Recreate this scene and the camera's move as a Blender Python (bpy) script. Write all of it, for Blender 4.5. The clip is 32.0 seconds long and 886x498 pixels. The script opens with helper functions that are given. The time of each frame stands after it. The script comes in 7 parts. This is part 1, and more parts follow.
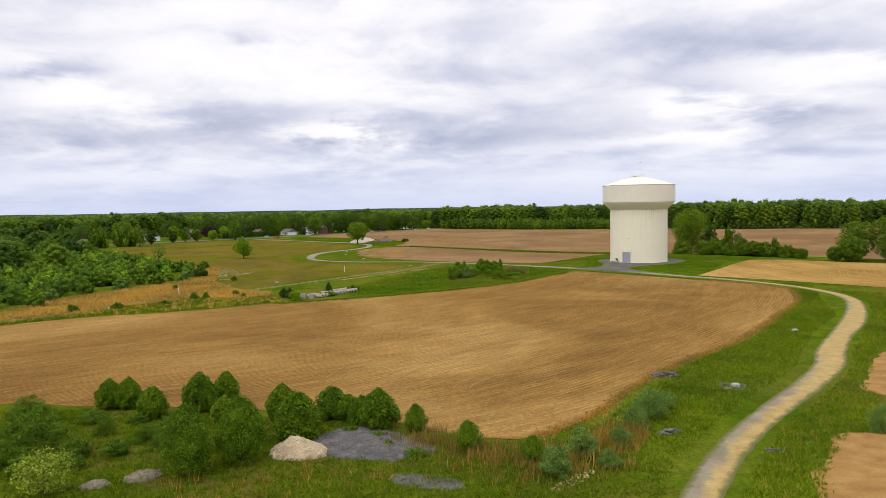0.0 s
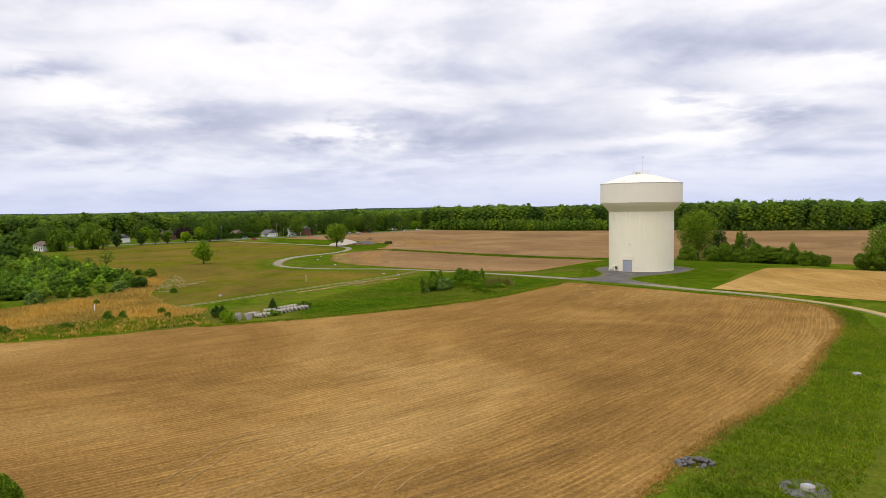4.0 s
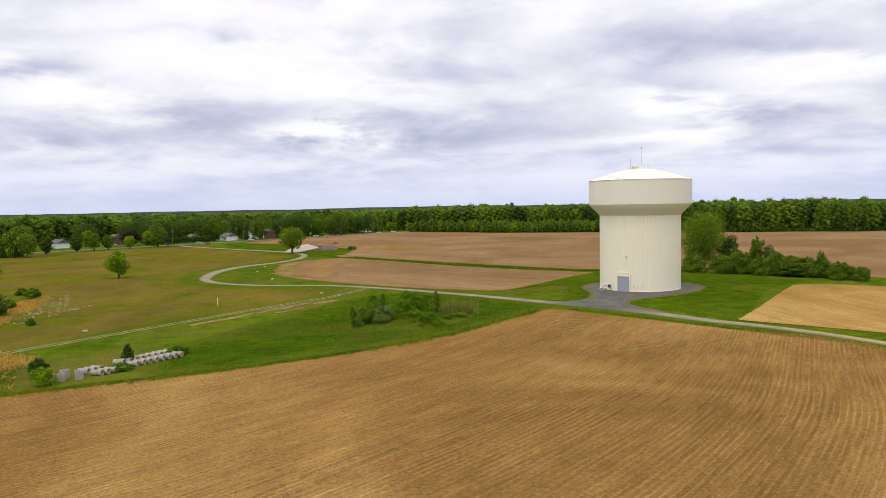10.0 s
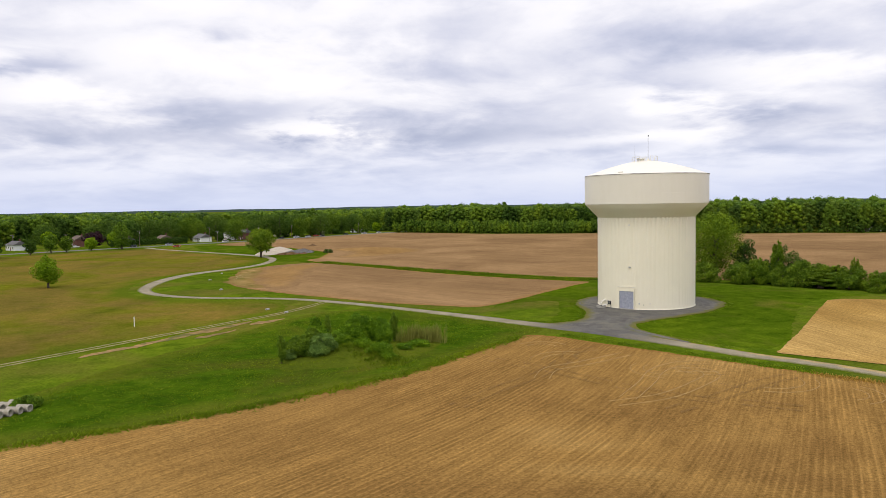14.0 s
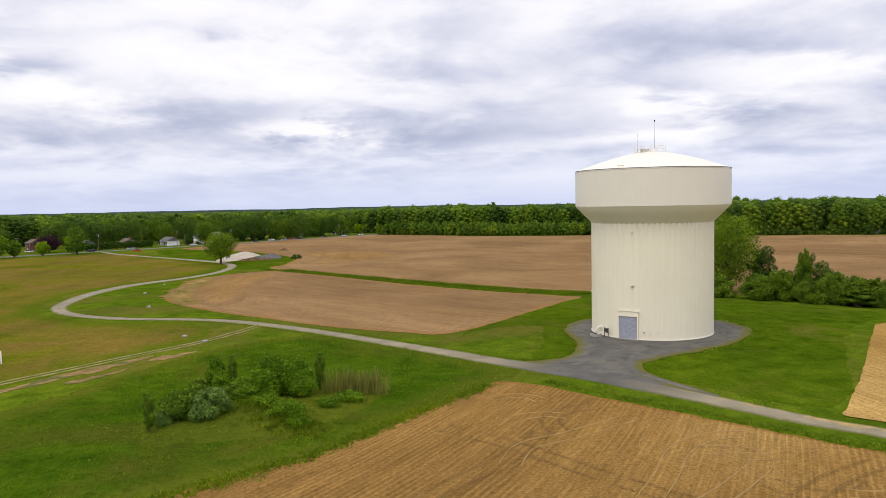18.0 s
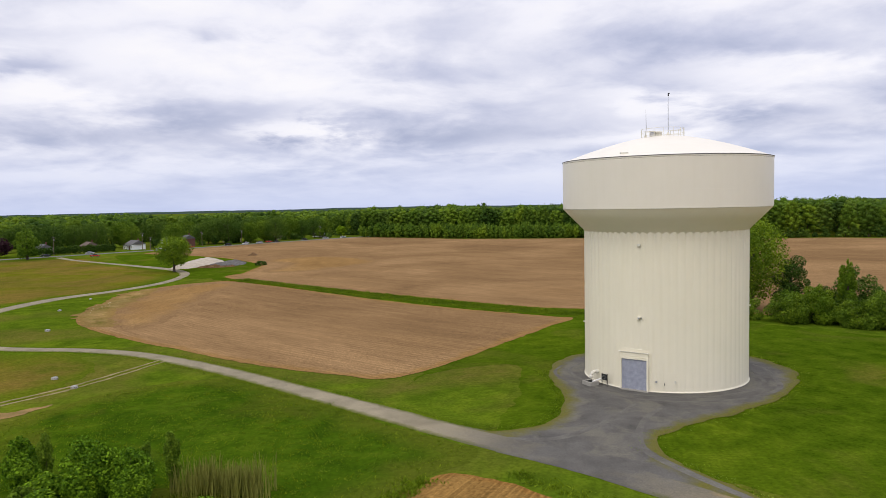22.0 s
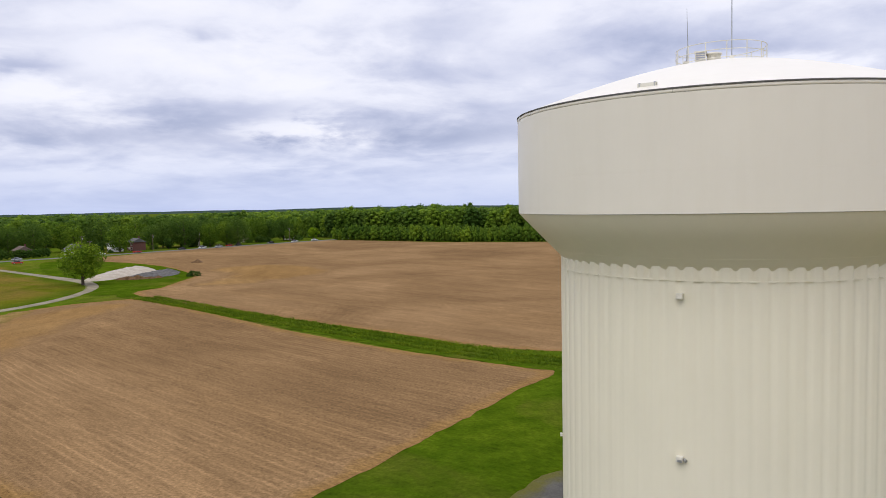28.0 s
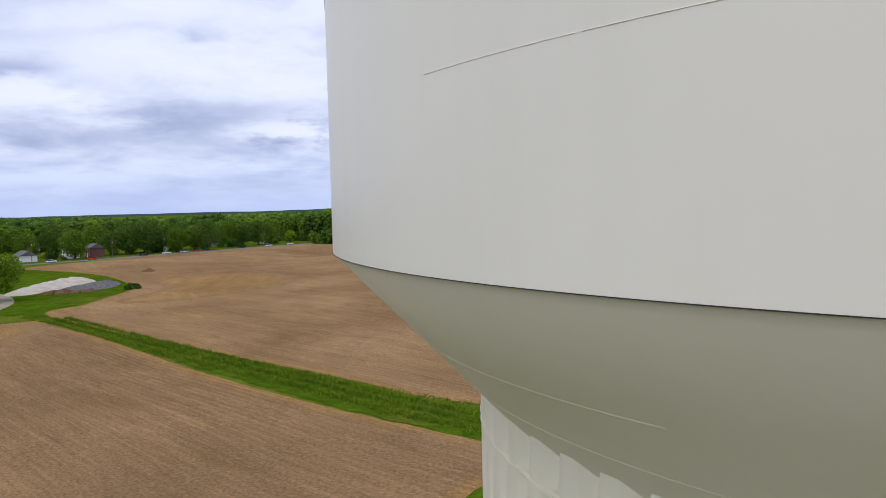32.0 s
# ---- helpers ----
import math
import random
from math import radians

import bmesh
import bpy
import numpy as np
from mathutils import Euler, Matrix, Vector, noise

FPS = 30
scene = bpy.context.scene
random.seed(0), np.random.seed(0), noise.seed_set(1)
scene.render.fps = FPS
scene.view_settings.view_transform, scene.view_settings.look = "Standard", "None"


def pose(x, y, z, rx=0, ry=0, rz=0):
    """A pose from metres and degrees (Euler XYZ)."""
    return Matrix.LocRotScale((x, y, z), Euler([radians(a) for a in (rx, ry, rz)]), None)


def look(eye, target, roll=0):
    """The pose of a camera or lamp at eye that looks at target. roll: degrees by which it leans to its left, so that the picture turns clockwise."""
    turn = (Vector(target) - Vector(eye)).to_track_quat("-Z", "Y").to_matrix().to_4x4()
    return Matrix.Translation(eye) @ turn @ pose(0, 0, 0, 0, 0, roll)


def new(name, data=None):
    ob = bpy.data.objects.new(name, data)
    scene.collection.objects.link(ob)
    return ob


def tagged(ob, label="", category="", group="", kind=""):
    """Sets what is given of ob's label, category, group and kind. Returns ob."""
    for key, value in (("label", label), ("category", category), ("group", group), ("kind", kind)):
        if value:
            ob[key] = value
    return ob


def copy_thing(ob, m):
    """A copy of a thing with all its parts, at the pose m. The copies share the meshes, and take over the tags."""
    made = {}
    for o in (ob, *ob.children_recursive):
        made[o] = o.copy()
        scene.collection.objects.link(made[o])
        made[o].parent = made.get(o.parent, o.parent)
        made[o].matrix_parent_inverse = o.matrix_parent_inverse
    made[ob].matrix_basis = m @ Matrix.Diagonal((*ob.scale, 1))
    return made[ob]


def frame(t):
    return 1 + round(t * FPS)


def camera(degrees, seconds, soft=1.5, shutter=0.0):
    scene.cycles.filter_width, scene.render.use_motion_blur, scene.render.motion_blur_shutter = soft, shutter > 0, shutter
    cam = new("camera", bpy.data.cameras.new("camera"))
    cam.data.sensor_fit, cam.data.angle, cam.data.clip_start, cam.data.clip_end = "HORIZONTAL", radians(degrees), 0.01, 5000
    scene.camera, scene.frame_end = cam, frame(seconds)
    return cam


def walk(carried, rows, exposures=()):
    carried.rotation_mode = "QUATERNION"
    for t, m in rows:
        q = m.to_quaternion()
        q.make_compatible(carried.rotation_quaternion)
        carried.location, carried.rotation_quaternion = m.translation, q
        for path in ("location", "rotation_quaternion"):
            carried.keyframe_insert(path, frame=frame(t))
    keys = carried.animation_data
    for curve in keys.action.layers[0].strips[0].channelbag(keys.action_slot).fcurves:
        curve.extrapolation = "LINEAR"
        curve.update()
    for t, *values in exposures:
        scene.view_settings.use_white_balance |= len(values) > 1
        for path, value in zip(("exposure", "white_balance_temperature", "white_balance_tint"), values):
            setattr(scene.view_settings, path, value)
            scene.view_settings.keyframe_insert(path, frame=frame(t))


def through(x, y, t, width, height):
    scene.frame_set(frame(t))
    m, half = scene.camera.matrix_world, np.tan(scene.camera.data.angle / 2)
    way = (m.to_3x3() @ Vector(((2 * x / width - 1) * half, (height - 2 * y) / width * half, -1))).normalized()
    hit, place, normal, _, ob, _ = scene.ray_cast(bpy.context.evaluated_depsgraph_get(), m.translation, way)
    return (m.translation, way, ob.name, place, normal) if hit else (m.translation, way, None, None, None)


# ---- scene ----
# ---------------------------------------------------------------- camera
cam = camera(62.06, 32.0, soft=0.65)

# seconds, eye x, y, z, then yaw to the left of +y, pitch up and roll in degrees
ROWS = [
    (0, -57.43, -268.99, 20.77, 2.85, -3.30, -0.92),
    (1, -56.16, -260.89, 20.73, 2.82, -3.31, -0.78),
    (2, -54.92, -252.79, 20.80, 2.78, -3.32, -0.75),
    (3, -53.69, -244.67, 20.87, 2.70, -3.31, -0.82),
    (3.5, -53.02, -240.66, 20.93, 2.67, -3.32, -0.83),
    (6, -49.71, -220.65, 21.43, 2.19, -3.36, -0.93),
    (7, -48.47, -212.64, 21.61, 2.06, -3.39, -1.00),
    (8, -47.24, -204.69, 21.76, 1.92, -3.42, -0.98),
    (9, -46.04, -196.80, 21.89, 1.74, -3.41, -0.97),
    (10, -44.75, -188.82, 21.96, 1.66, -3.43, -1.03),
    (11, -43.41, -180.85, 21.95, 1.49, -3.46, -1.02),
    (12, -42.07, -172.95, 21.88, 1.40, -3.49, -1.06),
    (13, -40.75, -165.03, 21.89, 1.34, -3.46, -0.98),
    (14, -39.47, -157.07, 21.90, 1.32, -3.49, -0.99),
    (14.5, -38.79, -153.11, 21.91, 1.27, -3.49, -0.97),
    (16.5, -35.93, -137.27, 22.02, 0.89, -3.50, -1.02),
    (17, -35.19, -133.28, 22.06, 0.84, -3.49, -1.03),
    (18, -33.67, -125.34, 22.15, 0.80, -3.49, -1.06),
    (19, -32.09, -117.41, 22.24, 0.74, -3.46, -1.04),
    (20, -30.53, -109.39, 22.25, 0.64, -3.49, -1.14),
    (21, -29.01, -101.45, 22.21, 0.51, -3.48, -1.14),
    (22, -27.36, -93.58, 22.18, 0.47, -3.45, -1.10),
    (23, -25.68, -85.72, 22.10, 0.48, -3.44, -1.05),
    (24, -24.07, -77.83, 22.08, 0.44, -3.46, -1.13),
    (25, -22.48, -69.96, 22.06, 0.40, -3.45, -1.06),
    (25.5, -21.65, -66.00, 22.04, 0.35, -3.45, -1.09),
    (27.5, -18.24, -49.89, 21.94, 0.08, -3.43, -1.03),
    (28, -17.38, -45.82, 21.95, 0.12, -3.47, -1.09),
    (29, -15.72, -37.84, 21.99, 0.15, -3.48, -1.17),
    (30, -14.11, -30.15, 21.99, 0.13, -3.43, -1.15),
    (31, -12.47, -22.32, 22.04, -0.09, -3.47, -1.25),
    (32, -10.74, -14.13, 22.03, -0.26, -3.45, -1.40),
]


def flown(t, x, y, z, yaw, pitch, roll):
    a, b = radians(yaw), radians(pitch)
    ahead = Vector((-math.sin(a) * math.cos(b), math.cos(a) * math.cos(b), math.sin(b)))
    eye = Vector((x, y, z))
    return t, look(eye, eye + ahead, roll)


walk(cam, [flown(*r) for r in ROWS], exposures=[(0, 0.29, 7000, 8.5), (14, 0.29, 6980, 8.5), (20, 0.24, 6850, 9), (23, 0.17, 6720, 10), (28, 0.16, 6500, 10), (32, 0.11, 5980, 10)])

# ---------------------------------------------------------------- sky and sun
SUN_EL, SUN_AZ = 52.0, 215.0      # degrees; azimuth from +y over +x


# thicker and thinner parts of the cloud deck ahead: slope across, slope up, half width, half height, thickness
BANKS = [
    (-0.593, 0.193, 0.065, 0.019, 0.15), (-0.340, 0.128, 0.150, 0.018, 0.12), (-0.517, 0.097, 0.130, 0.013, 0.11), (0.013, 0.103, 0.180, 0.028, 0.14),
    (-0.030, 0.083, 0.090, 0.012, 0.08), (-0.020, 0.176, 0.160, 0.024, 0.07), (0.420, 0.112, 0.080, 0.013, 0.15), (0.450, 0.064, 0.100, 0.007, 0.13),
    (0.405, 0.203, 0.160, 0.018, 0.07), (-0.095, 0.047, 0.160, 0.008, 0.06), (0.137, 0.067, 0.120, 0.007, 0.06),
]
BREAKS = [
    (-0.340, 0.213, 0.140, 0.036, -0.15), (-0.570, 0.156, 0.075, 0.015, -0.14), (-0.202, 0.104, 0.038, 0.022, -0.15), (0.273, 0.129, 0.062, 0.018, -0.15),
    (0.258, 0.084, 0.115, 0.008, -0.11), (0.435, 0.170, 0.090, 0.020, -0.11), (-0.540, 0.051, 0.110, 0.010, -0.09), (-0.286, 0.056, 0.090, 0.008, -0.09),
    (0.350, 0.037, 0.230, 0.008, -0.08), (-0.080, 0.268, 0.400, 0.020, -0.09), (0.135, 0.233, 0.100, 0.025, -0.06),
]


def add_world():
    world = bpy.data.worlds.new("overcast_sky")
    scene.world = world
    world.use_nodes = True
    nt = world.node_tree
    nt.nodes.clear()
    N, L = nt.nodes.new, nt.links.new

    def math_node(op, a, b=None, c=None, clamp=False):
        n = N("ShaderNodeMath")
        n.operation, n.use_clamp = op, clamp
        for k, v in enumerate((a, b, c)):
            if v is None:
                continue
            if isinstance(v, (int, float)):
                n.inputs[k].default_value = v
            else:
                L(v, n.inputs[k])
        return n.outputs[0]

    sky = N("ShaderNodeTexSky")
    sky.sky_type = "NISHITA"
    sky.sun_disc = False
    sky.sun_elevation, sky.sun_rotation = radians(SUN_EL), radians(SUN_AZ)
    coord = N("ShaderNodeTexCoord")
    sep = N("ShaderNodeSeparateXYZ")
    L(coord.outputs["Generated"], sep.inputs[0])
    x, y, z = sep.outputs
    up = math_node("MAXIMUM", z, 0.0)
    # the cloud deck: directions laid onto a flat layer
    den = math_node("ADD", up, 0.20)
    comb = N("ShaderNodeCombineXYZ")
    L(math_node("DIVIDE", x, den), comb.inputs[0])
    L(math_node("DIVIDE", y, den), comb.inputs[1])

    def cloud_noise(scale, detail, seed, rough=0.55, distort=0.0, stretch=(1, 1, 1)):
        mp = N("ShaderNodeMapping")
        mp.inputs["Scale"].default_value = stretch
        mp.inputs["Location"].default_value = (seed, seed * 0.37, 0)
        L(comb.outputs[0], mp.inputs[0])
        n = N("ShaderNodeTexNoise")
        n.inputs["Scale"].default_value = scale
        n.inputs["Detail"].default_value = detail
        n.inputs["Roughness"].default_value = rough
        n.inputs["Distortion"].default_value = distort
        L(mp.outputs[0], n.inputs[0])
        return n.outputs[0]

    big = cloud_noise(0.55, 3, 4.3, 0.5, 0.2)
    mid = cloud_noise(1.9, 8, 11.7, 0.54, 0.3)
    wisp = cloud_noise(6.5, 6, 2.2, 0.55, 0.4)
    dens = math_node("ADD", math_node("MULTIPLY", big, 0.34), math_node("MULTIPLY", mid, 0.52))
    dens = math_node("ADD", dens, math_node("MULTIPLY", wisp, 0.14))
    # the larger banks and breaks of the deck ahead, their edges torn by the finer cloud
    ahead = math_node("MAXIMUM", y, 0.05)
    tear_u = math_node("ADD", math_node("MULTIPLY", math_node("SUBTRACT", mid, 0.5), 0.34), math_node("MULTIPLY", math_node("SUBTRACT", wisp, 0.5), 0.12))
    tear_v = math_node("ADD", math_node("MULTIPLY", math_node("SUBTRACT", cloud_noise(2.1, 7, 31.3, 0.6, 0.2), 0.5), 0.07), math_node("MULTIPLY", math_node("SUBTRACT", wisp, 0.5), 0.02))
    u = math_node("ADD", math_node("DIVIDE", x, ahead), tear_u)
    v = math_node("ADD", math_node("DIVIDE", z, ahead), math_node("MULTIPLY", tear_v, math_node("MULTIPLY", up, 5.0, clamp=True)))
    front = math_node("GREATER_THAN", y, 0.06)
    for u0, v0, su, sv, amp in BANKS + BREAKS:
        du = math_node("POWER", math_node("ABSOLUTE", math_node("DIVIDE", math_node("SUBTRACT", u, u0), su)), 2.0)
        dv = math_node("POWER", math_node("ABSOLUTE", math_node("DIVIDE", math_node("SUBTRACT", v, v0), sv)), 2.0)
        g = math_node("MULTIPLY", math_node("EXPONENT", math_node("MULTIPLY", math_node("ADD", du, dv), -1.0)), amp * 1.15)
        dens = math_node("ADD", dens, math_node("MULTIPLY", g, front))
    ramp = N("ShaderNodeValToRGB")
    cr = ramp.color_ramp
    cr.elements[0].position, cr.elements[0].color = 0.36, (0.90, 0.90, 0.97, 1)
    cr.elements[1].position, cr.elements[1].color = 0.76, (0.32, 0.36, 0.55, 1)
    for pos, col in ((0.44, (0.83, 0.84, 0.95, 1)), (0.51, (0.70, 0.72, 0.86, 1)), (0.58, (0.56, 0.59, 0.76, 1)), (0.66, (0.43, 0.47, 0.65, 1))):
        el = cr.elements.new(pos)
        el.color = col
    L(dens, ramp.inputs[0])
    # thinner, paler deck towards the horizon
    low = math_node("SUBTRACT", 1.0, math_node("MULTIPLY", up, 11.0), clamp=True)
    low = math_node("MULTIPLY", low, 0.85)
    haze = N("ShaderNodeMix")
    haze.data_type = "RGBA"
    L(low, haze.inputs["Factor"])
    L(ramp.outputs[0], haze.inputs["A"])
    haze.inputs["B"].default_value = (0.52, 0.60, 0.87, 1)
    # a little of the clear sky comes through the deck
    clear = N("ShaderNodeVectorMath")
    clear.operation = "SCALE"
    L(sky.outputs[0], clear.inputs[0])
    clear.inputs["Scale"].default_value = 0.06
    both = N("ShaderNodeMix")
    both.data_type = "RGBA"
    both.inputs["Factor"].default_value = 0.90
    L(clear.outputs[0], both.inputs["A"])
    L(haze.outputs["Result"], both.inputs["B"])
    bg = N("ShaderNodeBackground")
    # an overcast sky is brighter overhead than at the horizon
    rise = math_node("MULTIPLY", math_node("SUBTRACT", up, 0.25, clamp=True), 0.9)
    L(math_node("ADD", rise, 1.0), bg.inputs["Strength"])
    L(both.outputs["Result"], bg.inputs[0])
    out = N("ShaderNodeOutputWorld")
    L(bg.outputs[0], out.inputs[0])


add_world()

sun_data = bpy.data.lights.new("sun", "SUN")
sun_data.energy, sun_data.angle, sun_data.color = 1.05, radians(45), (1.0, 0.94, 0.82)
sun = new("sun", sun_data)
_az, _el = radians(SUN_AZ), radians(SUN_EL)
sun.matrix_world = look((math.sin(_az) * math.cos(_el) * 300, math.cos(_az) * math.cos(_el) * 300, math.sin(_el) * 300), (0, 0, 0))

# ---------------------------------------------------------------- materials
def nodes_of(name):
    m = bpy.data.materials.new(name)
    m.use_nodes = True
    nt = m.node_tree
    nt.nodes.clear()
    out = nt.nodes.new("ShaderNodeOutputMaterial")
    b = nt.nodes.new("ShaderNodeBsdfPrincipled")
    nt.links.new(b.outputs[0], out.inputs[0])
    return m, nt, b


def noise_tex(nt, scale, detail=4, rough=0.55, stretch=None, turn=0.0, distort=0.0):
    tc = nt.nodes.new("ShaderNodeTexCoord")
    n = nt.nodes.new("ShaderNodeTexNoise")
    n.inputs["Scale"].default_value = scale
    n.inputs["Detail"].default_value = detail
    n.inputs["Roughness"].default_value = rough
    n.inputs["Distortion"].default_value = distort
    if stretch or turn:
        mp = nt.nodes.new("ShaderNodeMapping")
        mp.inputs["Scale"].default_value = stretch or (1, 1, 1)
        mp.inputs["Rotation"].default_value = (0, 0, radians(turn))
        nt.links.new(tc.outputs["Object"], mp.inputs[0])
        nt.links.new(mp.outputs[0], n.inputs[0])
    else:
        nt.links.new(tc.outputs["Object"], n.inputs[0])
    return n.outputs[0]


def ramp_of(nt, fac, stops):
    r = nt.nodes.new("ShaderNodeValToRGB")
    e = r.color_ramp.elements
    e[0].position, e[0].color = stops[0][0], (*stops[0][1], 1)
    e[1].position, e[1].color = stops[-1][0], (*stops[-1][1], 1)
    for p, c in stops[1:-1]:
        e.new(p).color = (*c, 1)
    nt.links.new(fac, r.inputs[0])
    return r.outputs[0]


def mix_of(nt, fac, a, b, blend="MIX"):
    m = nt.nodes.new("ShaderNodeMix")
    m.data_type, m.blend_type = "RGBA", blend
    for v, key in ((fac, "Factor"), (a, "A"), (b, "B")):
        if isinstance(v, (int, float)):
            m.inputs[key].default_value = v
        elif isinstance(v, tuple):
            m.inputs[key].default_value = (*v, 1)
        else:
            nt.links.new(v, m.inputs[key])
    return m.outputs["Result"]


def calc(nt, op, a, b=0.0, clamp=False):
    n = nt.nodes.new("ShaderNodeMath")
    n.operation, n.use_clamp = op, clamp
    for k, v in enumerate((a, b)):
        if isinstance(v, (int, float)):
            n.inputs[k].default_value = v
        else:
            nt.links.new(v, n.inputs[k])
    return n.outputs[0]


def bump_of(nt, bsdf, height, strength=0.4, distance=0.05):
    b = nt.nodes.new("ShaderNodeBump")
    b.inputs["Strength"].default_value = strength
    b.inputs["Distance"].default_value = distance
    nt.links.new(height, b.inputs["Height"])
    nt.links.new(b.outputs[0], bsdf.inputs["Normal"])


def setv(bsdf, **kw):
    for k, v in kw.items():
        bsdf.inputs[k.replace("_", " ")].default_value = v


def edge_mix(nt, col, edge, width, fray=0.7, patch=0.9):
    """Another colour along the outline of a piece of ground, frayed, by the distance from its outline."""
    at = nt.nodes.new("ShaderNodeAttribute")
    at.attribute_name = "inset"
    n = noise_tex(nt, patch, 6, 0.65)
    v = calc(nt, "ADD", calc(nt, "DIVIDE", at.outputs["Fac"], width), calc(nt, "MULTIPLY", calc(nt, "SUBTRACT", n, 0.5), 2 * fray))
    f = ramp_of(nt, v, [(0.25, (1, 1, 1)), (0.95, (0, 0, 0))])
    return mix_of(nt, f, col, edge)


def plain(name, color, rough=0.6, metal=0.0, spec=0.5, vary=0.12, scale=3.0, bump=0.0):
    """Paint, metal, stone and the like: one colour with two scales of variation."""
    m, nt, b = nodes_of(name)
    fine, broad = noise_tex(nt, scale * 6, 5), noise_tex(nt, scale * 0.5, 3)
    lo = tuple(c * (1 - vary) for c in color)
    hi = tuple(min(1, c * (1 + vary)) for c in color)
    c1 = ramp_of(nt, fine, [(0.3, lo), (0.7, hi)])
    c2 = ramp_of(nt, broad, [(0.3, (1 - vary,) * 3), (0.7, (1.0,) * 3)])
    nt.links.new(mix_of(nt, 1.0, c1, c2, "MULTIPLY"), b.inputs["Base Color"])
    setv(b, Roughness=rough, Metallic=metal)
    b.inputs["Specular IOR Level"].default_value = spec
    if bump:
        bump_of(nt, b, fine, bump, 0.03)
    return m


def foliage(name, dark, light, patch=0.07, through=0.25, warm=None, crowns=False):
    """Leaves: each leaf clump varies, and the tint drifts from crown to crown."""
    m, nt, b = nodes_of(name)
    geo = nt.nodes.new("ShaderNodeNewGeometry")
    oi = nt.nodes.new("ShaderNodeObjectInfo")
    per = ramp_of(nt, geo.outputs["Random Per Island"], [(0.0, dark), (0.6, tuple((p + q) / 2 for p, q in zip(dark, light))), (1.0, light)])
    broad = noise_tex(nt, patch, 2)
    tint = ramp_of(nt, broad, [(0.32, (0.66, 0.74, 0.72)), (0.5, (1.0, 1.0, 1.0)), (0.68, warm or (1.20, 1.12, 0.9))])
    col = mix_of(nt, 1.0, per, tint, "MULTIPLY")
    tone = ramp_of(nt, oi.outputs["Random"], [(0.0, (0.86, 0.9, 0.86)), (1.0, (1.12, 1.08, 1.0))])
    col = mix_of(nt, 1.0, col, tone, "MULTIPLY")
    if crowns:          # every tree of a wood has its own tone
        at = nt.nodes.new("ShaderNodeAttribute")
        at.attribute_name = "tone"
        own = ramp_of(nt, at.outputs["Fac"], [(0.0, (0.55, 0.60, 0.70)), (0.4, (0.88, 0.90, 0.90)), (0.75, (1.15, 1.10, 1.0)), (1.0, (1.40, 1.24, 1.05))])
        col = mix_of(nt, 1.0, col, own, "MULTIPLY")
    nt.links.new(col, b.inputs["Base Color"])
    setv(b, Roughness=0.7)
    b.inputs["Specular IOR Level"].default_value = 0.08
    tr = nt.nodes.new("ShaderNodeBsdfTranslucent")
    nt.links.new(col, tr.inputs[0])
    mx = nt.nodes.new("ShaderNodeMixShader")
    mx.inputs[0].default_value = through
    nt.links.new(b.outputs[0], mx.inputs[1])
    nt.links.new(tr.outputs[0], mx.inputs[2])
    nt.links.new(mx.outputs[0], [n for n in nt.nodes if n.type == "OUTPUT_MATERIAL"][0].inputs[0])
    return m


def grass_mat(name, greens, dry, dry_amount=0.5, patch=0.03, edge=None):
    m, nt, b = nodes_of(name)
    fine = noise_tex(nt, 2.2, 8, 0.7)
    mid = noise_tex(nt, 0.28, 6, 0.6)
    broad = noise_tex(nt, patch, 5, 0.55, None, 0, 0.8)
    g = ramp_of(nt, mid, [(0.28, greens[0]), (0.5, greens[1]), (0.72, greens[2])])
    d = ramp_of(nt, noise_tex(nt, 0.5, 6, 0.65), [(0.3, dry[0]), (0.7, dry[1])])
    f = ramp_of(nt, broad, [(0.62 - dry_amount * 0.3, (0, 0, 0)), (0.78 - dry_amount * 0.25, (1, 1, 1))])
    col = mix_of(nt, f, g, d)
    if edge:
        col = edge_mix(nt, col, *edge)
    drift = ramp_of(nt, noise_tex(nt, 0.045, 5, 0.62, (1, 0.45, 1), 35, 0.6), [(0.32, (0.74, 0.80, 0.80)), (0.5, (1, 1, 1)), (0.68, (1.20, 1.12, 1.10))])
    col = mix_of(nt, 1.0, col, drift, "MULTIPLY")
    shade = ramp_of(nt, fine, [(0.28, (0.60, 0.61, 0.60)), (0.72, (1.32, 1.30, 1.20))])
    nt.links.new(mix_of(nt, 1.0, col, shade, "MULTIPLY"), b.inputs["Base Color"])
    setv(b, Roughness=1.0)
    b.inputs["Specular IOR Level"].default_value = 0.0
    bump_of(nt, b, fine, 0.8, 0.12)
    return m


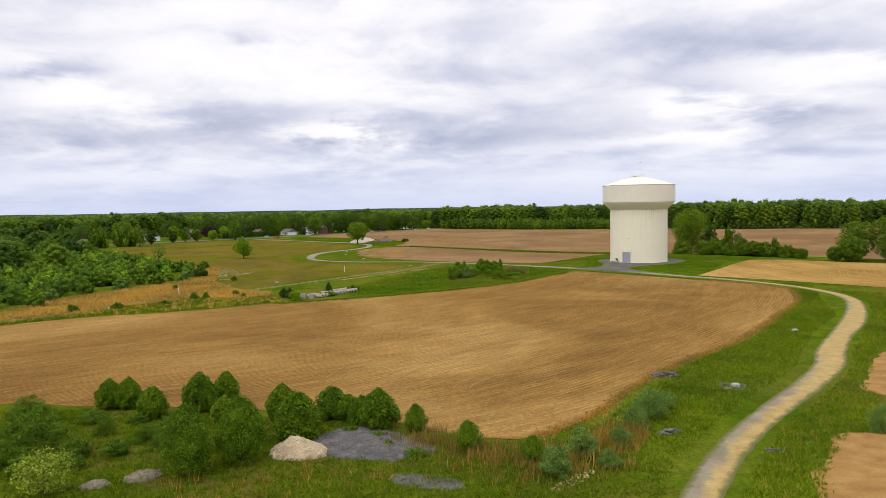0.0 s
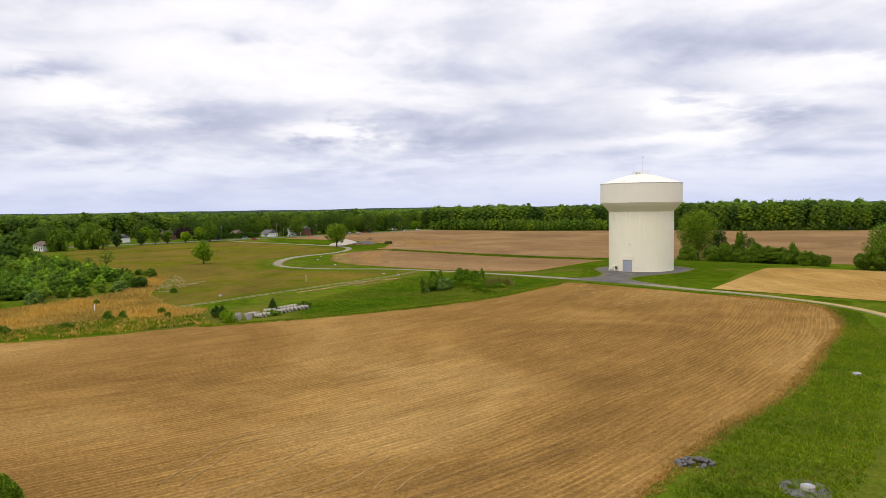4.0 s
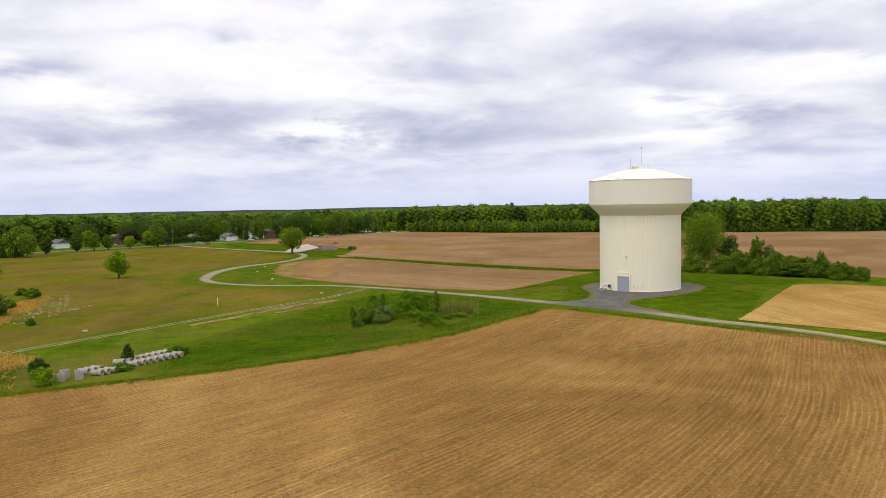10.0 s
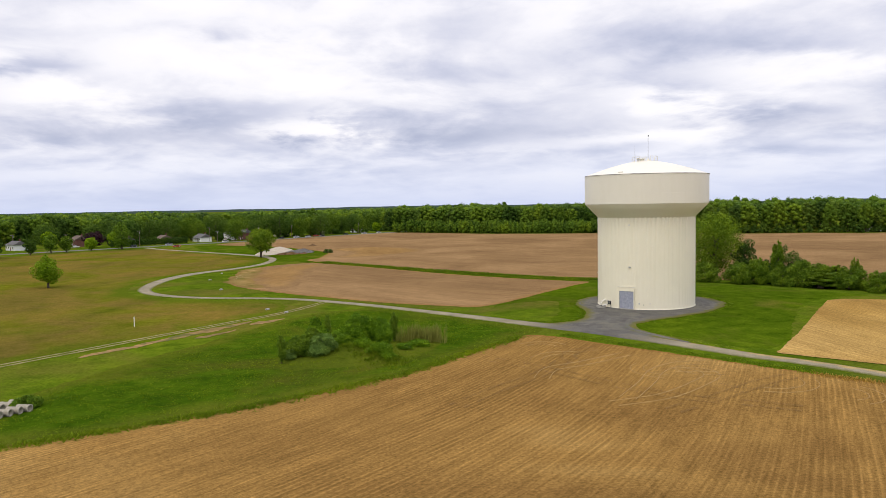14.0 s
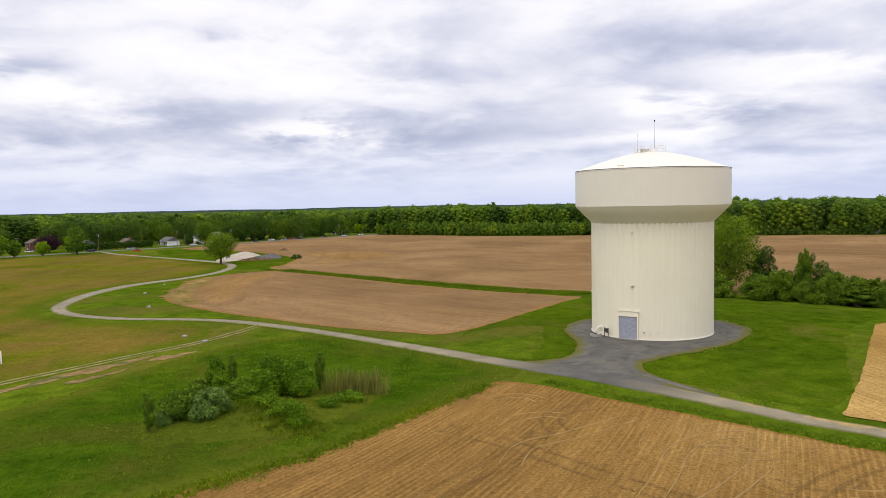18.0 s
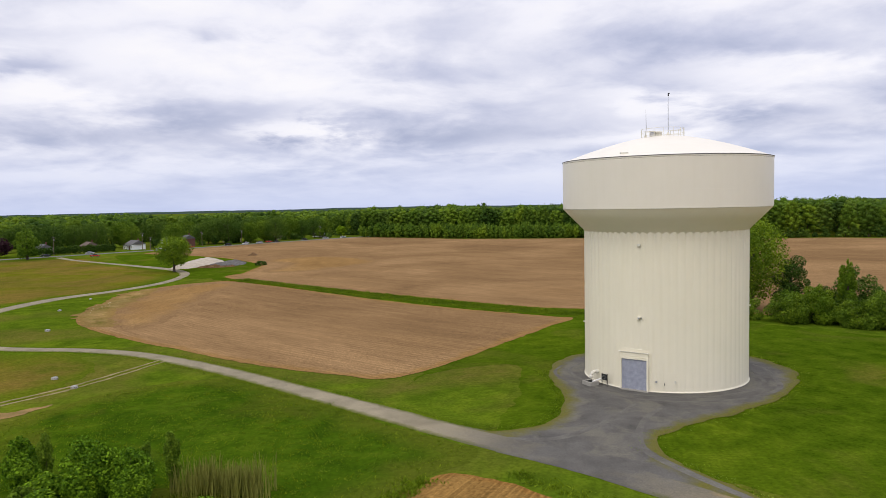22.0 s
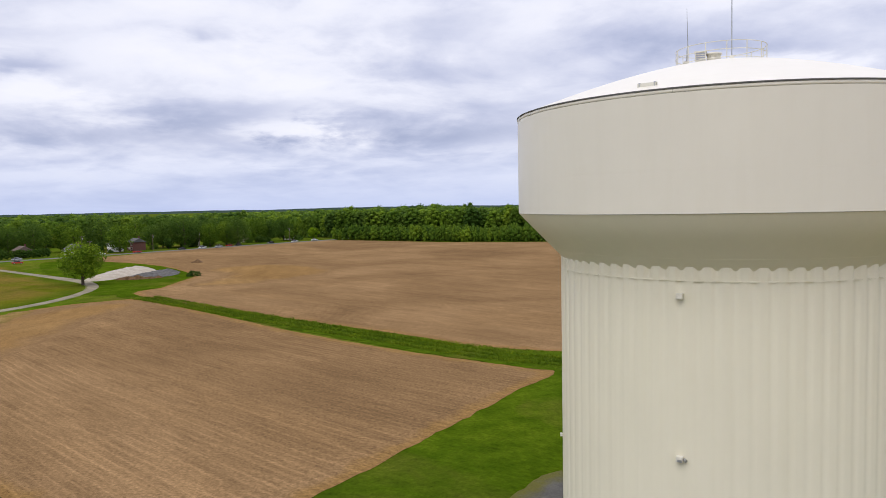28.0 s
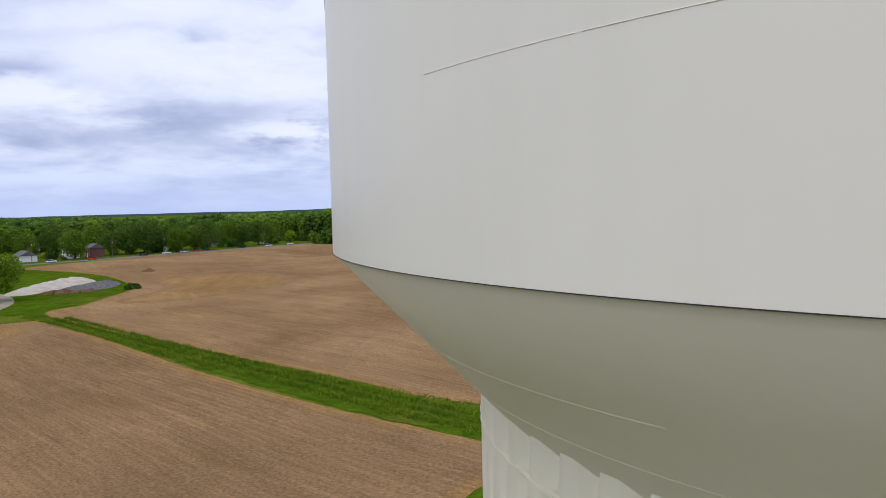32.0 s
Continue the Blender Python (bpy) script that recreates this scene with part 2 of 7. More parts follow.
def soil_mat(name, dark, mid, light, turn, rows=0.42, swirl=0.35, streak=0.5, fan=False, rowy=0.75, edge=None):
    """Tilled soil: drill rows, broad damp patches and pale dry streaks along the rows."""
    m, nt, b = nodes_of(name)
    tc = nt.nodes.new("ShaderNodeTexCoord")
    warp = nt.nodes.new("ShaderNodeTexNoise")
    warp.inputs["Scale"].default_value = 0.012
    warp.inputs["Detail"].default_value = 1
    nt.links.new(tc.outputs["Object"], warp.inputs[0])
    bend = nt.nodes.new("ShaderNodeVectorMath")
    bend.operation = "MULTIPLY_ADD"
    bend.inputs[1].default_value = (swirl * 60,) * 3
    nt.links.new(warp.outputs["Color"], bend.inputs[0])
    nt.links.new(tc.outputs["Object"], bend.inputs[2])
    mp = nt.nodes.new("ShaderNodeMapping")
    mp.inputs["Rotation"].default_value = (0, 0, radians(turn))
    nt.links.new(bend.outputs[0], mp.inputs[0])
    if fan:         # rows that fan out and bend with the field's two long edges
        sp = nt.nodes.new("ShaderNodeSeparateXYZ")
        nt.links.new(tc.outputs["Object"], sp.inputs[0])
        px, py = sp.outputs[0], sp.outputs[1]
        c = calc(nt, "ADD", calc(nt, "MULTIPLY", py, calc(nt, "ADD", calc(nt, "MULTIPLY", px, 0.00267), -0.477)), calc(nt, "MULTIPLY", px, 1.09))
        c = calc(nt, "ADD", c, calc(nt, "MULTIPLY", noise_tex(nt, 0.012, 1), 9.0))
        cb = nt.nodes.new("ShaderNodeCombineXYZ")
        nt.links.new(c, cb.inputs[0])
        nt.links.new(calc(nt, "ADD", calc(nt, "MULTIPLY", py, 0.8), calc(nt, "MULTIPLY", px, 0.6)), cb.inputs[1])
        mp.inputs["Rotation"].default_value = (0, 0, 0)
        nt.links.new(cb.outputs[0], mp.inputs[0])

    def along(scale, stretch, detail=4, rough=0.6):
        q = nt.nodes.new("ShaderNodeMapping")
        q.inputs["Scale"].default_value = stretch
        nt.links.new(mp.outputs[0], q.inputs[0])
        n = nt.nodes.new("ShaderNodeTexNoise")
        n.inputs["Scale"].default_value = scale
        n.inputs["Detail"].default_value = detail
        n.inputs["Roughness"].default_value = rough
        nt.links.new(q.outputs[0], n.inputs[0])
        return n.outputs[0]

    wave = nt.nodes.new("ShaderNodeTexWave")
    wave.wave_type, wave.bands_direction = "BANDS", "X"
    wave.inputs["Scale"].default_value = rows
    wave.inputs["Distortion"].default_value = 0.15
    wave.inputs["Detail"].default_value = 1
    wave.inputs["Detail Scale"].default_value = 0.6
    nt.links.new(mp.outputs[0], wave.inputs[0])
    fine_rows = along(3.0, (1.0, 0.04, 1), 5, 0.66)
    swaths = along(0.13, (1.0, 0.16, 1), 5, 0.6)
    clods = noise_tex(nt, 3.2, 9, 0.8)
    lumps = along(0.5, (1.0, 0.14, 1), 6, 0.65)
    damp = noise_tex(nt, 0.018, 4, 0.55, None, 0, 0.8)
    if fan:             # drier towards the lane, darker towards the tower
        damp = calc(nt, "ADD", damp, calc(nt, "MULTIPLY", calc(nt, "ADD", px, 48.0), 0.0007))
        damp = calc(nt, "SUBTRACT", damp, calc(nt, "MULTIPLY", calc(nt, "MAXIMUM", calc(nt, "ADD", py, 90.0), 0.0), 0.0011))
    col = ramp_of(nt, damp, [(0.34, dark), (0.5, mid), (0.64, light)])
    s1 = ramp_of(nt, fine_rows, [(0.36, (0.66, 0.64, 0.61)), (0.64, (1.34, 1.34, 1.34))])
    s2 = ramp_of(nt, swaths, [(0.36, (0.80, 0.78, 0.76)), (0.5, (1, 1, 1)), (0.66, (1.28, 1.26, 1.2))])
    s3 = ramp_of(nt, wave.outputs[0], [(0.0, (0.84, 0.83, 0.81)), (0.7, (0.94, 0.94, 0.94)), (0.9, (1.22, 1.22, 1.22)), (1.0, (1.46, 1.46, 1.46))])
    s4 = ramp_of(nt, clods, [(0.34, (0.46,) * 3), (0.66, (1.52,) * 3)])
    s5 = ramp_of(nt, lumps, [(0.3, (0.80, 0.79, 0.77)), (0.7, (1.18, 1.18, 1.16))])
    col = mix_of(nt, streak, col, mix_of(nt, 1.0, col, s2, "MULTIPLY"))
    if edge:
        col = edge_mix(nt, col, *edge)
    # the drill rows show in places only
    seen = ramp_of(nt, noise_tex(nt, 0.03, 4, 0.6), [(0.38, (0.15, 0.15, 0.15)), (0.62, (1, 1, 1))])
    s3 = mix_of(nt, seen, (1.0, 1.0, 1.0), s3)
    for s, k in ((s1, rowy * 0.8), (s3, rowy * 0.95), (s4, 0.85), (s5, 0.75)):
        col = mix_of(nt, k, col, mix_of(nt, 1.0, col, s, "MULTIPLY"))
    nt.links.new(col, b.inputs["Base Color"])
    setv(b, Roughness=1.0)
    b.inputs["Specular IOR Level"].default_value = 0.0
    h = calc(nt, "ADD", calc(nt, "MULTIPLY", wave.outputs[0], 0.15), clods)
    bump_of(nt, b, h, 0.6, 0.10)
    return m


def gravel_mat(name, a, c, patch=0.15, worn=None, edge=None, sandy=None):
    m, nt, b = nodes_of(name)
    fine, mid = noise_tex(nt, 7.0, 8, 0.75), noise_tex(nt, patch, 5, 0.6)
    base = ramp_of(nt, mid, [(0.32, a), (0.68, c)])
    if worn:
        f = ramp_of(nt, noise_tex(nt, patch * 0.6, 4, 0.6, None, 0, 0.8), [(0.5, (0, 0, 0)), (0.62, (1, 1, 1))])
        base = mix_of(nt, f, base, worn)
    if sandy:           # sand worn in along one side of a lane
        at = nt.nodes.new("ShaderNodeAttribute")
        at.attribute_name = "worn"
        v = calc(nt, "ADD", at.outputs["Fac"], calc(nt, "MULTIPLY", calc(nt, "SUBTRACT", noise_tex(nt, 0.35, 6, 0.65), 0.5), 2.2))
        base = mix_of(nt, ramp_of(nt, v, [(0.0, (0, 0, 0)), (0.55, (1, 1, 1))]), base, ramp_of(nt, noise_tex(nt, 0.8, 5), [(0.3, sandy[0]), (0.7, sandy[1])]))
    if edge:
        base = edge_mix(nt, base, *edge)
    if sandy:           # the lanes run into the dark apron of the tower
        at = nt.nodes.new("ShaderNodeAttribute")
        at.attribute_name = "apron"
        v = calc(nt, "ADD", at.outputs["Fac"], calc(nt, "MULTIPLY", calc(nt, "SUBTRACT", noise_tex(nt, 0.4, 5, 0.65), 0.5), 0.7))
        base = mix_of(nt, ramp_of(nt, v, [(0.15, (0, 0, 0)), (0.75, (1, 1, 1))]), base, ramp_of(nt, noise_tex(nt, 0.3, 5), [(0.32, (0.076, 0.072, 0.065)), (0.68, (0.128, 0.121, 0.108))]))
    s = ramp_of(nt, fine, [(0.3, (0.7,) * 3), (0.7, (1.25,) * 3)])
    nt.links.new(mix_of(nt, 1.0, base, s, "MULTIPLY"), b.inputs["Base Color"])
    setv(b, Roughness=0.92)
    b.inputs["Specular IOR Level"].default_value = 0.15
    bump_of(nt, b, fine, 0.7, 0.05)
    return m


M = {}
M["grass"] = grass_mat("meadow_grass", [(0.044, 0.078, 0.005), (0.076, 0.120, 0.008), (0.112, 0.156, 0.011)], [(0.092, 0.104, 0.014), (0.132, 0.120, 0.024)], 0.52)
M["lawn"] = grass_mat("lush_lawn", [(0.034, 0.066, 0.003), (0.057, 0.097, 0.005), (0.084, 0.126, 0.008)], [(0.076, 0.096, 0.010), (0.108, 0.110, 0.018)], 0.30, 0.06)
M["bank"] = grass_mat("rough_bank_grass", [(0.022, 0.053, 0.003), (0.042, 0.084, 0.004), (0.068, 0.114, 0.007)], [(0.058, 0.076, 0.008), (0.080, 0.084, 0.012)], 0.32, 0.05, ((0.078, 0.100, 0.010), 5.0, 1.0, 0.12))
M["rough"] = grass_mat("rough_weeds", [(0.034, 0.060, 0.003), (0.072, 0.104, 0.006), (0.112, 0.140, 0.011)], [(0.080, 0.070, 0.014), (0.125, 0.098, 0.026)], 0.5, 0.14)
M["meadow"] = grass_mat("dry_meadow", [(0.068, 0.082, 0.006), (0.100, 0.112, 0.009), (0.134, 0.140, 0.014)], [(0.122, 0.098, 0.018), (0.172, 0.122, 0.030)], 0.85, 0.03, ((0.080, 0.108, 0.009), 7.5, 1.1, 0.10))
M["margin"] = grass_mat("weedy_margin", [(0.09, 0.095, 0.014), (0.13, 0.11, 0.025), (0.18, 0.13, 0.04)], [(0.20, 0.14, 0.055), (0.30, 0.215, 0.095)], 0.9, 0.2, ((0.20, 0.135, 0.05), 3.0, 1.2, 0.4))
M["straw"] = grass_mat("straw_grass", [(0.12, 0.12, 0.02), (0.22, 0.15, 0.035), (0.32, 0.19, 0.05)], [(0.32, 0.19, 0.052), (0.44, 0.27, 0.080)], 0.85, 0.09, ((0.085, 0.105, 0.012), 3.5, 1.0, 0.3))
M["soil"] = soil_mat("tilled_soil", (0.180, 0.101, 0.032), (0.243, 0.141, 0.044), (0.310, 0.192, 0.067), -28, 0.46, 0.35, 0.25, True, 0.66, ((0.225, 0.118, 0.034), 1.0, 0.9, 0.5))
M["soil_pink"] = soil_mat("stubble_soil", (0.180, 0.110, 0.053), (0.219, 0.135, 0.065), (0.262, 0.164, 0.081), -45, 0.3, 0.12, 0.30, False, 0.36, ((0.245, 0.145, 0.055), 2.6, 1.1, 0.3))
M["soil_turn"] = soil_mat("headland_soil", (0.215, 0.126, 0.048), (0.248, 0.147, 0.058), (0.278, 0.170, 0.070), -10, 0.3, 0.6, 0.3, False, 0.12, ((0.219, 0.135, 0.065), 7.5, 1.0, 0.12))
M["soil_pale"] = soil_mat("pale_soil", (0.27, 0.162, 0.048), (0.33, 0.205, 0.064), (0.39, 0.252, 0.088), -10, 0.3, 0.35, 0.4, False, 0.38)
M["gravel_road"] = gravel_mat("road_gravel", (0.190, 0.164, 0.110), (0.295, 0.255, 0.172), 0.2, None, ((0.12, 0.125, 0.035), 0.75, 0.7, 0.8), ((0.33, 0.228, 0.080), (0.45, 0.325, 0.13)))
M["heap_stone"] = gravel_mat("old_heap_stone", (0.13, 0.115, 0.075), (0.27, 0.235, 0.165), 0.7, (0.065, 0.078, 0.016))
M["stone_mossy"] = gravel_mat("mossy_gravel", (0.075, 0.073, 0.070), (0.14, 0.135, 0.12), 0.5, (0.055, 0.07, 0.014))
M["stone_tan"] = gravel_mat("limestone_gravel", (0.36, 0.28, 0.17), (0.52, 0.42, 0.28), 0.9)
M["gravel_dark"] = gravel_mat("pad_gravel", (0.076, 0.072, 0.065), (0.128, 0.121, 0.108), 0.3, (0.140, 0.130, 0.106), ((0.116, 0.108, 0.022), 2.0, 0.9, 0.5))
M["gravel_tan"] = gravel_mat("sandy_gravel", (0.33, 0.245, 0.12), (0.43, 0.335, 0.185))
M["asphalt"] = gravel_mat("old_asphalt", (0.10, 0.10, 0.10), (0.16, 0.155, 0.15))
M["stone_grey"] = gravel_mat("crushed_stone", (0.080, 0.076, 0.072), (0.160, 0.152, 0.144), 0.9)
M["stone_white"] = gravel_mat("white_stone", (0.36, 0.31, 0.24), (0.49, 0.43, 0.345), 0.4)
M["dirt_red"] = gravel_mat("bare_dirt", (0.25, 0.130, 0.034), (0.37, 0.215, 0.068), 0.5)
M["leaf"] = foliage("oak_leaves", (0.060, 0.120, 0.008), (0.18, 0.285, 0.024))
M["leaf_far"] = foliage("wood_leaves", (0.088, 0.160, 0.019), (0.140, 0.236, 0.028), 0.05, 0.38, crowns=True)
M["leaf_far_dark"] = foliage("dark_wood_leaves", (0.064, 0.122, 0.020), (0.102, 0.176, 0.028), 0.05, 0.38, crowns=True)
M["leaf_far_light"] = foliage("light_wood_leaves", (0.108, 0.188, 0.018), (0.164, 0.268, 0.027), 0.05, 0.38, crowns=True)
M["leaf_young"] = foliage("plantation_leaves", (0.085, 0.185, 0.013), (0.205, 0.350, 0.030), 0.05, crowns=True)
M["leaf_bright"] = foliage("bright_leaves", (0.13, 0.235, 0.007), (0.29, 0.43, 0.022), 0.3, 0.45)
M["leaf_hedge"] = foliage("hedgerow_leaves", (0.058, 0.110, 0.008), (0.185, 0.290, 0.024), 0.25)
M["leaf_airy"] = foliage("light_tree_leaves", (0.085, 0.150, 0.008), (0.220, 0.330, 0.024), 0.25, 0.35)
M["leaf_mound"] = foliage("mound_shrub_leaves", (0.040, 0.100, 0.004), (0.215, 0.370, 0.018), 0.3)
M["leaf_dark"] = foliage("dark_leaves", (0.028, 0.062, 0.010), (0.085, 0.150, 0.018))
M["leaf_shrub"] = foliage("shrub_leaves", (0.038, 0.086, 0.005), (0.235, 0.370, 0.021), 0.25)
M["leaf_grey"] = foliage("silver_leaves", (0.085, 0.158, 0.028), (0.245, 0.365, 0.080), 0.3)
M["leaf_pale"] = foliage("pale_leaves", (0.17, 0.24, 0.02), (0.40, 0.48, 0.065))
M["leaf_yard"] = foliage("shade_tree_leaves", (0.046, 0.092, 0.013), (0.118, 0.196, 0.024), 0.12)
M["leaf_purple"] = foliage("purple_leaves", (0.020, 0.008, 0.014), (0.065, 0.028, 0.04))
M["leaf_straw_pale"] = foliage("pale_straw", (0.36, 0.22, 0.045), (0.62, 0.40, 0.10))
M["leaf_reed"] = foliage("reed_stalks", (0.15, 0.16, 0.035), (0.28, 0.28, 0.08))
M["dirt_streak"] = gravel_mat("scraped_dirt", (0.13, 0.095, 0.026), (0.33, 0.20, 0.075), 0.28, (0.10, 0.098, 0.018))
M["soil_clod"] = gravel_mat("dark_clods", (0.09, 0.05, 0.02), (0.17, 0.10, 0.045), 0.5)
M["soil_mark"] = gravel_mat("pale_wheel_mark", (0.250, 0.152, 0.054), (0.370, 0.238, 0.088), 0.8)
M["soil_rut"] = gravel_mat("dark_wheel_rut", (0.15, 0.085, 0.026), (0.22, 0.128, 0.040), 1.2)
M["margin_soil"] = gravel_mat("margin_soil", (0.18, 0.12, 0.045), (0.27, 0.175, 0.07), 0.3)
M["pipe_concrete"] = plain("pipe_concrete", (0.40, 0.365, 0.295), 0.9, 0, 0.2, 0.25, 2, 0.3)
M["rubble"] = gravel_mat("pale_rubble", (0.30, 0.25, 0.16), (0.46, 0.39, 0.27), 1.0)
M["track"] = gravel_mat("sandy_track", (0.13, 0.115, 0.04), (0.29, 0.235, 0.11), 0.5)
M["leaf_straw"] = foliage("dry_stalks", (0.24, 0.15, 0.030), (0.44, 0.285, 0.075))
M["blade"] = foliage("grass_blades", (0.085, 0.140, 0.005), (0.20, 0.28, 0.014), 0.07, 0.4)
M["blade_dark"] = foliage("weed_blades", (0.074, 0.124, 0.005), (0.185, 0.255, 0.014), 0.2, 0.4)
# woodland green greyed and blued to paint in the distance haze
M["hills"] = plain("hazy_woodland", (0.046, 0.070, 0.058), 1.0, 0, 0.0, 0.2, 0.01)
M["bark"] = plain("tree_bark", (0.10, 0.075, 0.055), 0.9, 0, 0.2, 0.3, 4, 0.6)
M["concrete"] = plain("weathered_concrete", (0.34, 0.325, 0.285), 0.85, 0, 0.3, 0.15, 3, 0.3)
M["white"] = plain("white_paint", (0.78, 0.77, 0.74), 0.5, 0, 0.4, 0.05)
M["black"] = plain("black_paint", (0.02, 0.02, 0.022), 0.45, 0, 0.4, 0.2)
M["steel"] = plain("galvanised_steel", (0.45, 0.46, 0.47), 0.4, 0.8, 0.5, 0.1)
M["wood"] = plain("pole_wood", (0.17, 0.13, 0.095), 0.85, 0, 0.2, 0.25, 2, 0.4)

# ---------------------------------------------------------------- helpers for shapes
from mathutils.geometry import delaunay_2d_cdt

rng = np.random.default_rng(7)


def gz(x, y):
    """Height of the ground: level country with a low rise under the tower."""
    return -1.8 + 1.8 * math.exp(-(x * x + y * y) / 3600.0)


def mound_z(x, y):
    u = ((x + 56) * 0.85 + (y + 43) * 0.53) / 11.0
    v = (-(x + 56) * 0.53 + (y + 43) * 0.85) / 6.0
    a = ((x + 53) * 0.72 - (y + 46.3) * 0.69) / 4.6
    b = ((x + 53) * 0.69 + (y + 46.3) * 0.72) / 2.1
    return 1.1 * math.exp(-(u * u + v * v) * 1.3) + 1.35 * math.exp(-(a * a + b * b))


def on(x, y):
    return gz(x, y) + mound_z(x, y)


def mesh_obj(name, verts, faces, mat, parent=None, label="", smooth=False):
    me = bpy.data.meshes.new(name)
    me.from_pydata(verts, [], faces)
    me.materials.append(mat)
    if smooth:
        me.shade_smooth()
    ob = new(name, me)
    if parent:
        ob.parent = parent
    if label:
        ob["label"] = label
    return ob


def part(name, bm, mat, parent=None, label="", smooth=False):
    me = bpy.data.meshes.new(name)
    bm.to_mesh(me)
    bm.free()
    me.materials.append(mat)
    if smooth:
        me.shade_smooth()
    ob = new(name, me)
    if parent:
        ob.parent = parent
    if label:
        ob["label"] = label
    return ob


def thing(name, x, y, z, label, category, group="", rz=0.0, kind=""):
    e = new(name)
    e.empty_display_size = 0.3
    e.matrix_world = pose(x, y, z, 0, 0, rz)
    return tagged(e, label, category, group, kind)


def box(bm, cx, cy, cz, sx, sy, sz, bevel=0.0, m=None):
    mat = Matrix.Translation((cx, cy, cz)) @ Matrix.Diagonal((sx, sy, sz, 1))
    if m:
        mat = m @ mat
    r = bmesh.ops.create_cube(bm, size=1, matrix=mat)
    if bevel:
        vs = set(r["verts"])
        es = [e for e in bm.edges if e.verts[0] in vs and e.verts[1] in vs]
        bmesh.ops.bevel(bm, geom=es, offset=bevel, segments=2, affect="EDGES", profile=0.7)
    return bm


def tube(bm, a, b, r0, r1=None, seg=8, caps=True):
    a, b = Vector(a), Vector(b)
    r1 = r0 if r1 is None else r1
    d = b - a
    m = Matrix.Translation((a + b) / 2) @ d.to_track_quat("Z", "Y").to_matrix().to_4x4()
    bmesh.ops.create_cone(bm, cap_ends=caps, segments=seg, radius1=r0, radius2=r1, depth=d.length, matrix=m)
    return bm


def lathe(bm, profile, seg=96, a0=0.0, a1=360.0, wobble=None):
    """Turns a profile of (radius, z) about the z axis."""
    full = abs(a1 - a0) >= 359.9
    cols = seg if full else seg + 1
    rings = []
    for r, z in profile:
        ring = []
        for k in range(cols):
            a = radians(a0 + (a1 - a0) * k / seg)
            rr = r + (wobble(a, z) if wobble else 0)
            ring.append(bm.verts.new((rr * math.cos(a), rr * math.sin(a), z)))
        rings.append(ring)
    for p, q in zip(rings, rings[1:]):
        for k in range(seg):
            k2 = (k + 1) % cols
            bm.faces.new((p[k], p[k2], q[k2], q[k]))
    return bm


def smooth_line(pts, closed=True, step=3.0):
    """A rounded line through the points (Catmull-Rom), stepped evenly."""
    n = len(pts)
    out = []
    for i in range(n if closed else n - 1):
        if closed:
            p0, p1, p2, p3 = (Vector((*pts[(i + k) % n][:2], 0)) for k in (-1, 0, 1, 2))
        else:
            p0, p1, p2, p3 = (Vector((*pts[min(max(i + k, 0), n - 1)][:2], 0)) for k in (-1, 0, 1, 2))
        steps = max(1, int((p2 - p1).length / step))
        for s in range(steps):
            t = s / steps
            q = 0.5 * (2 * p1 + (p2 - p0) * t + (2 * p0 - 5 * p1 + 4 * p2 - p3) * t * t + (3 * p1 - p0 - 3 * p2 + p3) * t ** 3)
            out.append((q.x, q.y))
    if not closed:
        out.append(tuple(pts[-1][:2]))
    return out


def ragged(line, amount, scale=0.35):
    """Frays a line at two scales."""
    out = []
    for x, y in line:
        a, b = noise.noise((x * scale, y * scale, 3.1)), noise.noise((x * scale, y * scale, 9.7))
        c, d = noise.noise((x * 1.1, y * 1.1, 3.1)), noise.noise((x * 1.1, y * 1.1, 9.7))
        out.append((x + amount * (a + 0.5 * c), y + amount * (b + 0.5 * d)))
    return out


def give(ob, key, values):
    ob.data.attributes.new(key, "FLOAT", "POINT").data.foreach_set("value", np.asarray(values, np.float32))


def sheet(name, outline, mat, lift, label, grid=6.0, rag=0.5, step=1.0, category="ground", curved=True, bumps=0.0, hfun=gz):
    """A piece of the ground with its own surface, laid over the ground by a few centimetres."""
    line = ragged(smooth_line(outline, True, step) if curved else outline, rag)
    n = len(line)
    xs, ys = [p[0] for p in line], [p[1] for p in line]
    pts = [Vector(p) for p in line]
    poly = np.array(line)
    gx, gy = np.meshgrid(np.arange(min(xs) + grid / 2, max(xs), grid), np.arange(min(ys) + grid / 2, max(ys), grid))
    gx, gy = gx.ravel() + 0.13, gy.ravel() + 0.07
    inside = np.zeros(len(gx), bool)
    for k in range(n):
        (x0, y0), (x1, y1) = poly[k], poly[(k + 1) % n]
        if y0 == y1:
            continue
        c = ((y0 > gy) != (y1 > gy)) & (gx < (x1 - x0) * (gy - y0) / (y1 - y0) + x0)
        inside ^= c
    pts += [Vector((a, b)) for a, b in zip(gx[inside], gy[inside])]
    edges = [(k, (k + 1) % n) for k in range(n)]
    v, _, f, *_ = delaunay_2d_cdt(pts, edges, [], 1, 1e-5)
    verts = [(p.x, p.y, hfun(p.x, p.y) + lift + (bumps * noise.noise((p.x * 0.25, p.y * 0.25, 1.0)) if bumps else 0)) for p in v]
    faces = [tuple(q) if (v[q[1]] - v[q[0]]).cross(v[q[2]] - v[q[0]]) > 0 else tuple(reversed(q)) for q in f]
    ob = mesh_obj(name, verts, faces, mat, smooth=True)
    give(ob, "inset", [min(8.0, float(np.hypot(poly[:, 0] - p[0], poly[:, 1] - p[1]).min())) for p in verts])
    return tagged(ob, label, category, kind="structure")


